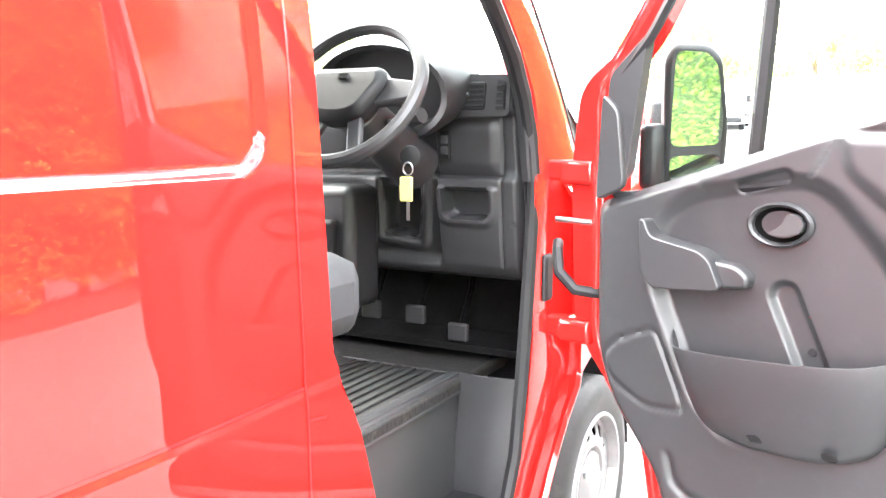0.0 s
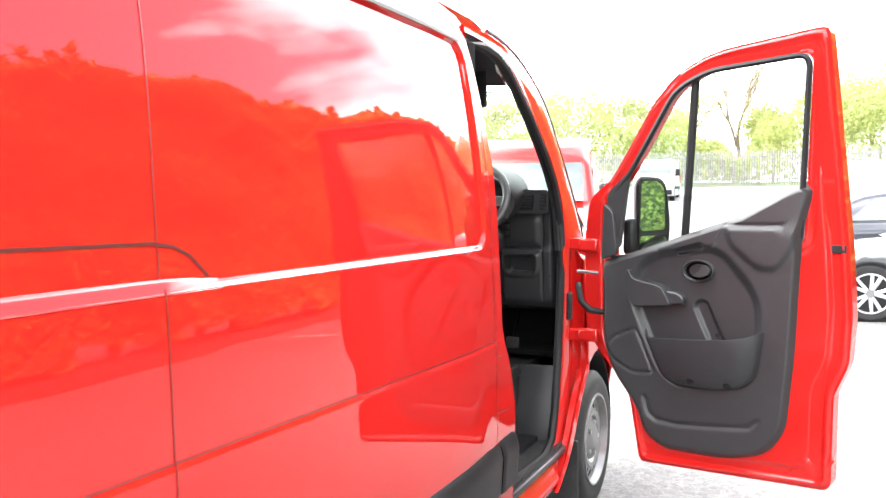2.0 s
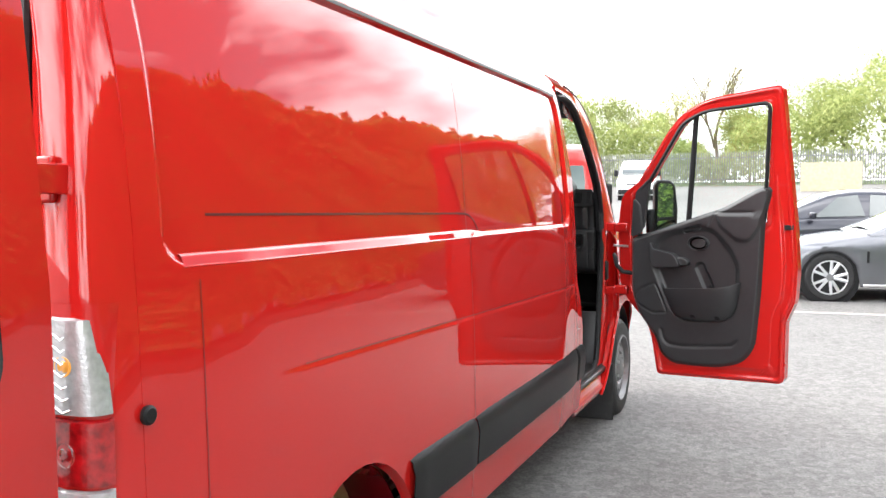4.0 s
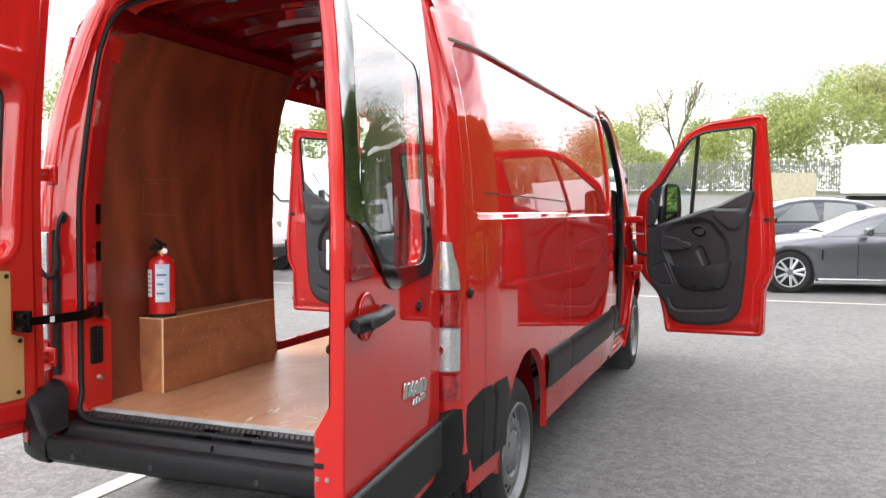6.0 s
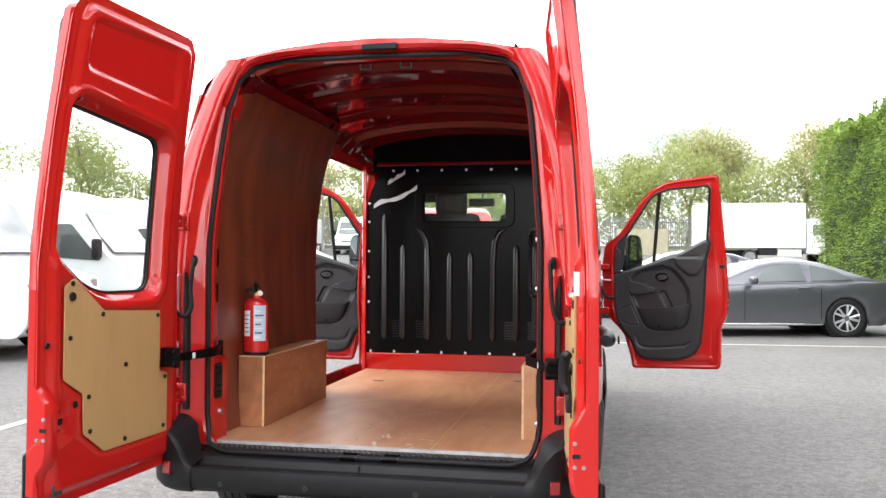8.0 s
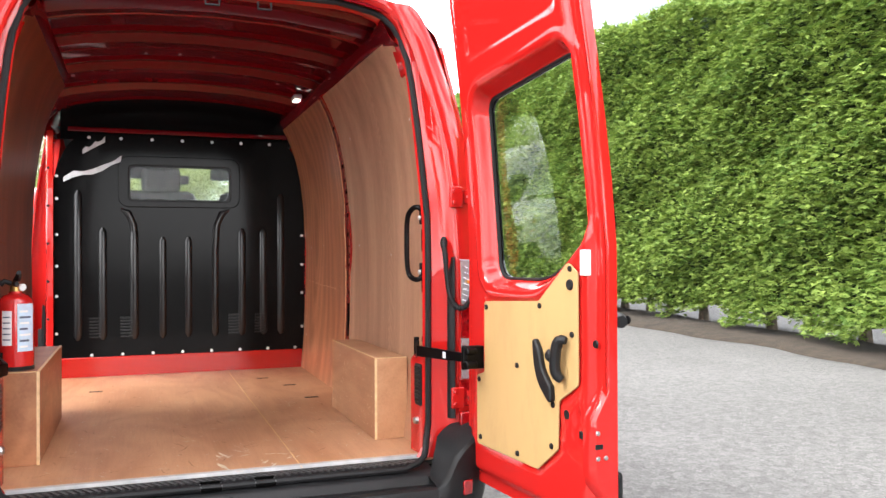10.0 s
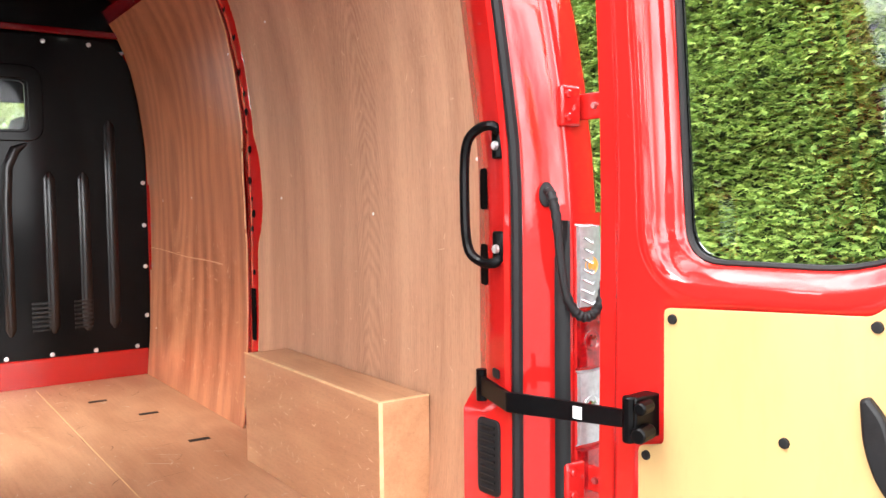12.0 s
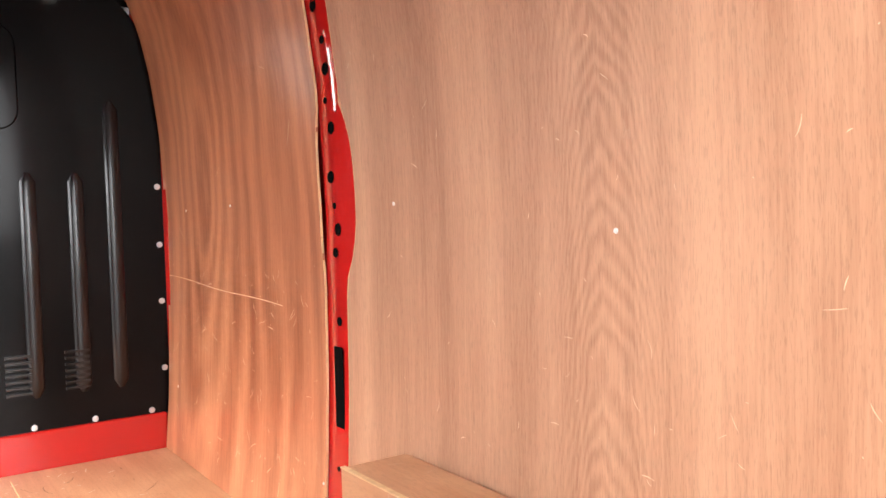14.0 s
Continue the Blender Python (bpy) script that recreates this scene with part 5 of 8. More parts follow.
for k in range(46):
    front = k % 3 != 0
    y = rs.uniform(1.75, 2.9) if front else rs.uniform(0.3, 1.5)
    z = rs.uniform(0.62, 1.25) if rs.random() < 0.7 else rs.uniform(0.95, 1.9)
    a, n, w = rs.uniform(-1.3, 1.3), rs.uniform(0.01, 0.07 if front else 0.03), rs.uniform(0.0004, 0.0009)
    rows = []
    for t in np.linspace(-0.5, 0.5, 5):
        yy, zz = y + n * t * math.cos(a), z + n * t * math.sin(a) + 0.001 * math.sin(5 * t + k)
        e = w * (1 - abs(2 * t) ** 2 * 0.9)
        rows.append([(lining_x(zz) - 0.0008, yy + e * math.sin(a), zz - e * math.cos(a)), (lining_x(zz) - 0.0008, yy - e * math.sin(a), zz + e * math.cos(a))])
    part("scratch", grid(rows), SCRATCH, van)
rows = [[(lining_x(1.19 - 0.03 * t) - 0.0008, 2.94 - 1.0 * t, 1.19 - 0.03 * t + o + 0.003 * math.sin(t * 9)) for o in (-0.0012, 0.0012)] for t in np.linspace(0, 1, 12)]
part("scratch", grid(rows), SCRATCH, van)


# ---- rear doors ----
def rear_bend(u, v):
    return lean(v) * 0.9


def rear_door(sx):
    M = plane_matrix((0.905, -0.02, 0), (0.99, -0.97, 0)) if sx > 0 else plane_matrix((0.872, -0.02, 0), (0.935, -0.97, 0), -1)
    out = rpoly([(0.03, 0.56), (0.10, 0.50), (0.91, 0.50), (0.935, 0.60), (0.935, 1.40), (0.932, 1.42), (0.905, 1.9), (0.88, 2.34), (0.82, 2.42), (0.10, 2.42), (0.055, 2.36), (0.05, 1.9), (0.04, 1.4)], [0.03, 0.03, 0.05, 0.05, 0.02, 0.02, 0.02, 0.05, 0.05, 0.05, 0.03, 0.02, 0.02])
    wino = rpoly([(0.212, 1.95), (0.222, 1.277), (0.605, 1.277), (0.845, 1.445), (0.815, 2.01)], [0.06, 0.08, 0.12, 0.05, 0.06], 7)
    wide = rpoly([(0.172, 1.985), (0.181, 1.236), (0.619, 1.236), (0.887, 1.424), (0.855, 2.055)], [0.08, 0.10, 0.14, 0.06, 0.08], 7)
    door = part("rear_door", plate(out, -0.052, -0.012, M, (wide,), rear_bend), RED, van, "open red rear door with a window", bevel=0.008)
    # pressed inner face: a rounded channel round the window, a raised field, hollows above and below
    fine_a, fine_r = 260, 84
    near, far = by_angle(wino, 0.52, 1.62, fine_a), by_angle(out, 0.52, 1.62, fine_a)
    f = np.linspace(0, 1, fine_r)[:, None, None] ** 1.25
    P = near[None] * (1 - f) + far[None] * f
    U, VV = P[..., 0], P[..., 1]
    ramp = lambda a, b, q: np.clip((q - a) / (b - a), 0, 1) ** 2 * (3 - 2 * np.clip((q - a) / (b - a), 0, 1))
    edge_in, win_out = depth_in(out, U, VV), -depth_in(wino, U, VV)
    ply_bed = rpoly([(0.145, 0.645), (0.60, 0.640), (0.725, 0.74), (0.73, 0.89), (0.845, 0.96), (0.845, 1.32), (0.775, 1.357), (0.60, 1.222), (0.205, 1.205), (0.205, 0.94), (0.145, 0.925)], 0.02)
    head_bed = rpoly([(0.17, 2.09), (0.80, 2.13), (0.79, 2.33), (0.20, 2.35)], 0.05)
    lock_bed = rpoly([(0.77, 0.74), (0.90, 0.74), (0.90, 0.89), (0.79, 0.89)], 0.03)
    W = -0.008 + 0.022 * ramp(0.036, 0.066, edge_in)
    W -= 0.056 * (1 - ramp(-0.004, 0.040, win_out))
    W += 0.006 * np.exp(-((win_out - 0.055) / 0.012) ** 2)
    W -= 0.007 * ramp(-0.004, 0.012, depth_in(ply_bed, U, VV))
    W -= 0.012 * ramp(-0.004, 0.016, depth_in(head_bed, U, VV))
    W -= 0.010 * ramp(-0.004, 0.020, depth_in(lock_bed, U, VV))
    W = np.maximum(W, -0.0105 - 0.2 * (win_out < 0.047))
    rows = [[M @ Vector((u, v, w + rear_bend(u, v))) for u, v, w in zip(a, b, c)] for a, b, c in zip(U, VV, W)]
    part("inner_frame", grid([r + r[:1] for r in rows]), RED, door, angle=60)
    seal_loop = [M @ Vector((u, v, -0.045 + rear_bend(u, v))) for u, v in rpoly([(0.216, 1.945), (0.226, 1.281), (0.603, 1.281), (0.841, 1.447), (0.812, 2.005)], [0.06, 0.08, 0.12, 0.05, 0.06], 7)]
    part("window_seal", tube(seal_loop, 0.007, 6, closed=True), SEAL, door)
    border = rpoly([(0.135, 2.33), (0.155, 1.245), (0.60, 1.225), (0.79, 1.405), (0.86, 1.432), (0.926, 1.442), (0.882, 2.33)], [0.06, 0.06, 0.06, 0.08, 0.05, 0.015, 0.05], 7)
    # pane with a black border outside
    g = part("window_pane", pane(wino, -0.058, M, rear_bend), GLASS, door)
    g.visible_shadow = False
    part("glass_border", plate(border, -0.060, -0.054, M, (rpoly([(0.222, 1.94), (0.232, 1.287), (0.60, 1.287), (0.836, 1.45), (0.808, 2.0)], [0.06, 0.08, 0.12, 0.05, 0.06], 7),), rear_bend), BAND, door, "black printed glass border")
    ply = rpoly([(0.155, 0.655), (0.59, 0.655), (0.715, 0.745), (0.72, 0.90), (0.83, 0.965), (0.83, 1.315), (0.775, 1.345), (0.60, 1.215), (0.215, 1.195), (0.215, 0.93), (0.155, 0.915)], 0.012)
    panel = part("ply_panel", plate(ply, 0.013, 0.019, M), PLY_YELLOW, door, "pale varnished plywood door panel", bevel=0.0015)
    for u, v in ((0.235, 1.175), (0.61, 1.20), (0.79, 1.325), (0.80, 1.12), (0.69, 0.885), (0.68, 0.75), (0.46, 0.68), (0.185, 0.685), (0.175, 0.90), (0.46, 0.985)):
        part("screw_cap", lathe([(0.010, 0.0), (0.009, 0.005), (0, 0.006)], 10, M @ Matrix.Translation((u, v, 0.019))), SEAL, panel)
    part("screw_cap", lathe([(0.018, 0.0), (0.016, 0.006), (0, 0.008)], 14, M @ Matrix.Translation((0.79, 1.275, 0.019))), SEAL, panel)
    # hinge hole and brackets
    part("punched_hole", lathe([(0.014, 0.0), (0.012, 0.002), (0.011, -0.004), (0, -0.004)], 14, M @ Matrix.Translation((0.14, 1.575, 0.012 + rear_bend(0, 1.575)))), SEAL, door)
    for v in (1.60, 0.80):
        hinge = part("hinge", merge(box(0, 0, 0, 0.13, 0.055, 0.012, M @ Matrix.Translation((-0.01, v, -0.025))), tube([M @ Vector((-0.055, v - 0.04, -0.02)), M @ Vector((-0.055, v + 0.04, -0.02))], 0.014, 10)), RED, door, "red steel door hinge", bevel=0.003)
        part("hinge_bolt", lathe([(0.008, 0), (0.007, 0.006), (0, 0.006)], 6, M @ Matrix.Translation((0.015, v, -0.018))), STEEL, hinge)
    inner = Vector((0.770 * sx, 0.165, 0.995))
    knee = Vector((0.728 * sx, 0.02, 0.99))
    outer = M @ Vector((0.185, 0.985, 0.085))
    dv = (outer - inner).normalized()
    nv = dv.cross(Vector((0, 0, 1))) * 0.006
    quad = []
    for q, h in ((inner, 0.022), (inner.lerp(knee, 0.6), 0.021), (knee, 0.021), (knee.lerp(outer, 0.2), 0.021), (outer, 0.017)):
        quad.append([q + nv + Vector((0, 0, h)), q + nv - Vector((0, 0, h)), q - nv - Vector((0, 0, h)), q - nv + Vector((0, 0, h)), q + nv + Vector((0, 0, h))])
    strap = part("check_strap", grid(quad), BLACK, door, "black steel door check strap", bevel=0.003)
    part("strap_bracket", merge(box(0.0, 0, 0, 0.035, 0.085, 0.075, M @ Matrix.Translation((0.185, 0.985, 0.05))), tube([outer - Vector((0, 0, 0.045)), outer + Vector((0, 0, 0.045))], 0.014, 10), tube([M @ Vector((0.205, 0.96, 0.05)), M @ Vector((0.215, 0.96, 0.10))], 0.016, 10), tube([M @ Vector((0.205, 1.01, 0.05)), M @ Vector((0.215, 1.01, 0.095))], 0.013, 10)), BLACK, strap, bevel=0.004)
    part("strap_pivot", tube([inner - Vector((0, 0, 0.035)), inner + Vector((0, 0, 0.035))], 0.012, 8), BLACK, strap)
    mid = knee.lerp(outer, 0.6)
    part("strap_label", box(0, 0, 0, 0.024, 0.002, 0.024, Matrix.Translation(mid - nv * 1.2) @ Matrix.Rotation(math.atan2(dv.y, dv.x), 4, "Z")), PALE, strap)
    part("strap_label", box(0, 0, 0, 0.024, 0.002, 0.024, Matrix.Translation(mid + nv * 1.2) @ Matrix.Rotation(math.atan2(dv.y, dv.x), 4, "Z")), PALE, strap)
    d = 0.0 if sx > 0 else -0.03
    hose = curve([Vector((sx * (x + d * smooth(1.3, 1.15, z)), y, z)) for x, y, z in ((0.838, 0.018, 1.425), (0.830, -0.004, 1.41), (0.832, -0.016, 1.36), (0.836, -0.022, 1.28), (0.846, -0.030, 1.205), (0.868, -0.040, 1.165), (0.895, -0.048, 1.160), (0.920, -0.052, 1.185), (0.936, -0.052, 1.235), (0.940, -0.058, 1.275))], 6)
    part("loom_hose", tube(hose, [0.0092 + (0.0024 if k % 2 and (k < 14 or k > 24) else 0.0) for k in range(len(hose))], 10), SEAL, door, "corrugated black cable hose")
    # folded free edge with the swelling at the lock
    rows = []
    for v in (0.56, 0.60, 0.64, 0.68, 0.72, 0.76, 0.80, 0.84, 0.88, 0.92, 0.96, 1.02, 1.1, 1.25, 1.4, 1.6, 1.8, 2.0, 2.2, 2.34):
        e = lerp(v, [0.5, 1.42, 1.9, 2.34], [0.937, 0.936, 0.908, 0.882])
        w = -0.006 + 0.046 * smooth(0.62, 0.70, v) * smooth(0.96, 0.88, v) + rear_bend(0, v)
        b = rear_bend(0, v)
        rows.append([M @ Vector(q) for q in ((e - 0.075, v, -0.006 + b), (e - 0.055, v, w - 0.004), (e - 0.03, v, w), (e - 0.012, v, w - 0.003), (e + 0.001, v, w - 0.014), (e + 0.002, v, -0.03 + b), (e + 0.001, v, -0.05 + b))])
    part("folded_edge", grid(rows), RED, door)
    for v, w in ((0.84, 0.022), (0.765, 0.022), (0.765, -0.006)):
        part("edge_screw", lathe([(0.0075, 0), (0.006, 0.004), (0, 0.004)], 8, M @ Matrix.Translation((0.938, v, w)) @ pose(0, 0, 0, 0, 90, 0)), STEEL, door)
    part("latch_mouth", box(0, 0, 0, 0.004, 0.014, 0.026, M @ Matrix.Translation((0.938, 0.80, 0.018))), SEAL, door)
    # lock and plugs
    lock = part("lock", box(0, 0, 0, 0.075, 0.075, 0.012, M @ Matrix.Translation((0.865, 0.815, 0.003))), RED, door, bevel=0.012)
    part("lock_jaw", box(0, 0, 0, 0.05, 0.022, 0.014, M @ Matrix.Translation((0.855, 0.815, 0.008))), SEAL, lock)
    for du, dv in ((0.0, 0.045), (-0.005, -0.04), (0.03, -0.03)):
        part("lock_screw", lathe([(0.008, 0), (0.007, 0.005), (0, 0.005)], 8, M @ Matrix.Translation((0.87 + du, 0.815 + dv, 0.009))), STEEL, lock)
    part("plug", lathe([(0.013, 0), (0.011, 0.005), (0, 0.005)], 12, M @ Matrix.Translation((0.905, 1.10, 0.004))), PLASTIC, door)
    part("plug", lathe([(0.017, 0), (0.015, 0.005), (0, 0.005)], 12, M @ Matrix.Translation((0.76, 0.865, 0.010))), PLASTIC, door)
    part("lower_bracket", box(0, 0, 0, 0.055, 0.05, 0.012, M @ Matrix.Translation((0.845, 0.565, 0.006))), TREAD, door, bevel=0.006)
    # outside
    part("lower_guard", plate(rpoly([(0.06, 0.54), (0.935, 0.54), (0.935, 0.715), (0.06, 0.715)], 0.02), -0.075, -0.05, M), PLASTIC, door, "black plastic lower guard", bevel=0.012)
    part("outer_plug", lathe([(0.018, 0), (0.016, 0.01), (0, 0.012)], 14, M @ Matrix.Translation((0.30, 1.15, -0.052)) @ pose(0, 0, 0, 180, 0, 0)), PLASTIC, door)
    if sx > 0:
        rows = [[M @ Vector(q) for q in ((0.849, v, 0.006), (0.850, v, 0.0225), (0.865, v, 0.0228), (0.882, v, 0.0225), (0.8825, v, 0.006))] for v in (1.306, 1.345, 1.384)]
        part("sticker", grid(rows), PALE, door, "white sticker")
        # inside pull, release and lever
        part("pull_handle", plate(rpoly([(0.590, 1.085), (0.603, 1.092), (0.630, 1.060), (0.648, 0.995), (0.700, 0.945), (0.702, 0.898), (0.688, 0.892), (0.622, 0.945), (0.596, 1.01)], [0.006, 0.008, 0.03, 0.03, 0.01, 0.006, 0.01, 0.04, 0.04], 5), 0.018, 0.040, M), PLASTIC, door, "black crescent pull handle", bevel=0.010)
        part("release_knob", lathe([(0.022, 0), (0.02, 0.02), (0.012, 0.028), (0, 0.028)], 12, M @ Matrix.Translation((0.695, 1.045, 0.019))), PLASTIC, door)
        part("release_lever", tube(curve([M @ Vector(p) for p in ((0.785, 1.10, 0.032), (0.765, 1.10, 0.045), (0.752, 1.06, 0.05), (0.748, 1.0, 0.048), (0.765, 0.975, 0.035))], 3), [0.012, 0.014, 0.016, 0.017, 0.018, 0.018, 0.018, 0.018, 0.018, 0.018, 0.017, 0.015, 0.012], 10), PLASTIC, door, "black release lever")
        # outside handle, lamp and letters as bars
        dish = part("handle_dish", lathe([(0.066, -0.002), (0.062, -0.006), (0.050, -0.002), (0.03, 0.0), (0.0, 0.0005)], 28, M @ Matrix.Translation((0.79, 1.175, -0.0545)) @ Matrix.Diagonal((1.0, 1, 1, 1))), RED, door)
        part("outer_handle", tube([M @ Vector(p) for p in ((0.925, 1.165, -0.075), (0.90, 1.168, -0.085), (0.80, 1.172, -0.095), (0.70, 1.178, -0.088), (0.66, 1.18, -0.065))], [0.019, 0.024, 0.021, 0.020, 0.016], 12), PLASTIC, door, "black door handle")
        part("lock_barrel", lathe([(0.014, 0), (0.013, 0.004), (0, 0.004)], 14, M @ Matrix.Translation((0.90, 1.168, -0.115)) @ pose(0, 0, 0, 180, 0, 0)), SEAL, door)
        part("side_reflector", plate(rpoly([(0.91, 1.28), (0.91, 1.425), (0.87, 1.42), (0.80, 1.345), (0.745, 1.285)], 0.012), -0.060, -0.05, M), LENS_DEEP, door, "deep red lamp insert", bevel=0.005)
        for i in range(6):
            part("badge_bar", box(0, 0, 0, 0.032, 0.045 if i % 2 else 0.05, 0.006, M @ Matrix.Translation((0.44 - i * 0.042, 0.895 - 0.004 * i, -0.055)) @ pose(0, 0, 0, 0, 0, 14)), CHROME, door, bevel=0.004)
        for i in range(4):
            part("badge_bar", box(0, 0, 0, 0.028, 0.022, 0.005, M @ Matrix.Translation((0.34 - i * 0.034, 0.84, -0.055)) @ pose(0, 0, 0, 0, 0, 10)), CHROME, door, bevel=0.003)
    return door


rear_door(1)
rear_door(-1)


# ---- front doors ----
def front_door(sx):
    M = plane_matrix((1.0, 4.31, 0), (2.02, 4.05, 0), sx)
    bend = lambda u, v: 0.10 * max(0, v - 1.40) ** 1.5
    out = rpoly([(0.33, 0.47), (1.10, 0.50), (1.105, 0.86), (1.155, 0.98), (1.165, 1.16), (1.15, 1.40), (1.085, 2.205), (1.04, 2.205), (0.66, 2.165), (0.50, 2.09), (0.40, 1.98), (0.22, 1.71), (0.135, 1.60), (0.125, 1.40), (0.13, 1.0), (0.18, 0.88), (0.28, 0.76)], [0.03, 0.04, 0.02, 0.03, 0.03, 0.02, 0.03, 0.03, 0.08, 0.06, 0.03, 0.03, 0.05, 0.02, 0.05, 0.04, 0.05])
    hole = rpoly([(0.19, 1.33), (0.99, 1.42), (1.03, 2.125), (0.64, 2.10), (0.50, 2.035), (0.28, 1.70), (0.19, 1.60)], [0.02, 0.03, 0.05, 0.06, 0.06, 0.03, 0.03], 6)
    skin = rpoly([(0.33, 0.47), (1.10, 0.50), (1.105, 0.86), (1.155, 0.98), (1.165, 1.16), (1.15, 1.40), (1.085, 2.205), (1.04, 2.205), (0.66, 2.165), (0.50, 2.09), (0.40, 1.98), (0.20, 1.70), (0.06, 1.60), (0.03, 1.40), (0.05, 1.0), (0.12, 0.90), (0.24, 0.78)], [0.03, 0.04, 0.02, 0.03, 0.03, 0.02, 0.03, 0.03, 0.08, 0.06, 0.03, 0.03, 0.05, 0.02, 0.05, 0.04, 0.05])
    door = part("front_door", plate(out, -0.085, -0.03, M, (hole,), bend), RED, van, "open red cab door with a grey trim panel", bevel=0.012)
    part("outer_skin", plate(skin, -0.105, -0.083, M, (hole,), bend), RED, door, bevel=0.010)
    ring = by_angle(out, 0.62, 1.25, 240)
    f = np.linspace(0.5, 1, 70)[:, None, None]
    P = np.array([0.62, 1.25])[None, None] * (1 - f) + ring[None] * f
    U, VV = P[..., 0], P[..., 1]
    ramp = lambda a, b, q: np.clip((q - a) / (b - a), 0, 1) ** 2 * (3 - 2 * np.clip((q - a) / (b - a), 0, 1))
    edge_in, gap = depth_in(out, U, VV), -depth_in(hole, U, VV)
    W = -0.050 + 0.034 * ramp(0.0, 0.016, edge_in) - 0.012 * ramp(0.022, 0.036, edge_in) + 0.010 * ramp(0.060, 0.085, edge_in)
    W -= 0.012 * np.exp(-((gap - 0.028) / 0.010) ** 2)
    for ru, rv in ((1.02, 0.60), (1.045, 0.625), (1.02, 0.565)):
        W += 0.008 * ramp(0.0, 0.006, 0.010 - line_gap([(ru, rv), (ru + 0.035, rv - 0.045)], U, VV))
    W = np.maximum(W, -0.0295)
    W = np.where(edge_in < 0.004, -0.040, W)
    verts = [M @ Vector((u, v, w + bend(u, v))) for u, v, w in zip(U.ravel(), VV.ravel(), W.ravel())]
    faces = [(i * 240 + j, i * 240 + (j + 1) % 240, (i + 1) * 240 + (j + 1) % 240, (i + 1) * 240 + j) for i in range(69) for j in range(240) if gap[i, j] > 0.010]
    part("inner_frame", bm_from(verts, faces), RED, door, angle=60)
    lip = rpoly([(0.165, 1.315), (1.01, 1.40), (1.055, 2.155), (0.635, 2.125), (0.485, 2.055), (0.26, 1.715), (0.165, 1.62)], [0.02, 0.03, 0.05, 0.06, 0.06, 0.03, 0.03], 6)
    part("window_lip", plate(lip, -0.034, -0.0275, M, (hole,), bend), RED, door, bevel=0.002)
    part("window_seal", tube([M @ Vector((u, v, -0.018 + bend(u, v))) for u, v in rpoly([(0.20, 1.34), (0.98, 1.43), (1.02, 2.115), (0.64, 2.09), (0.505, 2.03), (0.29, 1.70), (0.20, 1.60)], [0.02, 0.03, 0.05, 0.06, 0.06, 0.03, 0.03], 6)], 0.012, 6, closed=True), SEAL, door)
    part("window_divider", tube([M @ Vector((0.58, 2.09, -0.05 + bend(0, 2.09))), M @ Vector((0.515, 1.42, -0.05))], 0.016, 6), SEAL, door)
    p = part("window_pane", pane(hole, -0.056, M, bend), GLASS, door)
    p.visible_shadow = False
    # trim panel: one moulded sheet with its hollows, seams and pads
    fine = 150 if sx > 0 else 60
    trim = rpoly([(0.165, 0.98), (0.160, 1.325), (0.41, 1.405), (0.64, 1.485), (0.74, 1.515), (0.95, 1.632), (1.010, 1.648), (1.028, 1.62), (0.990, 1.47), (0.968, 1.0), (0.940, 0.70), (0.87, 0.60), (0.72, 0.555), (0.44, 0.55), (0.355, 0.61), (0.33, 0.70), (0.205, 0.86)], [0.05, 0.03, 0.05, 0.05, 0.04, 0.04, 0.02, 0.02, 0.05, 0.05, 0.08, 0.08, 0.08, 0.05, 0.04, 0.06, 0.08], 6)
    hollow = rpoly([(0.41, 1.38), (0.325, 1.325), (0.286, 1.215), (0.31, 1.13), (0.42, 0.885), (0.50, 0.815), (0.64, 0.825), (0.79, 0.845), (0.84, 0.91), (0.856, 1.07), (0.85, 1.19), (0.81, 1.27), (0.71, 1.385), (0.645, 1.415)], 0.05, 5)
    pad = rpoly([(0.70, 1.488), (0.985, 1.488), (0.967, 1.393), (0.912, 1.314), (0.83, 1.312), (0.715, 1.41)], [0.01, 0.01, 0.03, 0.05, 0.05, 0.03], 5)
    spk_line = rpoly([(0.192, 0.963), (0.224, 1.005), (0.328, 1.051), (0.407, 0.869), (0.31, 0.862), (0.215, 0.91)], 0.025, 5)
    sill_line = [(0.372, 0.755), (0.385, 0.70), (0.42, 0.674), (0.51, 0.667), (0.66, 0.680), (0.805, 0.698), (0.835, 0.725)]
    far = by_angle(trim, 0.66, 1.12, fine * 2)
    f = np.linspace(0.004, 1, fine)[:, None, None]
    P = np.array([0.66, 1.12])[None, None] * (1 - f) + far[None] * f
    U, VV = P[..., 0], P[..., 1]
    ramp = lambda a, b, q: np.clip((q - a) / (b - a), 0, 1) ** 2 * (3 - 2 * np.clip((q - a) / (b - a), 0, 1))
    W = 0.012 - 0.034 * (1 - ramp(-0.012, 0.026, depth_in(trim, U, VV)))
    W -= 0.024 * ramp(-0.004, 0.040, depth_in(hollow, U, VV))
    W += 0.012 * ramp(0.0, 0.022, depth_in(pad, U, VV))
    W -= 0.006 * np.exp(-(depth_in(spk_line, U, VV) / 0.0045) ** 2)
    W -= 0.009 * np.exp(-(line_gap(sill_line, U, VV) / 0.010) ** 2)
    W -= 0.006 * np.exp(-(line_gap([(0.70, 1.492), (0.93, 1.492)], U, VV) / 0.004) ** 2)
    for seam in ([(0.705, 1.50), (0.655, 1.405)], [(0.405, 1.405), (0.435, 1.365)]):
        W -= 0.005 * np.exp(-(line_gap(seam, U, VV) / 0.004) ** 2)
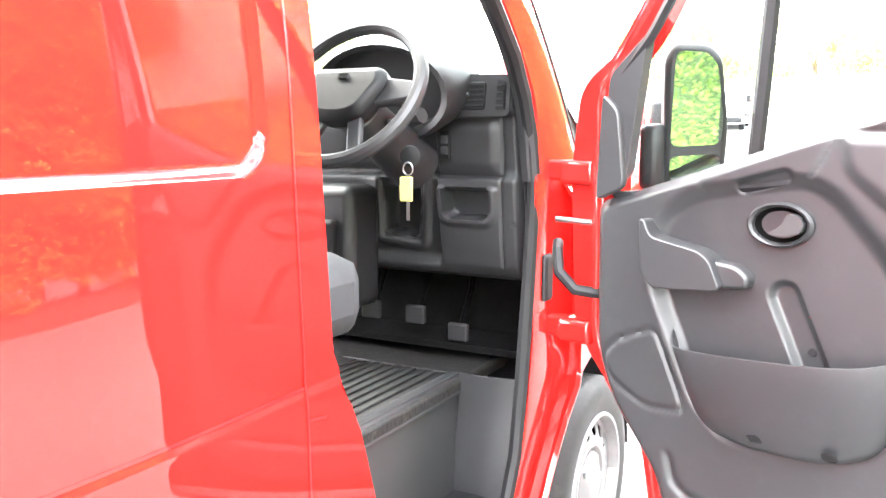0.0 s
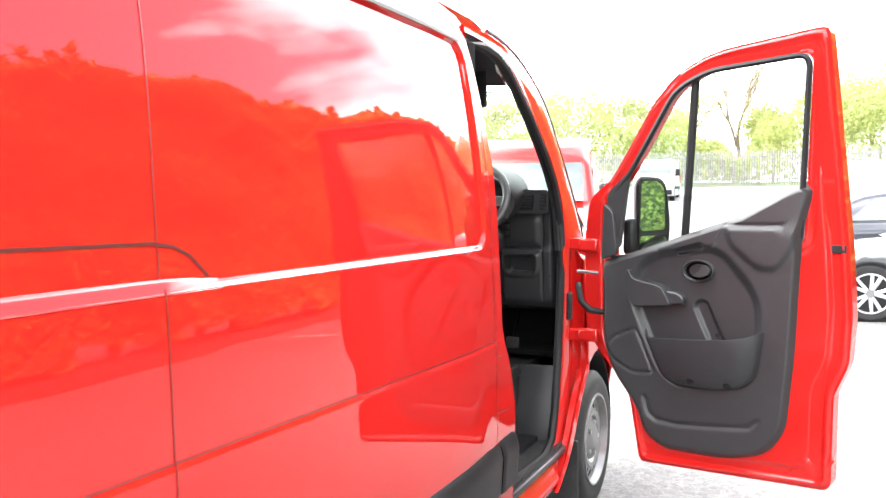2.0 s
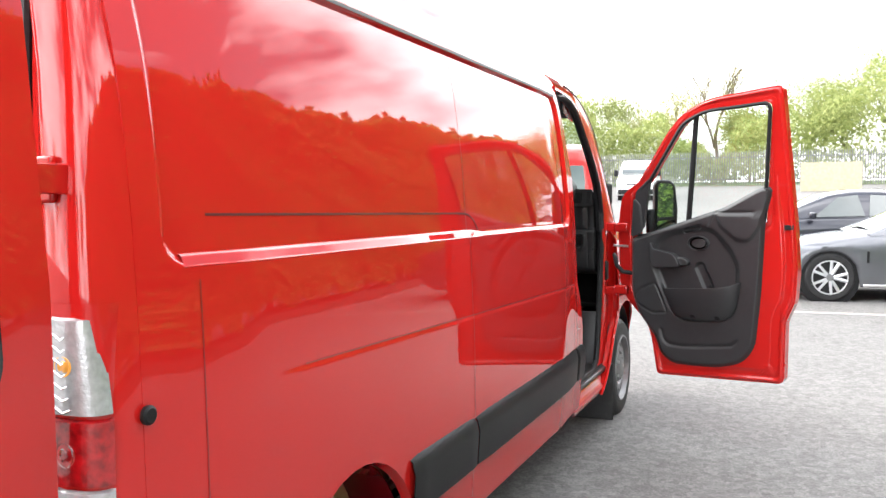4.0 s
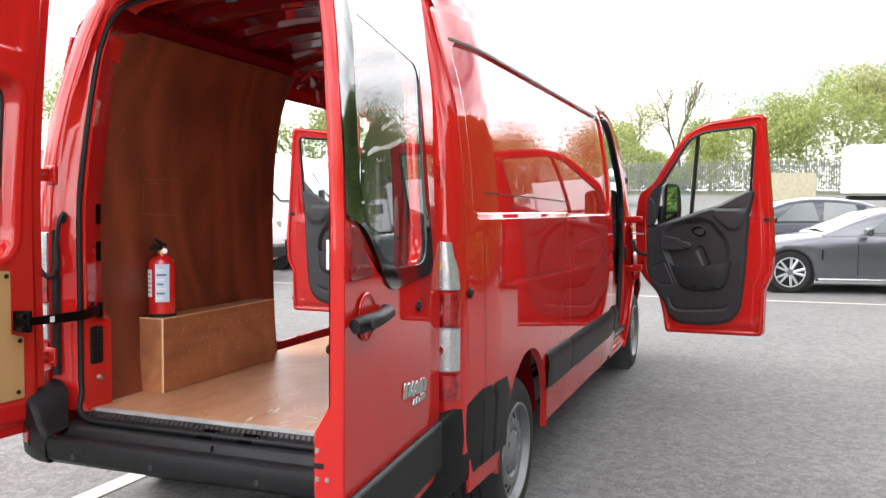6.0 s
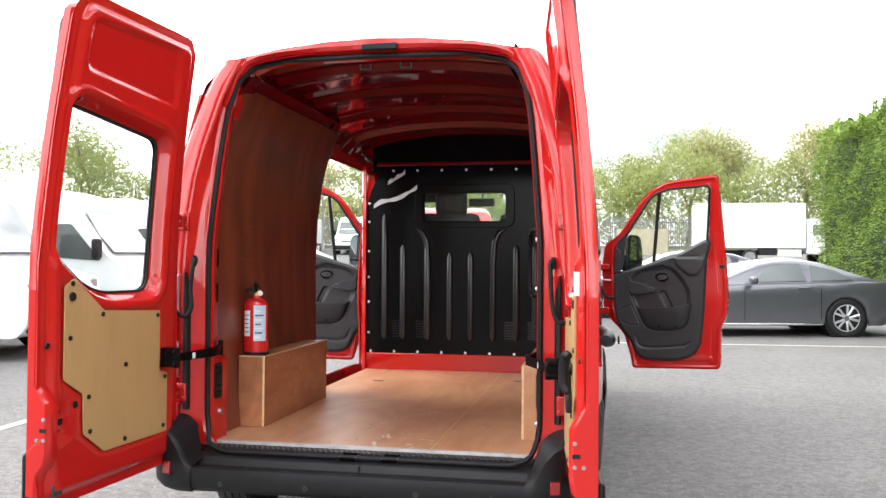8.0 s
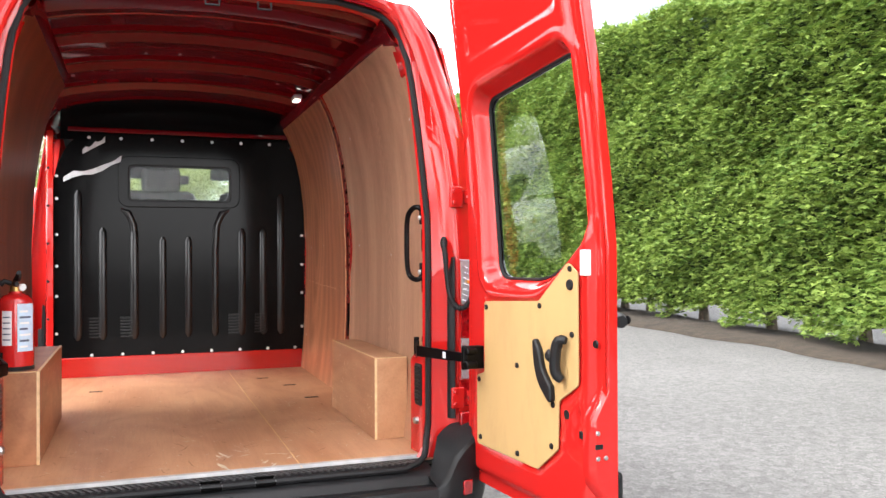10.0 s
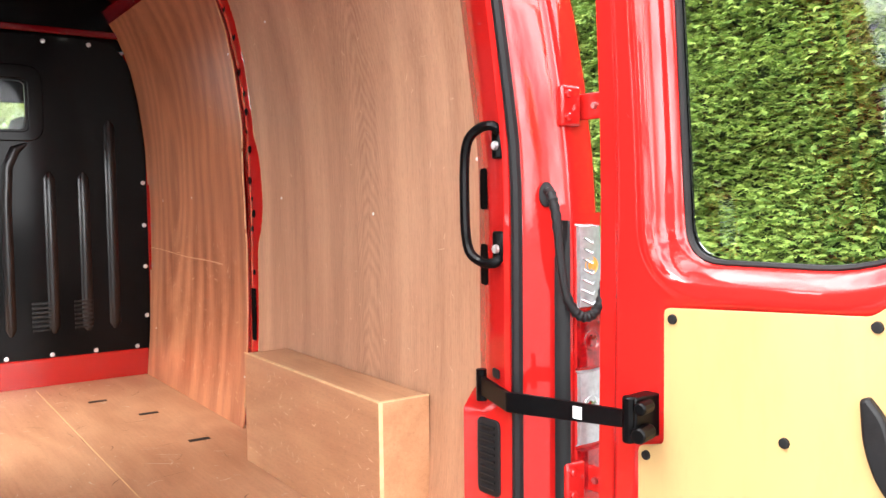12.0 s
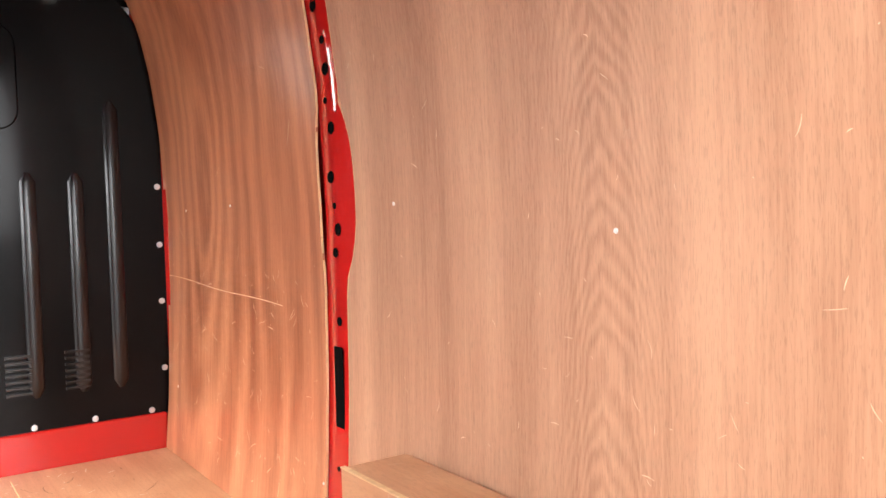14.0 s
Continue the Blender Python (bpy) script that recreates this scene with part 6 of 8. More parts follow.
    W -= 0.015 * ramp(0.0, 0.020, 0.038 - line_gap([(0.607, 1.155), (0.672, 1.01)], U, VV))
    W -= 0.013 * ramp(0.0, 0.014, 0.020 - line_gap([(0.515, 1.378), (0.60, 1.402)], U, VV))
    rows = [[M @ Vector((u, v, w)) for u, v, w in zip(a, b, c)] for a, b, c in zip(U, VV, W)]
    tp = part("trim_panel", grid([r + r[:1] for r in rows]), TRIM, door, "moulded dark grey door trim panel", angle=60)
    part("mirror_corner", plate(rpoly([(0.165, 1.35), (0.24, 1.39), (0.285, 1.71), (0.19, 1.62)], 0.02), -0.03, 0.004, M), TRIM, door, bevel=0.008)
    part("corner_speaker", plate(rpoly([(0.168, 1.33), (0.245, 1.365), (0.225, 1.54), (0.18, 1.58)], 0.022), 0.0, 0.022, M), TRIM, door, bevel=0.008)
    # release handle in its oval dish, grip, pocket and loudspeaker
    DM = M @ Matrix.Translation((0.594, 1.303, -0.009))
    hb = part("handle_bezel", lathe([(0.068, 0.0), (0.068, 0.010), (0.062, 0.016), (0.056, 0.012), (0.053, 0.002)], 32, DM @ Matrix.Diagonal((1, 0.68, 1, 1)), ends=False), DASH, tp, solid=0.002)
    part("handle_hollow", lathe([(0.054, 0.004), (0.04, -0.004), (0.0, -0.006)], 24, DM @ Matrix.Diagonal((1, 0.68, 1, 1)), ends=False), HOLE, hb)
    part("inner_handle", plate(rpoly([(0.572, 1.284), (0.610, 1.280), (0.640, 1.290), (0.647, 1.308), (0.634, 1.325), (0.612, 1.328), (0.603, 1.303)], 0.009), -0.006, 0.014, M), LEVER, hb, "grey release lever", bevel=0.007)
    grip = part("armrest", plate(rpoly([(0.302, 1.300), (0.316, 1.298), (0.330, 1.262), (0.445, 1.240), (0.470, 1.222), (0.495, 1.168), (0.485, 1.158), (0.335, 1.148), (0.308, 1.19)], [0.006, 0.008, 0.02, 0.02, 0.02, 0.014, 0.01, 0.02, 0.04], 5), -0.02, 0.052, M), TRIM, tp, "moulded grip below the handle", bevel=0.014)
    part("grip_end", plate(rpoly([(0.440, 1.222), (0.520, 1.212), (0.546, 1.19), (0.540, 1.165), (0.45, 1.160)], 0.016), -0.02, 0.026, M), TRIM, grip, bevel=0.010)
    top = curve([(0.366, 1.056, -0.010), (0.388, 1.036, 0.040), (0.425, 1.026, 0.066), (0.60, 1.034, 0.078), (0.765, 1.050, 0.074), (0.845, 1.074, 0.044), (0.868, 1.086, -0.012)], 5)
    low = curve([(0.405, 0.935, -0.010), (0.435, 0.880, 0.010), (0.485, 0.842, 0.022), (0.60, 0.828, 0.030), (0.735, 0.838, 0.028), (0.815, 0.880, 0.012), (0.850, 0.965, -0.012)], 5)
    rows = []
    for p, q in zip(top, low):
        row = []
        for k, dw in ((0.25, -0.010), (0.05, -0.009), (-0.004, -0.005), (0.0, 0.0), (0.06, 0.002), (0.3, 0.0), (0.55, -0.003), (0.78, -0.010), (0.90, -0.016), (0.97, -0.026), (1.0, -0.050)):
            r = p.lerp(q, k)
            row.append(M @ Vector((r.x, r.y, max(p.z, q.z) * (1 - 0.25 * k) + dw if p.z > 0 else r.z)))
        rows.append(row)
    part("door_pocket", grid(rows), TRIM, tp, "moulded door pocket", angle=50)
    for u in (0.585, 0.735):
        part("pocket_screw", lathe([(0.017, 0.0), (0.013, 0.002), (0.012, -0.004), (0.0, -0.004)], 12, M @ Matrix.Translation((u, 0.862, 0.052)) @ pose(0, 0, 0, 40, 0, 0)), SEAL, tp)
    part("slot_screw", lathe([(0.010, 0), (0.008, 0.003), (0, 0.003)], 10, M @ Matrix.Translation((0.664, 1.045, -0.027))), SEAL, tp)
    part("trim_screw", lathe([(0.010, 0), (0.008, 0.004), (0, 0.004)], 10, M @ Matrix.Translation((1.0, 1.62, 0.012))), DASH, tp)
    # red edge and its fittings
    part("edge_pressing", plate(rpoly([(1.01, 0.62), (1.06, 0.58), (1.075, 0.9), (1.10, 1.2), (1.085, 1.4), (1.045, 1.60), (1.025, 1.4), (1.01, 1.0)], 0.02), -0.031, -0.020, M), RED, door, bevel=0.006)
    for ridge in (((1.062, 2.17), (1.10, 1.75), (1.128, 1.42), (1.14, 1.16), (1.128, 0.98), (1.085, 0.86), (1.08, 0.53)), ((0.36, 0.495), (0.6, 0.505), (0.9, 0.52), (1.07, 0.53))):
        part("edge_ridge", tube(curve([M @ Vector((u, v, -0.033 + bend(u, v))) for u, v in ridge], 4), 0.008, 8), RED, door)
    part("latch", box(0, 0, 0, 0.05, 0.03, 0.02, M @ Matrix.Translation((1.115, 1.405, -0.026))), SEAL, door, bevel=0.003)
    part("sticker", box(0, 0, 0, 0.028, 0.055, 0.002, M @ Matrix.Translation((1.105, 1.575, -0.0285))), PALE, door)
    for k in range(5):
        part("drain_slot", box(0, 0, 0, 0.012, 0.09, 0.008, M @ Matrix.Translation((0.98 + 0.026 * k, 0.585, -0.027)) @ pose(0, 0, 0, 0, 0, -35)), RED, door, bevel=0.004)
    for v in (1.39, 0.985):
        part("hinge", box(0, 0, 0, 0.10, 0.06, 0.04, M @ Matrix.Translation((0.06, v, -0.075))), RED, door, bevel=0.012)
    part("check_link", tube([M @ Vector((0.15, 1.27, -0.04)), M @ Vector((0.03, 1.275, -0.02))], 0.007, 8), STEEL, door, "steel check link")
    part("loom_hose", tube([M @ Vector(q) for q in ((0.16, 1.10, -0.03), (0.11, 1.11, 0.01), (0.07, 1.15, 0.02), (0.05, 1.20, 0.0), (0.03, 1.215, -0.03))], 0.014, 8), SEAL, door, "black cable hose")
    # mirror on its arm, outside
    MM = M @ Matrix.Translation((0.325, 0, -0.15)) @ pose(0, 0, 0, 0, 35, 0)
    head = part("wing_mirror", plate(rpoly([(-0.065, 1.355), (0.070, 1.365), (0.078, 1.50), (0.058, 1.66), (0.030, 1.690), (-0.055, 1.695), (-0.072, 1.66)], [0.03, 0.03, 0.05, 0.04, 0.03, 0.02, 0.03], 5), -0.075, 0.010, MM), PLASTIC, door, "black wing mirror with two glasses", bevel=0.014)
    part("mirror_glass", plate(rpoly([(-0.055, 1.455), (0.060, 1.462), (0.064, 1.52), (0.046, 1.645), (0.022, 1.672), (-0.048, 1.676)], 0.022), 0.0095, 0.013, MM), MIRROR, head)
    part("lower_glass", plate(rpoly([(-0.054, 1.372), (0.058, 1.38), (0.060, 1.44), (-0.055, 1.433)], 0.018), 0.0095, 0.013, MM), MIRROR, head)
    part("mirror_arm", box(0, 0, 0, 0.06, 0.16, 0.10, M @ Matrix.Translation((0.245, 1.43, -0.13))), PLASTIC, head, bevel=0.02)
    return door


front_door(1)
front_door(-1)

# sliding door, pushed back along the side
rows = [[(-side_x(z, 2.2) - 0.075, y, z) for y in np.linspace(0.36, 1.66, 10)] for z in BODY_Z if 0.44 < z <= 2.2]
slide = part("sliding_door", grid(rows), RED, van, "open red sliding side door", solid=0.05)
part("slide_rail", box(-1.06, 1.0, 1.515, 0.02, 1.5, 0.03), STEEL, slide)


# ---- cab ----
part("cab_floor", box(0.0, 3.95, 0.80, 1.52, 1.85, 0.04), MAT, van, "dirty black rubber cab floor", bevel=0.01)
for k in range(9):
    part("mat_rib", box(0.40 + 0.034 * k, 4.10, 0.823, 0.014, 0.50, 0.008), MAT, van, bevel=0.003)
part("mat_edge", box(0.53, 4.365, 0.823, 0.36, 0.016, 0.008), MAT, van, bevel=0.003)
part("sill_trim", grid([[(x, y, z) for x, z in ((0.70, 0.822), (0.725, 0.830), (0.745, 0.826), (0.757, 0.81), (0.76, 0.78))] for y in np.linspace(3.46, 4.36, 5)]), TRIM, van, "grey plastic sill edge", solid=0.004)
part("cab_floor_rear", box(0, 3.25, 0.80, 1.7, 0.45, 0.04), MAT, van)
for sx in (1, -1):
    part("step_plate", box(sx * 0.875, 3.93, 0.475, 0.24, 0.90, 0.03), TRIM, van, "grey plastic cab step", bevel=0.01)
    part("step_mat", box(sx * 0.875, 3.93, 0.493, 0.20, 0.80, 0.006), MAT, van)
    rows = [[(sx * (0.765 - 0.02 * smooth(0.5, 0.8, z)), y, z) for y in np.linspace(3.46, 4.36, 8)] for z in np.linspace(0.48, 0.83, 6)]
    part("step_riser", grid(rows), TRIM, van, solid=0.01)
    rows = [[(sx * x, 4.345 + 0.02 * smooth(0.84, 0.96, x) - 0.05 * smooth(0.80, 0.48, z), z) for x in np.linspace(0.755, 0.932, 7)] for z in np.linspace(0.47, 0.835, 7)]
    part("kick_panel", grid(rows), TRIM, van, "moulded grey kick panel", solid=0.01)
    part("step_rear", box(sx * 0.87, 3.46, 0.66, 0.22, 0.02, 0.38), TRIM, van)
    # sill, hinge pillar, screen pillar, wing
    part("door_sill", grid([[(sx * x, y, z) for x, z in ((0.948, 0.49), (0.957, 0.488), (0.961, 0.472), (0.970, 0.455), (0.984, 0.442), (0.990, 0.427), (1.002, 0.411), (1.010, 0.400), (1.013, 0.384), (1.006, 0.362), (0.98, 0.35))] for y in np.linspace(3.40, 4.12, 6)]), RED, van)
    rows = []
    for z in [0.352, 0.375, 0.40, 0.43, 0.46, 0.50, 0.55, 0.60, 0.66, 0.72, 0.78, 0.84, 0.90, 0.95, 1.1, 1.25, 1.38]:
        # the face sweeps back into the sill; its outer flange is the rear lip of the wheel arch
        inner = lerp(z, [0.35, 0.40, 0.43, 0.47, 0.55, 0.65, 0.75, 0.95], [3.98, 4.04, 4.09, 4.17, 4.27, 4.33, 4.37, 4.405])
        ridge = lerp(z, [0.35, 0.40, 0.43, 0.47, 0.523, 0.633, 0.754, 0.878, 0.97], [4.03, 4.10, 4.16, 4.245, 4.33, 4.419, 4.484, 4.505, 4.46])
        groove = lerp(z, [0.35, 0.39, 0.42, 0.488, 0.576, 0.67, 0.76, 0.86, 0.97], [4.07, 4.15, 4.23, 4.345, 4.425, 4.50, 4.575, 4.60, 4.60])
        outer = lerp(z, [0.35, 0.39, 0.42, 0.475, 0.532, 0.60, 0.69, 0.763, 0.81, 0.9, 1.0], [4.06, 4.14, 4.19, 4.262, 4.318, 4.368, 4.448, 4.535, 4.60, 4.62, 4.64])
        o = 0.985 + 0.040 * smooth(0.95, 0.80, z)
        g = max(groove, inner + 0.03)
        low = 1 - smooth(0.40, 0.50, z)
        k = 0.030 * low
        rows.append([(sx * x, y, z) for x, y in ((0.930, inner + 0.012), (0.942 + k, inner), (0.950 + k, inner + 0.012), (0.953 + k, ridge - 0.018), (0.957 + k, ridge), (0.950 + k, ridge + 0.020), (0.953 + k, g - 0.03), (0.962 + k, g), (0.972 + k, g + 0.012 - 0.5 * (g - outer) * smooth(0.9, 0.7, z)), (o - 0.012, outer - 0.012), (o, outer - 0.004), (o, outer + 0.004), (o - 0.03, outer + 0.012), (0.97, outer + 0.14 * smooth(0.85, 0.95, z) + 0.02))])
    part("hinge_pillar", grid(rows), RED, van)
    part("pillar_plate", box(sx * 0.958, 4.46, 1.10, 0.02, 0.055, 0.13), SEAL, van, bevel=0.01)
    part("hinge_leaf", box(sx * 0.985, 4.50, 1.39, 0.07, 0.06, 0.055), RED, van, bevel=0.008)
    part("hinge_leaf", box(sx * 0.985, 4.50, 0.965, 0.07, 0.06, 0.055), RED, van, bevel=0.008)
    line_in = curve([(0.935, 4.42, 1.36), (0.932, 4.375, 1.55), (0.93, 4.29, 1.68), (0.925, 4.17, 1.80), (0.92, 3.98, 1.95), (0.915, 3.74, 2.10), (0.905, 3.50, 2.15), (0.90, 3.22, 2.155)], 4)
    line_out = curve([(0.975, 4.66, 1.38), (0.95, 4.55, 1.60), (0.935, 4.36, 1.83), (0.925, 4.15, 2.02), (0.915, 3.90, 2.14), (0.905, 3.68, 2.195), (0.90, 3.45, 2.205), (0.895, 3.22, 2.21)], 4)
    rows = []
    for a, b in zip(line_in, line_out):
        row = []
        for t, o, i in ((-0.02, -0.03, 0), (0.0, -0.005, 0), (0.12, 0.012, 0), (0.4, 0.010, 0), (0.75, 0.014, 0), (1.0, 0.0, 0), (1.08, -0.05, 0)):
            q = a.lerp(b, t)
            row.append((sx * (q.x + o), q.y, q.z))
        rows.append(row)
    part("screen_pillar", grid(rows), RED, van, solid=0.008)
    part("pillar_trim", grid([[(sx * (a.x - d), a.y + e, a.z) for d, e in ((-0.012, -0.010), (0.012, -0.016), (0.035, -0.004), (0.048, 0.06), (0.05, 0.16))] for a in line_in]), TRIM, van)
    part("screen_seal", tube([(sx * (b.x - 0.01), b.y + 0.01, b.z + 0.005) for b in line_out[:-6]], 0.012, 6), SEAL, van)
    seal = [(0.91, 3.38, 2.13), (0.91, 3.40, 1.5), (0.93, 3.42, 1.1), (0.94, 3.45, 0.7), (0.95, 3.47, 0.54), (0.955, 3.60, 0.505), (0.955, 4.08, 0.49), (0.94, 4.22, 0.52), (0.932, 4.30, 0.64), (0.93, 4.34, 0.82), (0.93, 4.375, 1.05), (0.93, 4.41, 1.35), (0.93, 4.385, 1.48), (0.93, 4.34, 1.58), (0.93, 4.27, 1.68), (0.925, 4.15, 1.80), (0.92, 3.96, 1.95), (0.915, 3.73, 2.09), (0.91, 3.62, 2.13), (0.91, 3.50, 2.14)]
    part("door_seal", tube([(sx * x, y + 0.016 * smooth(4.0, 4.2, y), z) for x, y, z in seal], 0.019, 8, closed=True), SEAL, van, "black rubber door seal")
    rows = []
    for y in np.linspace(4.575, 5.60, 26):
        d = abs(y - FRONT_AXLE)
        low = 0.42 if d > 0.50 else 0.38 + 0.48 * math.sqrt(1 - (d / 0.50) ** 2)
        f = smooth(4.9, 5.6, y)
        rows.append([(sx * (x - 0.22 * f * f), y, z) for x, z in ((1.02, low), (1.02, max(low + 0.03, 0.75)), (1.02, max(low + 0.05, 1.0)), (1.0, 1.30 - 0.12 * f), (0.93, 1.40 - 0.17 * f), (0.80, 1.46 - 0.2 * f))])
    part("front_wing", grid(rows), RED, van, solid=0.01)
    rows = [[(sx * x, FRONT_AXLE + 0.42 * math.cos(a), 0.38 + 0.455 * math.sin(a)) for x in (0.70, 0.86, 0.975)] for a in np.linspace(0, math.pi, 13)]
    part("wheel_housing", grid(rows), PLASTIC, van, solid=0.004)
    part("b_pillar", grid([[(sx * (side_x(min(z, 2.1), 3.42) + a), lerp(z, [0.4, 0.85, 1.0, 1.14, 1.36, 1.7, 2.05, 2.2], FRONT_EDGE) + y, z) for a, y in ((-0.002, 0.0), (-0.012, 0.004), (-0.05, 0.0), (-0.10, -0.04), (-0.13, -0.10), (-0.12, -0.22))] for z in np.linspace(0.44, 2.18, 24)]), RED_SATIN, van)
part("bonnet", grid([[(x, y, z - 0.03 * abs(x)) for x in np.linspace(-0.8, 0.8, 7)] for y, z in ((4.80, 1.47), (5.0, 1.42), (5.25, 1.32), (5.42, 1.2), (5.50, 1.0), (5.52, 0.6), (5.46, 0.35))]), RED, van)
screen = [[(x, y - 0.10 * abs(x) ** 2, z) for x in np.linspace(-0.86, 0.86, 9)] for y, z in ((4.88, 1.44), (4.66, 1.64), (4.46, 1.82), (4.26, 2.0), (4.10, 2.14))]
part("windscreen", grid(screen), TINT, van).visible_shadow = False
part("roof_trim", grid([[(x, y, z - 0.05 * abs(x)) for x in np.linspace(-0.82, 0.82, 7)] for y, z in ((3.05, 2.28), (3.5, 2.26), (3.8, 2.20), (4.08, 2.12))]), FABRIC, van)
part("sun_visor", box(0.50, 3.92, 2.05, 0.52, 0.02, 0.15, None), TRIM, van, "grey sun visor", bevel=0.008)
part("sun_visor", box(-0.42, 3.92, 2.05, 0.52, 0.02, 0.15, None), TRIM, van, bevel=0.008)
mir = part("cab_mirror", box(-0.04, 4.02, 1.98, 0.24, 0.03, 0.075), PLASTIC, van, "interior mirror", bevel=0.012)
part("mirror_stem", tube([(-0.04, 4.03, 2.0), (-0.04, 4.15, 2.10)], 0.012, 6), PLASTIC, mir)

# dashboard
prof = [(4.72, 1.06), (4.56, 1.065), (4.47, 1.085), (4.445, 1.12), (4.435, 1.18), (4.428, 1.26), (4.415, 1.36), (4.435, 1.375), (4.42, 1.40), (4.405, 1.50), (4.415, 1.53), (4.39, 1.545), (4.385, 1.60), (4.405, 1.625), (4.48, 1.635), (4.66, 1.60), (4.90, 1.46)]
px_, pz_ = [], []
for (y0, z0), (y1, z1) in zip(prof, prof[1:]):
    k = max(2, int(math.hypot(y1 - y0, z1 - z0) / 0.006))
    px_ += list(np.linspace(y0, y1, k, endpoint=False))
    pz_ += list(np.linspace(z0, z1, k, endpoint=False))
px_, pz_ = np.array(px_ + [prof[-1][0]]), np.array(pz_ + [prof[-1][1]])
smear = np.hanning(7) / np.hanning(7).sum()
px_[3:-3], pz_[3:-3] = np.convolve(px_, smear, "valid"), np.convolve(pz_, smear, "valid")
dx_ = np.array(sorted({*np.arange(-0.90, 0.40, 0.06), *np.arange(0.40, 0.912, 0.005)}))
X, Z = np.meshgrid(dx_, pz_, indexing="ij")
Y = np.repeat(px_[None, :], len(dx_), 0).copy()
ramp = lambda a, b, q: np.clip((q - a) / (b - a), 0, 1) ** 2 * (3 - 2 * np.clip((q - a) / (b - a), 0, 1))
face = ramp(4.60, 4.50, Y)
tray = rpoly([(0.655, 1.262), (0.675, 1.250), (0.785, 1.250), (0.803, 1.265), (0.803, 1.338), (0.655, 1.338)], 0.012)
rim = rpoly([(0.628, 1.262), (0.660, 1.226), (0.800, 1.226), (0.828, 1.262), (0.828, 1.345), (0.628, 1.345)], 0.02)
D = -0.060 * ramp(0.872, 0.912, X) - 0.050 * ramp(0.645, 0.625, X) * ramp(1.10, 1.14, Z) * ramp(1.60, 1.52, Z)
D += 0.012 * ramp(0.0, 0.012, depth_in(rim, X, Z)) - 0.060 * ramp(0.0, 0.010, depth_in(tray, X, Z))
D -= 0.006 * np.exp(-(line_gap([(0.836, 1.12), (0.836, 1.36), (0.842, 1.53)], X, Z) / 0.004) ** 2)
D -= 0.008 * np.exp(-(line_gap([(0.60, 1.372), (0.836, 1.372)], X, Z) / 0.004) ** 2)
D -= 0.012 * ramp(0.80, 0.845, X) * ramp(1.37, 1.40, Z) * ramp(1.53, 1.50, Z)
D -= 0.055 * ramp(0.0, 0.015, depth_in(rpoly([(0.425, 1.19), (0.545, 1.18), (0.560, 1.34), (0.430, 1.345)], 0.02), X, Z))
D += 0.012 * ramp(0.0, 0.010, 0.016 - np.abs(depth_in(rpoly([(0.405, 1.17), (0.565, 1.155), (0.585, 1.36), (0.41, 1.365)], 0.02), X, Z)))
Y -= D * face
dash = part("dashboard", grid([[(float(x), float(y), float(z)) for x, y, z in zip(a, b, c)] for a, b, c in zip(X, Y, Z)]), DASH, van, "dark grey plastic dashboard", angle=50)
part("dash_end", plate([(y + 0.02, z) for y, z in prof], -0.004, 0.0, plane_matrix((0.9, 0, 0), (0.9, 1, 0))), DASH, dash)
part("end_screw", lathe([(0.010, 0), (0.009, 0.004), (0, 0.002)], 10, Matrix.Translation((0.872, 4.425, 1.24)) @ pose(0, 0, 0, 90, 0, 15)), SEAL, dash)
vent = part("air_vent", plate(rpoly([(0.640, 1.55), (0.805, 1.548), (0.810, 1.622), (0.665, 1.625)], 0.012), 0, 0.012, plane_matrix((0, 4.387, 0), (1, 4.387, 0))), SEAL, dash, "slatted air vent", bevel=0.003)
for k in range(5):
    part("slat", box(0.732, 4.372, 1.562 + 0.0135 * k, 0.14, 0.010, 0.004), DASH, vent)
part("vent_knob", box(0.755, 4.366, 1.59, 0.022, 0.014, 0.014), TRIM, vent, bevel=0.004)
v2 = part("side_vent", plate(rpoly([(0.837, 1.548), (0.863, 1.548), (0.867, 1.62), (0.845, 1.625)], 0.006), 0, 0.010, plane_matrix((0, 4.387, 0), (1, 4.387, 0))), SEAL, dash)
for k in range(4):
    part("slat", box(0.852, 4.374, 1.56 + 0.017 * k, 0.022, 0.008, 0.004), DASH, v2)
part("vent_bezel", plate(rpoly([(0.620, 1.53), (0.875, 1.53), (0.880, 1.64), (0.655, 1.645)], 0.02), 0, 0.008, plane_matrix((0, 4.389, 0), (1, 4.389, 0)), (rpoly([(0.640, 1.55), (0.805, 1.548), (0.810, 1.622), (0.665, 1.625)], 0.012), rpoly([(0.837, 1.548), (0.863, 1.548), (0.867, 1.62), (0.845, 1.625)], 0.006))), DASH, dash, bevel=0.004)
part("switch_panel", box(0.672, 4.408, 1.455, 0.030, 0.012, 0.075), SEAL, dash, bevel=0.003)
for z in (1.44, 1.47):
    part("switch", box(0.672, 4.401, z, 0.020, 0.010, 0.022), TRIM, dash, bevel=0.003)
part("instrument_binnacle", lathe([(0.0, 0.04), (0.15, 0.04), (0.165, 0.0), (0.185, -0.01), (0.195, 0.02), (0.19, 0.18)], 28, Matrix.Translation((0.55, 4.27, 1.59)) @ pose(0, 0, 0, -75, 0, 0) @ Matrix.Diagonal((1.12, 0.72, 1, 1))), DASH, dash, "hooded instrument binnacle")
part("column_shroud", merge(tube([(0.60, 4.36, 1.40), (0.60, 4.22, 1.47), (0.60, 4.10, 1.54)], [0.075, 0.065, 0.05], 12)), DASH, dash)
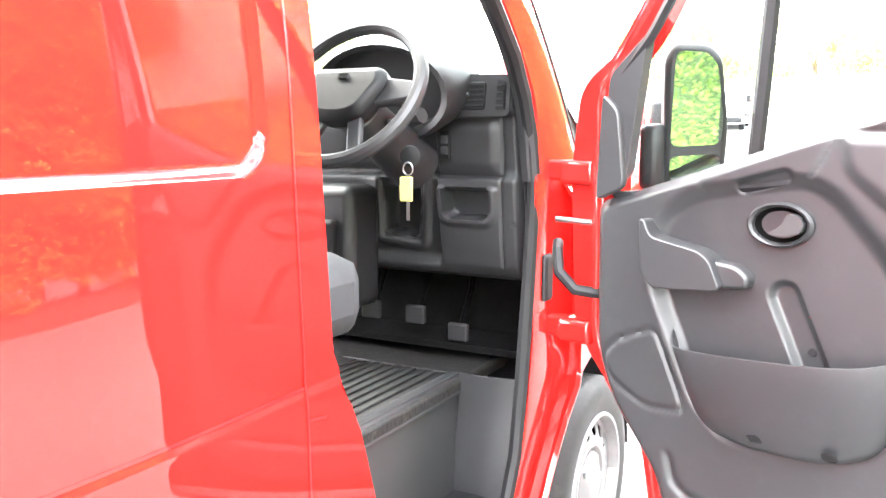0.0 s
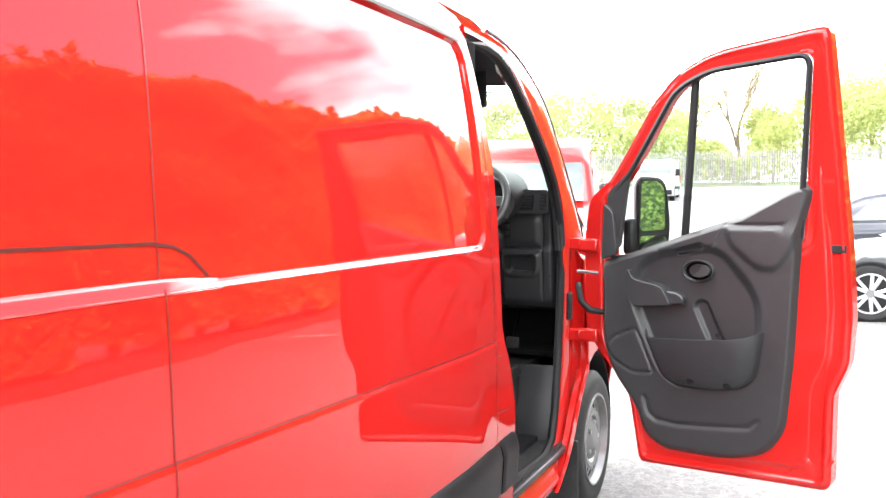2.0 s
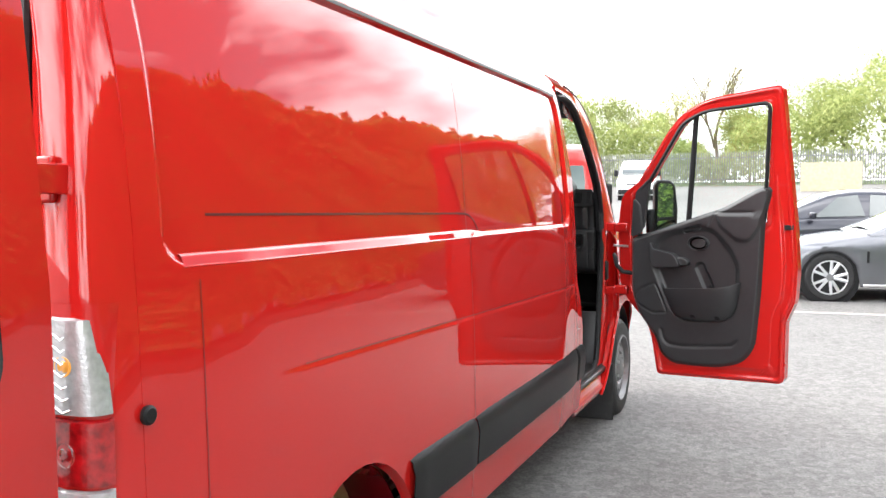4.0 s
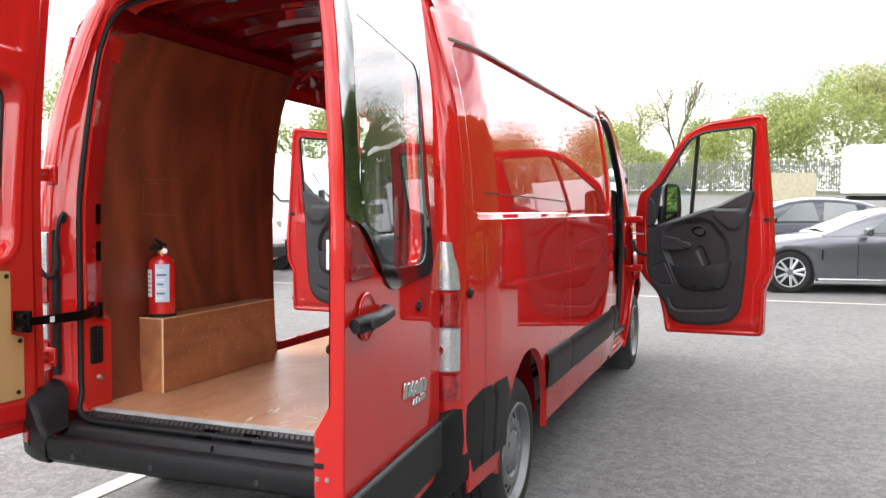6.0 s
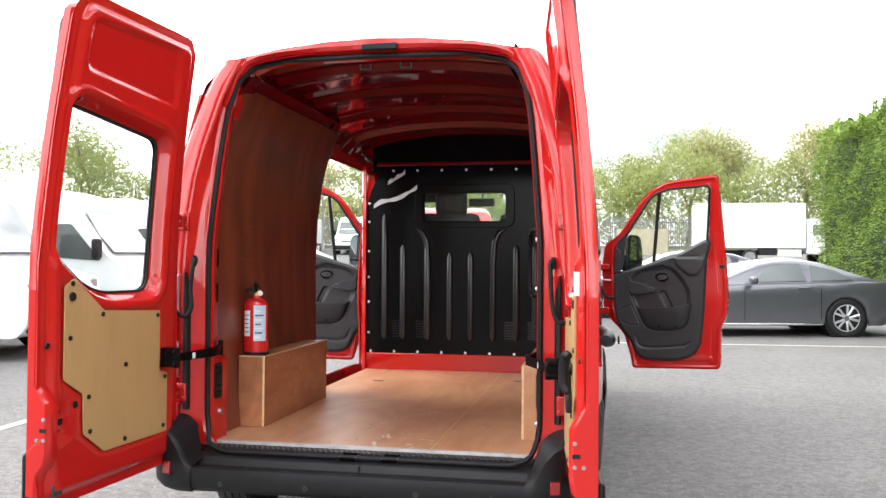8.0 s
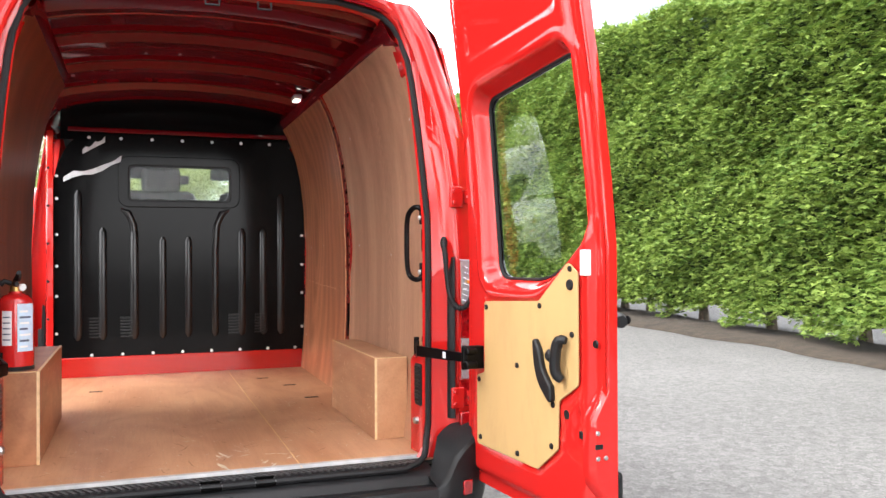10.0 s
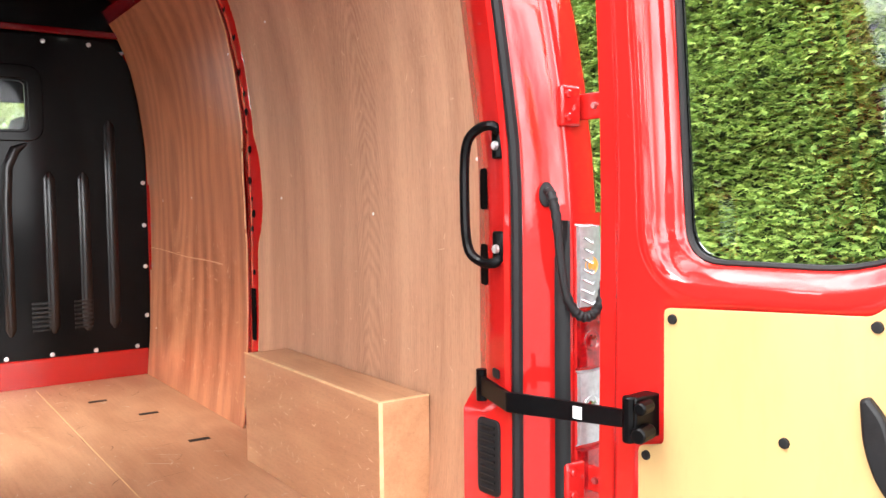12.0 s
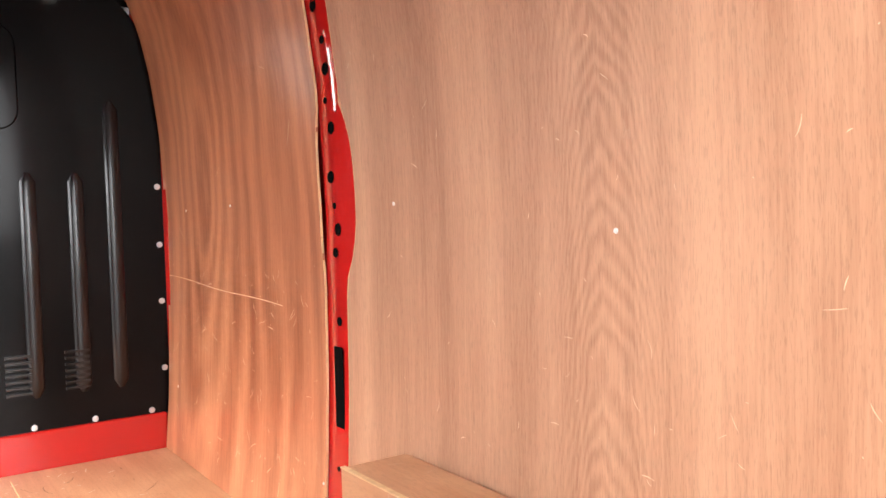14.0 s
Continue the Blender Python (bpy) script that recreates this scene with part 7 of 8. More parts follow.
for s in (1, -1):
    part("stalk", tube([(0.60 + s * 0.06, 4.14, 1.51), (0.60 + s * 0.13, 4.12, 1.52), (0.60 + s * 0.17, 4.11, 1.53)], [0.012, 0.015, 0.020], 8), PLASTIC, dash, "column stalk")
SW = Matrix.Translation((0.60, 4.05, 1.585)) @ pose(0, 0, 0, 57, 0, 0)
wheel_ob = part("steering_wheel", tube([SW @ Vector((0.195 * math.cos(a), 0.195 * math.sin(a), 0)) for a in np.linspace(0, 2 * math.pi, 40, endpoint=False)], 0.018, 10, closed=True), TRIM, van, "grey steering wheel with airbag hub")
part("airbag_pad", plate(rpoly([(-0.10, 0.055), (0.10, 0.055), (0.115, 0.01), (0.075, -0.075), (0.03, -0.095), (-0.03, -0.095), (-0.075, -0.075), (-0.115, 0.01)], 0.03, 5), -0.03, 0.036, SW), PLASTIC, wheel_ob, "dark airbag pad", bevel=0.022)
for s_ in (-1, 1):
    part("spoke", plate(rpoly([(s_ * 0.09, 0.035), (s_ * 0.185, 0.022), (s_ * 0.185, -0.030), (s_ * 0.09, -0.045)], 0.012), -0.012, 0.012, SW), TRIM, wheel_ob, bevel=0.008)
    part("spoke", plate(rpoly([(s_ * 0.03, -0.08), (s_ * 0.065, -0.07), (s_ * 0.095, -0.165), (s_ * 0.06, -0.18)], 0.008), -0.012, 0.008, SW), TRIM, wheel_ob, bevel=0.006)
part("badge_bar", box(0, 0, 0, 0.026, 0.014, 0.004, SW @ Matrix.Translation((0, 0.02, 0.038))), CHROME, wheel_ob)
# ignition lock and keys
part("ignition", lathe([(0.028, 0), (0.026, 0.012), (0.012, 0.016), (0, 0.016)], 16, Matrix.Translation((0.705, 4.165, 1.430)) @ pose(0, 0, 0, 90, 0, 25)), SEAL, dash)
keys = part("key_ring", tube([(0.712 + 0.014 * math.cos(a), 4.14, 1.400 + 0.016 * math.sin(a)) for a in np.linspace(0, 2 * math.pi, 14, endpoint=False)], 0.002, 6, closed=True), STEEL, van, "hanging keys with a yellow tag")
part("key_tag", box(0.708, 4.138, 1.350, 0.036, 0.008, 0.062, Matrix.Identity(4)), TAG, keys, "yellow plastic key tag", bevel=0.004)
part("key", box(0.713, 4.138, 1.297, 0.008, 0.003, 0.05), STEEL, keys)
# centre console, pedals, seats
part("centre_console", box(0.28, 4.36, 1.16, 0.32, 0.16, 0.36, None), DASH, dash, bevel=0.03)
part("gear_gate", box(0.33, 4.27, 1.17, 0.13, 0.04, 0.15), SEAL, dash, bevel=0.012)
part("gear_knob", lathe([(0.012, 0), (0.012, 0.06), (0.024, 0.075), (0.022, 0.11), (0, 0.118)], 12, Matrix.Translation((0.34, 4.2, 1.13))), PLASTIC, dash)
for x, z, y in ((0.36, 0.945, 4.50), (0.52, 0.945, 4.50), (0.655, 0.90, 4.52)):
    ped = part("pedal", box(x, y, z, 0.065, 0.02, 0.055, None), RUBBER, van, "worn rubber pedal", bevel=0.006)
    part("pedal_arm", tube([(x, y + 0.01, z), (x, y + 0.09, z + 0.12), (x, y + 0.1, z + 0.25)], 0.010, 6), BLACK, ped)
part("footwell_wall", box(0, 4.70, 1.0, 1.8, 0.04, 0.45), FOOTWELL_SHADE, van)
part("footwell_toe", box(0, 4.60, 0.86, 1.8, 0.20, 0.02, None), FOOTWELL_SHADE, van)


def seat(cx, w, label):
    m = Matrix.Identity(4)
    base = part("seat", box(cx, 3.55, 0.94, w * 0.9, 0.52, 0.26), TRIM, van, label, bevel=0.04)
    part("cushion", box(cx, 3.585, 1.135, w, 0.60, 0.19), FABRIC, base, bevel=0.06)
    part("backrest", box(0, 0, 0.34, w, 0.16, 0.66, Matrix.Translation((cx, 3.20, 1.16)) @ pose(0, 0, 0, 10, 0, 0)), FABRIC, base, bevel=0.06)
    for k in range(1 if w < 0.6 else 2):
        x = cx if w < 0.6 else cx - 0.22 + 0.44 * k
        part("headrest", box(x, 3.10, 1.90, 0.26, 0.09, 0.19), FABRIC, base, bevel=0.04)


seat(0.50, 0.53, "grey fabric driver's seat")
seat(-0.38, 0.92, "grey fabric double passenger seat")


# ---- the yard ----
def ground_z(x, y):
    """The yard rises gently towards the fence."""
    return 2.1 * smooth(16, 76, y)


gx = sorted({float(v) for v in [*np.arange(-60, 61, 6), *np.arange(-400, 401, 80)]})
gy = sorted({float(v) for v in [*np.arange(-60, 90, 4), -600, -300, -150, 120, 180, 300, 600]})
ground = part("ground", grid([[(x, y, ground_z(x, y)) for x in gx] for y in gy]), ASPHALT)
tagged(ground, "worn grey asphalt of the sales yard", "ground", kind="structure")
for x0, y0, x1, y1, w in ((-6, 9.9, 7.2, 10.75, 0.11), (-1.16, -6.0, -1.10, 1.9, 0.12), (-3.9, -6.0, -3.8, 3.0, 0.11)):
    a, b = Vector((x0, y0, 0)), Vector((x1, y1, 0))
    n = Vector((-(b - a).y, (b - a).x, 0)).normalized() * w / 2
    pts = [a + (b - a) * t for t in np.linspace(0, 1, 12)]
    bm = grid([[(*(p + n * s).xy, ground_z(p.x, p.y) + 0.005) for s in (-1, 1)] for p in pts])
    tagged(part("bay_line", bm, LINE), "worn white parking bay line", "road marking", kind="structure")

rng = np.random.default_rng(7)
rows = []
for y in np.arange(-12, 30, 0.5):
    e = 7.60 + 0.10 * math.sin(y * 1.3) + 0.08 * math.sin(y * 3.1 + 1) + 0.02 * (y - 6)
    rows.append([(e, y, ground_z(e, y) + 0.004), (e + 0.10, y, ground_z(e, y) + 0.035), (e + 0.5, y, ground_z(e, y) + 0.06 + 0.02 * math.sin(y * 2.3)), (e + 1.3, y, ground_z(e, y) + 0.09), (e + 1.7, y, ground_z(e, y) + 0.006)])
tagged(part("soil_bed", grid(rows), SOIL), "strip of brown soil and litter under the hedge", "soil", kind="structure")


def leaves(name, parent, material, base, out, side, size, blades=5, label=""):
    """Sprays of pointed blades fanned from base points: out is each spray's way, side its flat."""
    n = len(base)
    up = np.cross(out, side)
    verts, faces = [base[:, None, :]], []
    k = n
    spread = np.linspace(-1.0, 1.0, blades)
    for s in spread:
        length = size * (1.0 - 0.35 * abs(s)) * rng.uniform(0.75, 1.2, n)
        d = out * np.cos(s * 0.9)[..., None] + side * np.sin(s * 0.9)[..., None]
        tip = base + d * length[:, None] - np.array([0, 0, 1]) * (0.10 * length * abs(s))[:, None] + up * (rng.normal(0, 0.10, n) * length)[:, None]
        w = side * np.cos(s * 0.9) - out * np.sin(s * 0.9)
        mid = base + d * (length * 0.55)[:, None] + up * (rng.normal(0, 0.05, n) * length)[:, None]
        verts += [(mid + w * (length * 0.17)[:, None])[:, None, :], tip[:, None, :], (mid - w * (length * 0.17)[:, None])[:, None, :]]
        i = np.arange(n)
        c = k + np.arange(3)[None, :] * n + i[:, None]
        faces.append(np.stack([i, c[:, 0], c[:, 1], c[:, 2]], 1))
        k += 3 * n
    v = np.concatenate([a.reshape(-1, 3) for a in verts])
    me = bpy.data.meshes.new(name)
    me.from_pydata(v.tolist(), [], np.concatenate(faces).tolist())
    me.materials.append(material)
    ob = new(name, me)
    ob.parent = parent
    return tagged(ob, label, kind="stuff")


# hedge: trunks, a dark sheet for its shaded inside and layers of drooping sprays
hedge = thing("hedge", "tall clipped conifer hedge with bare trunks at its foot", "hedge")
H0, H1, HX = -14.0, 30.0, 8.35


def hedge_face(y, z):
    return HX + 0.08 * np.sin(y * 0.9 + 0.6 * np.sin(z)) + 0.06 * np.sin(y * 2.3 + z * 1.7) + 0.09 * np.sin(z * 2.9 + y * 0.8) + 0.02 * (y - 6)


def hedge_top(y):
    return 5.45 + 0.16 * np.sin(y * 0.7) + 0.12 * np.sin(y * 2.1 + 1) + 0.04 * (y - 8) * 0.3


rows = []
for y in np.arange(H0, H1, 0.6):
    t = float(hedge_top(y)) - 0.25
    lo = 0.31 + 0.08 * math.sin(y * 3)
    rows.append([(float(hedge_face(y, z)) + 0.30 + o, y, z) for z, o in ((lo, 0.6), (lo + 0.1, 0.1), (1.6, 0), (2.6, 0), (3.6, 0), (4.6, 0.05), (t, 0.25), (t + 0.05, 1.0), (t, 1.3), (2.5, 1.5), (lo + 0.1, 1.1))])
part("inside", grid(rows), HEDGE_SHADE, hedge, "dark core sheet for the hedge's shaded inside")
n = 165000
yy = np.concatenate([rng.uniform(H0, H1, n // 3), rng.uniform(-1, 20, n - n // 3)])
zz = 0.12 + (hedge_top(yy) - 0.12) * rng.uniform(0, 1, n) ** 0.95
layer = 0.055 * np.sin(zz * 19 + 5 * np.sin(yy * 1.7) + 3.5 * np.sin(yy * 4.3 + zz * 2.0) + yy) + 0.05 * np.sin(zz * 8 + 4 * np.sin(yy * 0.9) + 2 * np.sin(yy * 2.9))
xx = hedge_face(yy, zz) + 0.22 - rng.uniform(0, 1, n) ** 0.8 * 0.30 - layer * 0.7
keep = (zz > 0.25 + 0.11 * np.sin(yy * 3.1) + 0.07 * np.sin(yy * 7))
base = np.stack([xx, yy, zz], 1)[keep]
m = len(base)
ang = rng.normal(0, 0.75, m)
out = np.stack([-np.cos(ang), np.sin(ang), rng.normal(-0.18, 0.28, m)], 1)
out /= np.linalg.norm(out, axis=1)[:, None]
side = np.cross(out, np.stack([rng.normal(0, 0.35, m), rng.normal(0, 0.35, m), np.ones(m)], 1))
side /= np.linalg.norm(side, axis=1)[:, None]
leaves("sprays", hedge, HEDGE, base, out, side, 0.102, 4, "fresh green conifer sprays")
n = 9000
yy = rng.uniform(H0, H1, n)
top = hedge_top(yy)
base = np.stack([hedge_face(yy, top) + rng.uniform(0.1, 1.9, n), yy, top - 0.2 + rng.uniform(0, 0.22, n)], 1)
out = np.stack([rng.normal(-0.2, 0.5, n), rng.normal(0, 0.5, n), np.abs(rng.normal(0.7, 0.4, n))], 1)
out /= np.linalg.norm(out, axis=1)[:, None]
side = np.cross(out, rng.normal(0, 1, (n, 3)))
side /= np.linalg.norm(side, axis=1)[:, None]
leaves("top_sprays", hedge, HEDGE, base, out, side, 0.24, 5)
# taller shoots along the top
bases, outs = [], []
for k in range(110):
    y = float(rng.uniform(H0, H1))
    x0, z0, h = float(hedge_face(y, 5)) + 0.4 + float(rng.uniform(0, 0.5)), float(hedge_top(y)) - 0.1, float(rng.uniform(0.2, 0.7))
    for j in range(26):
        t = j / 26
        a = rng.uniform(0, 6.28)
        bases.append((x0 + 0.05 * t, y + 0.1 * t * math.sin(k), z0 + h * t))
        outs.append((math.cos(a) * 0.7, math.sin(a) * 0.7, 0.55))
outs = np.array(outs)
outs /= np.linalg.norm(outs, axis=1)[:, None]
side = np.cross(outs, np.array([[0, 0, 1.0]]))
side /= np.linalg.norm(side, axis=1)[:, None]
leaves("top_growth", hedge, HEDGE, np.array(bases), outs, side, 0.20, 4)
for y in np.arange(H0 + 0.4, H1, 0.85):
    y += float(rng.uniform(-0.2, 0.2))
    x = HX + 0.75 + 0.02 * (y - 6) + float(rng.uniform(-0.15, 0.15))
    z = ground_z(x, y)
    part("trunk", tube([(x, y, z - 0.05), (x + 0.03, y + 0.05, z + 0.3), (x, y + 0.1, z + 0.75), (x + 0.02, y + 0.05, z + 1.4)], [0.11, 0.075, 0.065, 0.05], 7), BARK, hedge)


def tree(x, y, h, spread, leaf, density=1.0, leaf_size=0.30, bare=0.0, label="", seed=0):
    """A tapered trunk that forks into limbs, and small leaves in clumps about the twigs."""
    r = random.Random(seed)
    t = thing("tree", label, "tree", pose(x, y, ground_z(x, y) - 0.1), group="trees behind the fence")
    pieces, tips = [], []

    def grow(p, d, length, rad, depth):
        mid = p + d * length * 0.5 + Vector((r.uniform(-1, 1), r.uniform(-1, 1), 0)) * length * 0.06
        end = p + d * length
        pieces.append(tube([p, mid, end], [rad, rad * 0.82, rad * 0.62], 5 if depth else 7))
        if depth >= 4 or rad < 0.012:
            tips.append(end)
            return
        if depth >= 2:
            tips.append(mid), tips.append(end)
        for k in range(3 if depth < 3 else 2):
            a = r.uniform(0, 6.28)
            tilt = r.uniform(0.35, 0.75) * spread
            q = d.orthogonal().normalized()
            q.rotate(Matrix.Rotation(a, 3, d))
            nd = (d * math.cos(tilt) + q * math.sin(tilt) + Vector((0, 0, 0.18))).normalized()
            grow(p + d * length * r.uniform(0.65, 1.0), nd, length * r.uniform(0.62, 0.8), rad * 0.6, depth + 1)

    grow(Vector((0, 0, 0)), Vector((r.uniform(-0.05, 0.05), r.uniform(-0.05, 0.05), 1)).normalized(), h * 0.27, h * 0.013, 0)
    part("trunk", merge(*pieces), BARK, t)
    g = np.random.default_rng(seed + 50)
    tp = np.array([tuple(v) for v in tips])
    n = int(6800 * density)
    b = tp[g.integers(0, len(tp), n)] + g.normal(0, 1, (n, 3)) * np.array([0.95, 0.95, 0.75]) * (h / 13)
    b = b[b[:, 2] > h * 0.12]
    n = len(b)
    o = g.normal(0, 1, (n, 3))
    o /= np.linalg.norm(o, axis=1)[:, None]
    s = np.cross(o, g.normal(0, 1, (n, 3)))
    s /= np.linalg.norm(s, axis=1)[:, None]
    leaves("crown", t, leaf, b, o, s, leaf_size * 0.62, 3)
    return t


for k, (x, y, h, sp, leaf, den, size, label) in enumerate((
        (-4.6, 72, 15, 0.8, LEAF_PALE, 0.35, 0.22, "tall birch with thin opening leaves"),
        (-1.8, 70, 9, 1.1, LEAF, 1.0, 0.32, "young tree in fresh green leaf"),
        (2.6, 74, 13, 0.9, LEAF, 0.55, 0.28, "slender tree coming into leaf"),
        (5.5, 69, 10, 1.15, LEAF, 1.3, 0.34, "leafy tree behind the fence"),
        (8.4, 73, 14, 1.0, LEAF, 0.9, 0.3, "tall tree coming into leaf"),
        (12.5, 72, 16, 1.1, LEAF_PALE, 1.5, 0.34, "broad tree with pale green leaves"),
        (17.0, 68, 15, 1.15, LEAF_PALE, 1.4, 0.34, "broad tree with pale green leaves"),
        (20.5, 62, 12, 1.2, LEAF, 1.4, 0.34, "leafy tree behind the fence"),
        (-9.5, 76, 12, 1.1, LEAF_PALE, 0.9, 0.32, "broad tree with pale green leaves"),
        (-14, 74, 11, 1.1, LEAF, 0.9, 0.32, "leafy tree behind the fence"),
        (-19, 72, 13, 1.0, LEAF, 0.8, 0.32, "leafy tree behind the fence"),
        (-25, 70, 12, 1.1, LEAF_PALE, 0.9, 0.32, "broad tree with pale green leaves"),
        (-31, 62, 13, 1.1, LEAF, 1.0, 0.34, "leafy tree behind the fence"),
        (-36, 52, 13, 1.1, LEAF, 1.0, 0.34, "leafy tree beyond the yard"),
        (-40, 42, 14, 1.1, LEAF, 1.1, 0.36, "leafy tree beyond the yard"),
        (-42, 31, 14, 1.1, LEAF, 1.1, 0.36, "leafy tree beyond the yard"),
        (-44, 20, 13, 1.1, LEAF, 1.0, 0.36, "leafy tree beyond the yard"),
        (-45, 8, 14, 1.1, LEAF, 1.0, 0.36, "leafy tree beyond the yard"),
        # the last five stand out of view, added to be reflected in paint and glass
        (-44, -6, 14, 1.1, LEAF, 1.0, 0.36, "leafy tree beyond the yard"),
        (-38, -20, 14, 1.1, LEAF, 1.0, 0.36, "leafy tree beyond the yard"),
        (-25, -32, 14, 1.1, LEAF, 1.0, 0.36, "leafy tree beyond the yard"),
        (-8, -38, 14, 1.1, LEAF, 1.0, 0.36, "leafy tree beyond the yard"),
        (10, -38, 14, 1.1, LEAF, 1.0, 0.36, "leafy tree beyond the yard"))):
    tree(x, y, h, sp, leaf, den, size, label=label, seed=11 + k)

def smooth_array(a, b, v):
    t = np.clip((v - a) / (b - a), 0, 1)
    return t * t * (3 - 2 * t)


# a bank of undergrowth behind the fence
n = 62000
bx = rng.uniform(-48, 32, n)
bt = 4.6 + 1.5 * np.sin(bx * 0.31) + 1.1 * np.sin(bx * 0.83 + 2) + 0.6 * np.sin(bx * 2.1) + 2.6 * smooth_array(2, 13, bx)
base = np.stack([bx, 66 + rng.normal(0, 1.6, n) - 0.012 * (bx + 4) ** 2 * (bx < -4) * 0.6, 2.1 + bt * rng.uniform(0, 1, n) ** 0.8], 1)
o = rng.normal(0, 1, (n, 3))
o /= np.linalg.norm(o, axis=1)[:, None]
s = np.cross(o, rng.normal(0, 1, (n, 3)))
s /= np.linalg.norm(s, axis=1)[:, None]
under = thing("undergrowth", "bank of bushes along the far fence", "bushes")
leaves("bushes", under, LEAF, base, o, s, 0.30, 3)

# palisade fence
fence = thing("fence", "grey steel palisade fence with pointed pales", "fence")
FY = 60.0
verts, faces = [], []
for k, x in enumerate(np.arange(-45, 30, 0.155)):
    z = ground_z(x, FY)
    i = len(verts)
    verts += [(x - 0.035, FY, z + 0.05), (x + 0.035, FY, z + 0.05), (x + 0.035, FY, z + 2.25), (x, FY - 0.01, z + 2.4), (x - 0.035, FY, z + 2.25), (x, FY - 0.03, z + 0.05), (x, FY - 0.03, z + 2.2)]
    faces += [(i, i + 5, i + 6, i + 3, i + 4), (i + 5, i + 1, i + 2, i + 3, i + 6)]
tagged(part("paling", bm_from(verts, faces), GALV, fence, flat=True), kind="stuff")
for dz in (0.45, 1.95):
    part("rail", box(-7.5, FY + 0.04, ground_z(0, FY) + dz, 75, 0.05, 0.06), GALV, fence)
tagged(part("grass_verge", grid([[(x, y, ground_z(x, y) + 0.02) for x in np.arange(-50, 31, 8)] for y in (60.3, 62, 66, 72, 90)]), mat("rough_grass", (0.10, 0.15, 0.04), 0.9, vary=0.4, scale=0.5)), "rough grass beyond the fence", "grass", kind="structure")


# ---- vehicles ----
def road_wheel(parent, x, y, r, w, alloy=True, out=-1):
    """A wheel on a level axle along y; out: the way its face looks."""
    m = Matrix.Translation((x, y, r)) @ pose(0, 0, 0, 90 if out < 0 else -90, 0, 0)
    tyre = part("wheel", lathe([(r * 0.70, 0.0), (r * 0.74, 0.008), (r * 0.93, 0.004), (r, -0.02), (r, -w + 0.02), (r * 0.93, -w), (r * 0.7, -w)], 30, m), RUBBER, parent)
    part("rim", lathe([(r * 0.71, 0.004), (r * 0.66, 0.002), (r * 0.64, -0.04), (0.0, -0.06)], 30, m), RIM if not alloy else SEAL, tyre)
    if alloy:
        for k in range(10):
            a = 2 * math.pi * (k // 2) / 5 + (0.17 if k % 2 else -0.17)
            part("spoke", tube([m @ Vector((0.05 * math.cos(a), 0.05 * math.sin(a), -0.012)), m @ Vector((r * 0.68 * math.cos(a + (0.06 if k % 2 else -0.06)), r * 0.68 * math.sin(a + (0.06 if k % 2 else -0.06)), 0.0))], [0.030, 0.022], 5), ALLOY, tyre)
        part("hub_cap", lathe([(0.055, -0.012), (0.05, 0.004), (0, 0.006)], 14, m), RIM, tyre)
        part("rim_edge", lathe([(r * 0.72, 0.0), (r * 0.71, 0.008), (r * 0.66, 0.006), (r * 0.655, -0.01)], 30, m), ALLOY, tyre)
    return tyre


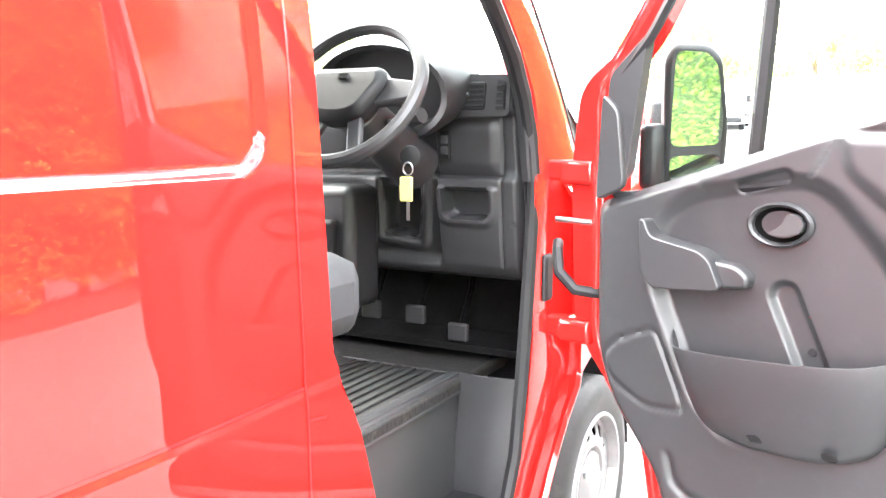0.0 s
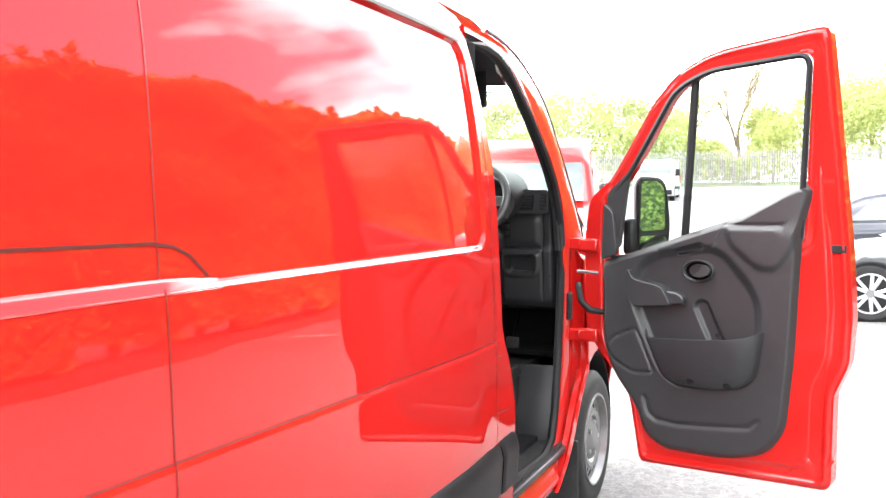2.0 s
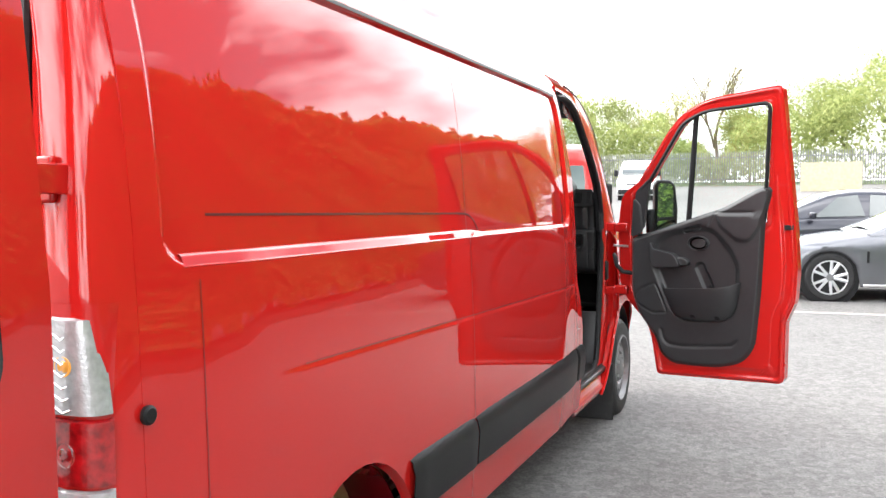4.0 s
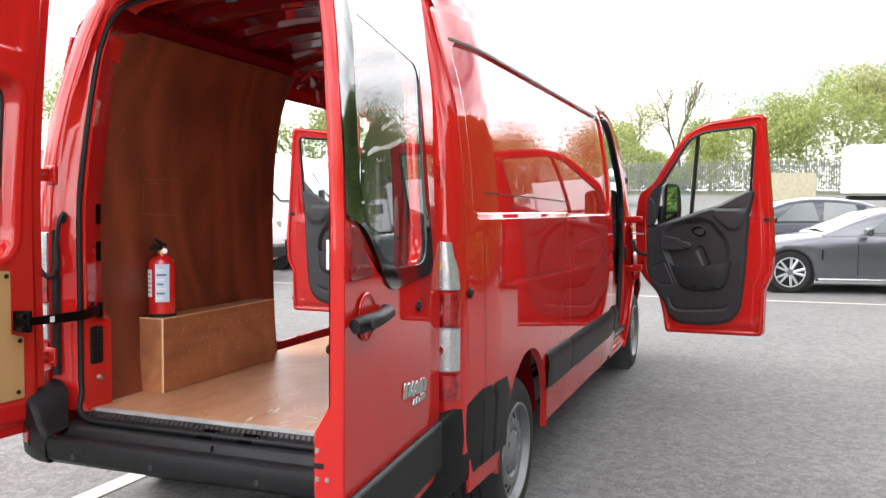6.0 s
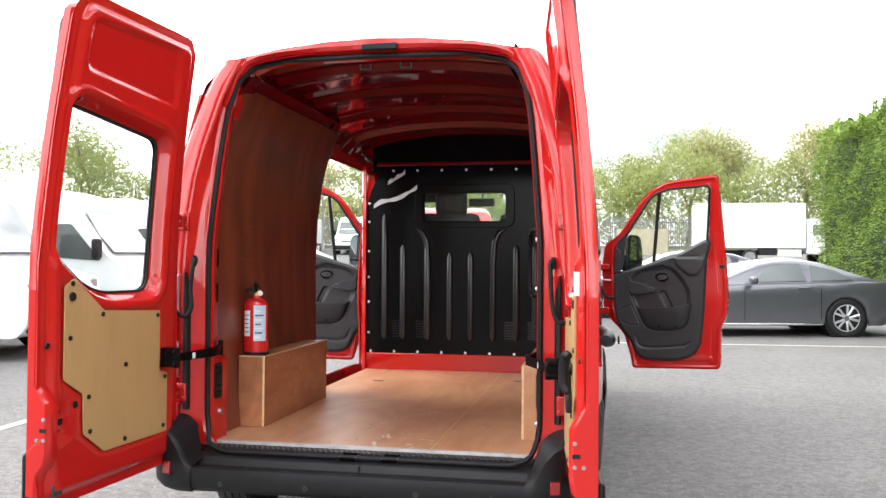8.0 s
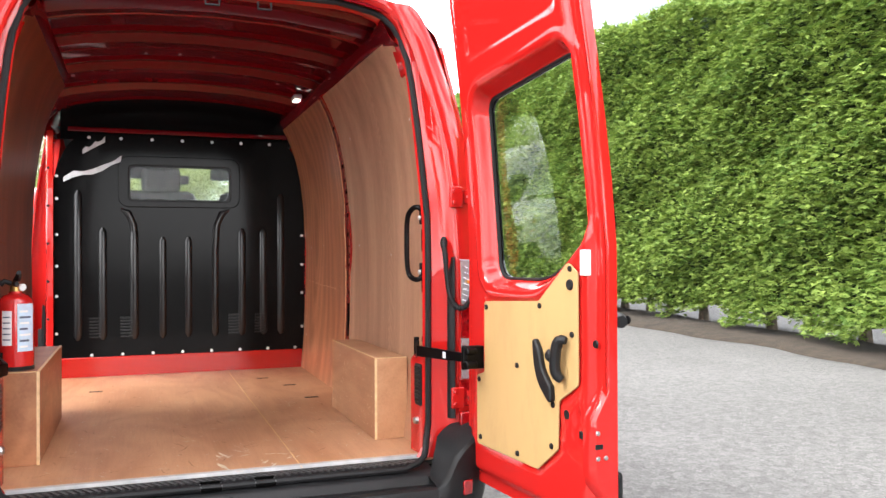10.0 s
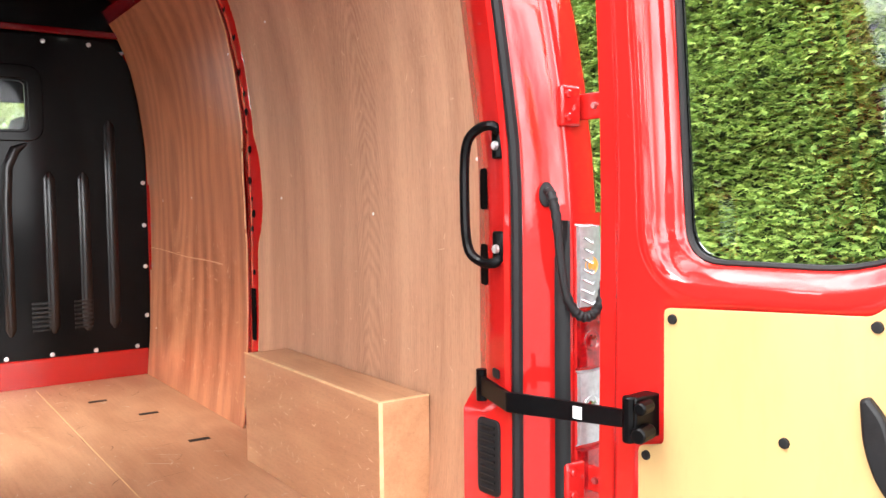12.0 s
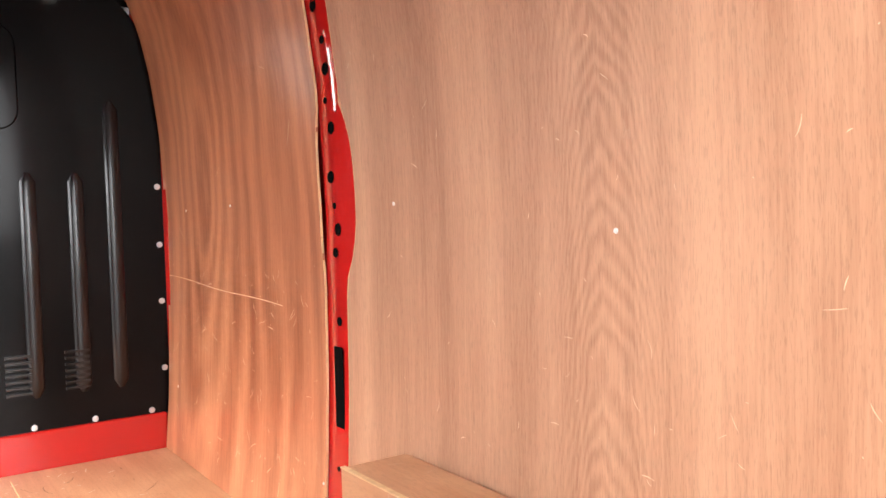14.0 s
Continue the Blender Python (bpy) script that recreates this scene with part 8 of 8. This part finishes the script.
def car(label, paint, m, L, W, H, wb, front, belt, roof, coupe=True):
    """A car nose at x = 0, tail at x = L, axis along x. belt and roof: lines of (x, z)."""
    c = thing("car", label, "car", m, group="parked cars")
    bx, bz = zip(*belt)
    rx, rz = zip(*roof)
    wf, wr, R = front, front + wb, 0.335
    st = sorted({round(v, 3) for v in [*np.linspace(0, L, 34), *np.linspace(wf - 0.4, wf + 0.4, 13), *np.linspace(wr - 0.4, wr + 0.4, 13)]})
    rows = []
    for x in st:
        e = 1 - 0.16 * smooth(0.55, 0, x) ** 1.5 - 0.12 * smooth(L - 0.5, L, x) ** 1.5
        w = W / 2 * e
        low = 0.20 + 0.16 * smooth(0.35, 0, x) + 0.14 * smooth(L - 0.4, L, x)
        for wc in (wf, wr):
            d = abs(x - wc)
            if d < 0.385:
                low = max(low, 0.30 + 0.385 * math.sqrt(1 - (d / 0.385) ** 2))
        b = lerp(x, bx, bz)
        mid = max(low + 0.03, 0.50)
        half = [(w * 0.94, low), (w * 0.985, low + 0.02), (w, max(mid, low + 0.04)), (w * 0.995, max(low + 0.06, (mid + b) / 2)), (w * 0.965, max(b - 0.05, low + 0.08)), (w * 0.92, b), (w * 0.6, b + 0.025), (0, b + 0.04)]
        rows.append([(x, -y, z) for y, z in half] + [(x, y, z) for y, z in half[-2::-1]])
    body = part("body", grid(rows), paint, c, angle=60)
    part("nose", plate(rpoly([(-W * 0.40, 0.36), (W * 0.40, 0.36), (W * 0.38, belt[0][1]), (-W * 0.38, belt[0][1])], 0.08), -0.02, 0.02, Matrix.Translation((0.005, 0, 0)) @ Matrix(((0, 0, 1, 0), (1, 0, 0, 0), (0, 1, 0, 0), (0, 0, 0, 1)))), paint, body, bevel=0.015)
    part("tail", plate(rpoly([(-W * 0.41, 0.36), (W * 0.41, 0.36), (W * 0.40, belt[-1][1]), (-W * 0.40, belt[-1][1])], 0.08), -0.02, 0.02, Matrix.Translation((L - 0.005, 0, 0)) @ Matrix(((0, 0, 1, 0), (1, 0, 0, 0), (0, 1, 0, 0), (0, 0, 0, 1)))), paint, body, bevel=0.015)
    # glasshouse
    rows = []
    for x in np.linspace(rx[0], rx[-1], 22):
        b, t = lerp(x, bx, bz) - 0.01, lerp(x, rx, rz)
        f = max(0.0, (t - b) / (H - b))
        wb_, wt = W / 2 * 0.93, W / 2 * (0.93 - 0.26 * min(1, f))
        half = [(wb_, b), ((wb_ + wt) / 2 + 0.015 * f, (b + t) / 2), (wt, t - 0.03 * f), (wt * 0.85, t), (0, t + 0.03 * f)]
        rows.append([(x, -y, z) for y, z in half] + [(x, y, z) for y, z in half[-2::-1]])
    part("roof", grid(rows), paint, body, angle=60)
    x0, x1 = rx[0], rx[-1]
    for s in (-1, 1):
        for a, b2 in (((0.22, 0.56), (0.585, 0.84)) if coupe else ((0.20, 0.46), (0.48, 0.70), (0.72, 0.86))):
            q = []
            for f, hi in ((a, 0), (b2, 0), (b2 - (0.03 if b2 < 0.8 else 0.09), 1), (a + (0.13 if a < 0.3 else 0.015), 1)):
                x = x0 + (x1 - x0) * f
                bb, t = lerp(x, bx, bz) + 0.02, lerp(x, rx, rz) - 0.075
                z = t if hi else bb
                k = (z - lerp(x, bx, bz) + 0.01) / max(0.01, lerp(x, rx, rz) - lerp(x, bx, bz) + 0.01)
                fr = max(0.0, (lerp(x, rx, rz) - lerp(x, bx, bz)) / (H - lerp(x, bx, bz)))
                wy = W / 2 * 0.93 * (1 - k) + k * W / 2 * (0.93 - 0.26 * min(1, fr)) + 0.022
                q.append(Vector((x, s * wy, z)))
            mesh = bm_from([v for v in q] + [v - Vector((0, s * 0.02, 0)) for v in q], [(0, 1, 2, 3), (4, 5, 6, 7), (0, 1, 5, 4), (1, 2, 6, 5), (2, 3, 7, 6), (3, 0, 4, 7)])
            part("side_window", mesh, DARK_GLASS, body)
    for fa, fb in ((0.03, 0.25), (0.985, 0.80)):
        xa, xb = x0 + (x1 - x0) * fa, x0 + (x1 - x0) * fb
        za, zb = lerp(xa, rx, rz) + 0.03, lerp(xb, rx, rz) + 0.036
        wa, wb2 = W / 2 * 0.82, W / 2 * 0.62
        part("screen", grid([[(xa, -wa, za - 0.035), (xa - 0.0, 0, za + 0.012), (xa, wa, za - 0.035)], [(xb, -wb2, zb - 0.02), (xb, 0, zb + 0.006), (xb, wb2, zb - 0.02)]]), DARK_GLASS, body, solid=0.01)
    for s in (-1, 1):
        for wc in (wf, wr):
            road_wheel(c, wc, s * (W / 2 - 0.015), R, 0.22, True, s)
            part("wheel_housing", lathe([(0.39, 0.0), (0.39, -0.25), (0.0, -0.25)], 20, Matrix.Translation((wc, s * (W / 2 - 0.03), 0.31)) @ pose(0, 0, 0, -90 * s, 0, 0)), SEAL, c)
        part("door_mirror", box(x0 + 0.62, s * (W / 2 + 0.09), lerp(x0 + 0.6, bx, bz) + 0.06, 0.12, 0.17, 0.12), paint, c, bevel=0.035)
        part("door_handle", box(x0 + 1.55, s * (W / 2 - 0.004), lerp(x0 + 1.6, bx, bz) - 0.10, 0.19, 0.035, 0.028), CHROME if not coupe else paint, c, bevel=0.01)
        part("headlight", box(0.16, s * W * 0.36, 0.64, 0.22, 0.22, 0.11), LENS_CLEAR, c, bevel=0.04)
        part("tail_light", box(L - 0.10, s * W * 0.38, 0.80, 0.16, 0.22, 0.13), LENS_RED, c, bevel=0.03)
        part("sill_trim", box((wf + wr) / 2, s * (W / 2 - 0.02), 0.225, wb - 0.85, 0.04, 0.035), CHROME if coupe else SEAL, c, bevel=0.008)
        if coupe:
            part("side_gill", box(wf + 0.48, s * (W / 2 + 0.002), 0.62, 0.03, 0.02, 0.16), SEAL, c, bevel=0.006)
        part("door_joint", box(x0 + 0.50, s * (W / 2 - 0.002), 0.55, 0.008, 0.012, 0.5), SEAL, c)
        part("door_joint", box(x0 + 1.85, s * (W / 2 - 0.002), 0.58, 0.008, 0.012, 0.52), SEAL, c)
    return c


def along(p_front, p_rear, wf, W):
    """The pose of a car whose near-side wheels stand at two points of the ground."""
    a, b = Vector((*p_front, 0)), Vector((*p_rear, 0))
    d = (b - a).normalized()
    n = Vector((-d.y, d.x, 0))
    o = a - d * wf + n * (W / 2)
    return Matrix.Translation(o) @ Matrix.Rotation(math.atan2(d.y, d.x), 4, "Z")


car("dark grey metallic coupe parked across the bay line", GREY_CAR, along((2.52, 11.62), (5.28, 12.18), 0.79, 1.82), 4.64, 1.82, 1.37, 2.81, 0.79,
    [(0, 0.66), (0.3, 0.76), (0.9, 0.86), (1.5, 0.93), (2.2, 0.95), (3.2, 0.97), (3.9, 0.99), (4.4, 0.97), (4.64, 0.92)], [(1.30, 0.93), (1.75, 1.13), (2.15, 1.29), (2.5, 1.35), (2.9, 1.36), (3.3, 1.30), (3.8, 1.12), (4.2, 0.99)])
car("dark blue hatchback with chrome window line", DARK_CAR, along((1.3, 15.6), (4.2, 16.1), 0.85, 1.85), 4.8, 1.85, 1.53, 2.92, 0.85,
    [(0, 0.70), (0.3, 0.82), (0.9, 0.92), (1.5, 1.0), (2.2, 1.02), (3.2, 1.04), (3.9, 1.06), (4.5, 1.04), (4.8, 0.96)], [(1.25, 1.0), (1.8, 1.28), (2.2, 1.44), (2.6, 1.51), (3.1, 1.51), (3.6, 1.46), (4.1, 1.30), (4.6, 1.05)], coupe=False)


def parked_van(label, paint, m, L=5.4, H=2.45, W=1.98, group="parked vans"):
    """A panel van, nose at x = 0, seen from some way off."""
    v = thing("van", label, "van", m, group=group)
    prof = [(0.06, 0.45), (0.02, 0.75), (0.10, 1.05), (0.55, 1.22), (0.85, 1.38), (1.45, H - 0.34), (1.75, H - 0.10), (2.1, H), (L - 0.1, H), (L, H - 0.2), (L, 0.45), (L - 0.1, 0.35), (0.2, 0.30)]
    rows = []
    for y, k in ((-1, 0.80), (-0.97, 0.90), (-0.88, 0.97), (-0.7, 1.0), (0, 1.01), (0.7, 1.0), (0.88, 0.97), (0.97, 0.90), (1, 0.80)):
        row = []
        for x, z in rpoly(prof, 0.10, 3):
            yy = y * W / 2 * (1 - 0.10 * smooth(1.2, H, z))
            zz = z if z < 1.2 else 1.2 + (z - 1.2) * (k if abs(y) > 0.5 else 1.0) ** 0.35
            row.append((x + (0.10 * (1 - k) if x < 1 else -0.05 * (1 - k)), yy, zz))
        rows.append(row + [row[0]])
    bmv = grid(rows)
    for r in (rows[0], rows[-1]):
        bmv.faces.new([bmv.verts.new(p) for p in r[:-1]])
    body = part("body", bmv, paint, v, angle=40)
    for s in (-1, 1):
        part("side_window", plate(rpoly([(0.98, 1.30), (1.86, 1.36), (1.86, 1.92), (1.52, 1.92)], 0.05), -0.012, 0.012, Matrix(((1, 0, 0, 0), (0, -0.075 * s, s, s * (W / 2 + 0.095)), (0, 1, 0, 0), (0, 0, 0, 1)))), DARK_GLASS, body)
        part("door_mirror", box(0.98, s * (W / 2 + 0.14), 1.50, 0.12, 0.20, 0.34), SEAL, v, bevel=0.04)
        part("headlight", box(0.22, s * (W / 2 - 0.16), 0.98, 0.30, 0.24, 0.24), LENS_CLEAR, v, bevel=0.06)
        part("side_moulding", box(2.9, s * (W / 2 + 0.005), 0.72, 3.0, 0.03, 0.16), SEAL, v, bevel=0.01)
        part("tail_light", box(L - 0.02, s * (W / 2 - 0.06), 1.25, 0.06, 0.12, 0.5), LENS_RED, v, bevel=0.02)
        for wx in (0.95, L - 1.05):
            road_wheel(v, wx, s * (W / 2 - 0.01), 0.34, 0.22, False, s)
            part("wheel_housing", lathe([(0.41, 0.004), (0.41, -0.2), (0.0, -0.2)], 18, Matrix.Translation((wx, s * (W / 2 + 0.004), 0.36)) @ pose(0, 0, 0, -90 * s, 0, 0)), SEAL, v)
    part("windscreen", grid([[(0.83, y * 0.82, 1.44), (1.10, y * 0.81, 1.72), (1.38, y * 0.78, H - 0.38)] for y in (-1, -0.5, 0, 0.5, 1)]), DARK_GLASS, body, solid=0.012)
    part("bumper", box(0.10, 0, 0.50, 0.22, W - 0.1, 0.26), SEAL, v, bevel=0.06)
    part("grille", box(0.075, 0, 0.86, 0.06, 1.0, 0.14), SEAL, v, bevel=0.03)
    return v


first = parked_van("white high-roof panel van in a row of vans", WHITE, pose(-6.4, 7.2, 0, 0, 0, 186), 5.4, 2.55)
for x, y, a in ((-6.6, 4.3, 183), (-6.3, 10.2, 186), (-6.5, 13.2, 188), (-6.9, 16.2, 188), (-7.3, 19.2, 188), (-7.8, 22.4, 188), (-8.4, 25.6, 188), (-6.9, 1.0, 184), (-6.8, -2.3, 182)):
    copy_thing(first, pose(x, y, ground_z(x, y), 0, 0, a))
parked_van("faded red panel van parked ahead", RED, pose(-1.55, 10.8, ground_z(0, 13), 0, 0, 103.5), 5.2, 2.35)
parked_van("white van parked by the fence", WHITE, pose(-6.0, 44.0, ground_z(0, 44), 0, 0, 95), 5.0, 2.2)
parked_van("white van parked by the fence", WHITE, pose(-15.5, 50.0, ground_z(0, 50), 0, 0, 95), 5.4, 2.6)
parked_van("white van parked by the fence", WHITE, pose(-19.5, 50.0, ground_z(0, 50), 0, 0, 95), 5.4, 2.6)
parked_van("silver van seen from behind", SILVER_CAR, pose(13.4, 48.0, ground_z(0, 44), 0, 0, -80), 5.2, 2.4)

# box lorry
lorry = thing("box_lorry", "white box lorry parked by the fence", "lorry", pose(6.1, 42.5, ground_z(0, 42.5), 0, 0, 4))
part("box_body", box(2.7, 1.2, 2.05, 5.4, 2.3, 2.35), WHITE, lorry, bevel=0.04)
part("cab", plate(rpoly([(5.45, 0.55), (7.3, 0.55), (7.35, 1.3), (7.0, 1.55), (6.55, 2.35), (5.5, 2.4)], 0.12), -2.1, -0.1, Matrix(((1, 0, 0, 0), (0, 0, -1, 0), (0, 1, 0, 0), (0, 0, 0, 1)))), WHITE, lorry, bevel=0.08)
part("cab_window", box(6.1, 0.09, 1.85, 0.7, 0.03, 0.5), DARK_GLASS, lorry, bevel=0.01)
part("chassis", box(3.4, 1.2, 0.66, 6.5, 0.9, 0.22), SEAL, lorry)
part("side_box", box(3.5, 0.25, 0.70, 0.9, 0.4, 0.4), SEAL, lorry, bevel=0.03)
part("side_skirt", box(4.6, 0.15, 0.62, 1.2, 0.06, 0.35), WHITE, lorry, bevel=0.02)
for wx in (2.6, 6.5):
    road_wheel(lorry, wx, 0.10, 0.40, 0.28, False, -1)
    road_wheel(lorry, wx, 2.30, 0.40, 0.28, False, 1)
tagged(part("low_wall", box(3.6, 52, ground_z(0, 52) + 0.8, 3.2, 0.2, 1.7), mat("cream_board", (0.42, 0.38, 0.26), 0.7)), "cream hoarding in front of the fence", "hoarding", kind="structure")

# shed at the far left edge of the yard
shed = thing("shed", "blue-grey metal shed beyond the yard", "building", pose(-33, 22, ground_z(0, 22)))
part("wall", box(0, 0, 2.2, 9, 7, 4.4), mat("blue_grey_cladding", (0.30, 0.36, 0.42), 0.5, vary=0.1), shed, bevel=0.02)
part("roof", box(0, 0, 4.5, 9.4, 7.4, 0.25), mat("grey_roof", (0.25, 0.25, 0.26), 0.6), shed, bevel=0.02)

# lamp post
post = thing("street_lamp", "pale grey lamp post behind the vans", "street lamp", pose(-15.2, 44, ground_z(0, 44)))
part("pole", tube([(0, 0, 0), (0, 0, 3), (0, 0, 6.0)], [0.07, 0.06, 0.045], 8), GALV, post)
part("lamp_head", box(0.25, 0, 6.02, 0.6, 0.18, 0.1), GALV, post, bevel=0.03)


# ---- fire extinguisher on the wheel box ----
EX = V @ Matrix.Translation((-0.768, 0.585, 0.9205))
ext = thing("fire_extinguisher", "red fire extinguisher with white labels on the wheel box", "fire extinguisher", EX)
part("cylinder", lathe([(0.0, 0.0), (0.055, 0.0), (0.064, 0.006), (0.067, 0.02), (0.067, 0.255), (0.062, 0.275), (0.048, 0.292), (0.026, 0.302), (0.022, 0.31)], 32), mat("extinguisher_red", (0.55, 0.012, 0.012), 0.25, coat=0.8, vary=0.05), ext)
part("foot_ring", lathe([(0.062, -0.0005), (0.068, 0.0), (0.068, 0.014), (0.066, 0.016)], 32), SEAL, ext)


def curved_label(name, a0, a1, z0, z1, material, r=0.0682):
    rows = [[(r * math.cos(a), r * math.sin(a), z) for a in np.linspace(radians(a0), radians(a1), 10)] for z in (z0, z1)]
    return part(name, grid(rows), material, ext)


curved_label("label", -128, -95, 0.10, 0.235, PALE)
curved_label("label", -78, -20, 0.075, 0.262, mat("pale_blue_label", (0.52, 0.66, 0.80), 0.4, vary=0.1, scale=40))
INK = mat("dark_print", (0.08, 0.10, 0.16), 0.5)
for k in range(7):
    curved_label("print_line", -72, -45 + 6 * (k % 3), 0.09 + 0.023 * k, 0.098 + 0.023 * k, INK if k % 2 else PALE, 0.0688)
for k in range(5):
    curved_label("print_line", -125, -100, 0.12 + 0.022 * k, 0.125 + 0.022 * k, INK, 0.0688)
part("valve", lathe([(0.022, 0.305), (0.022, 0.33), (0.014, 0.335), (0.014, 0.35)], 14), mat("brass", (0.55, 0.38, 0.14), 0.3, metal=1.0), ext)
part("lever", tube([(0.0, 0.02, 0.352), (0.01, -0.02, 0.362), (0.02, -0.07, 0.385)], [0.014, 0.013, 0.009], 8), SEAL, ext)
part("grip", tube([(-0.005, 0.025, 0.345), (0.005, -0.03, 0.338), (0.015, -0.085, 0.342)], [0.013, 0.012, 0.008], 8), SEAL, ext)
part("gauge", lathe([(0.014, 0), (0.014, 0.012), (0, 0.013)], 14, Matrix.Translation((0.02, 0.0, 0.325)) @ pose(0, 0, 0, 0, 90, -60)), PALE, ext)
part("nozzle", tube([(-0.015, 0.0, 0.34), (-0.04, -0.005, 0.35), (-0.055, -0.008, 0.335)], [0.010, 0.010, 0.012], 8), SEAL, ext)
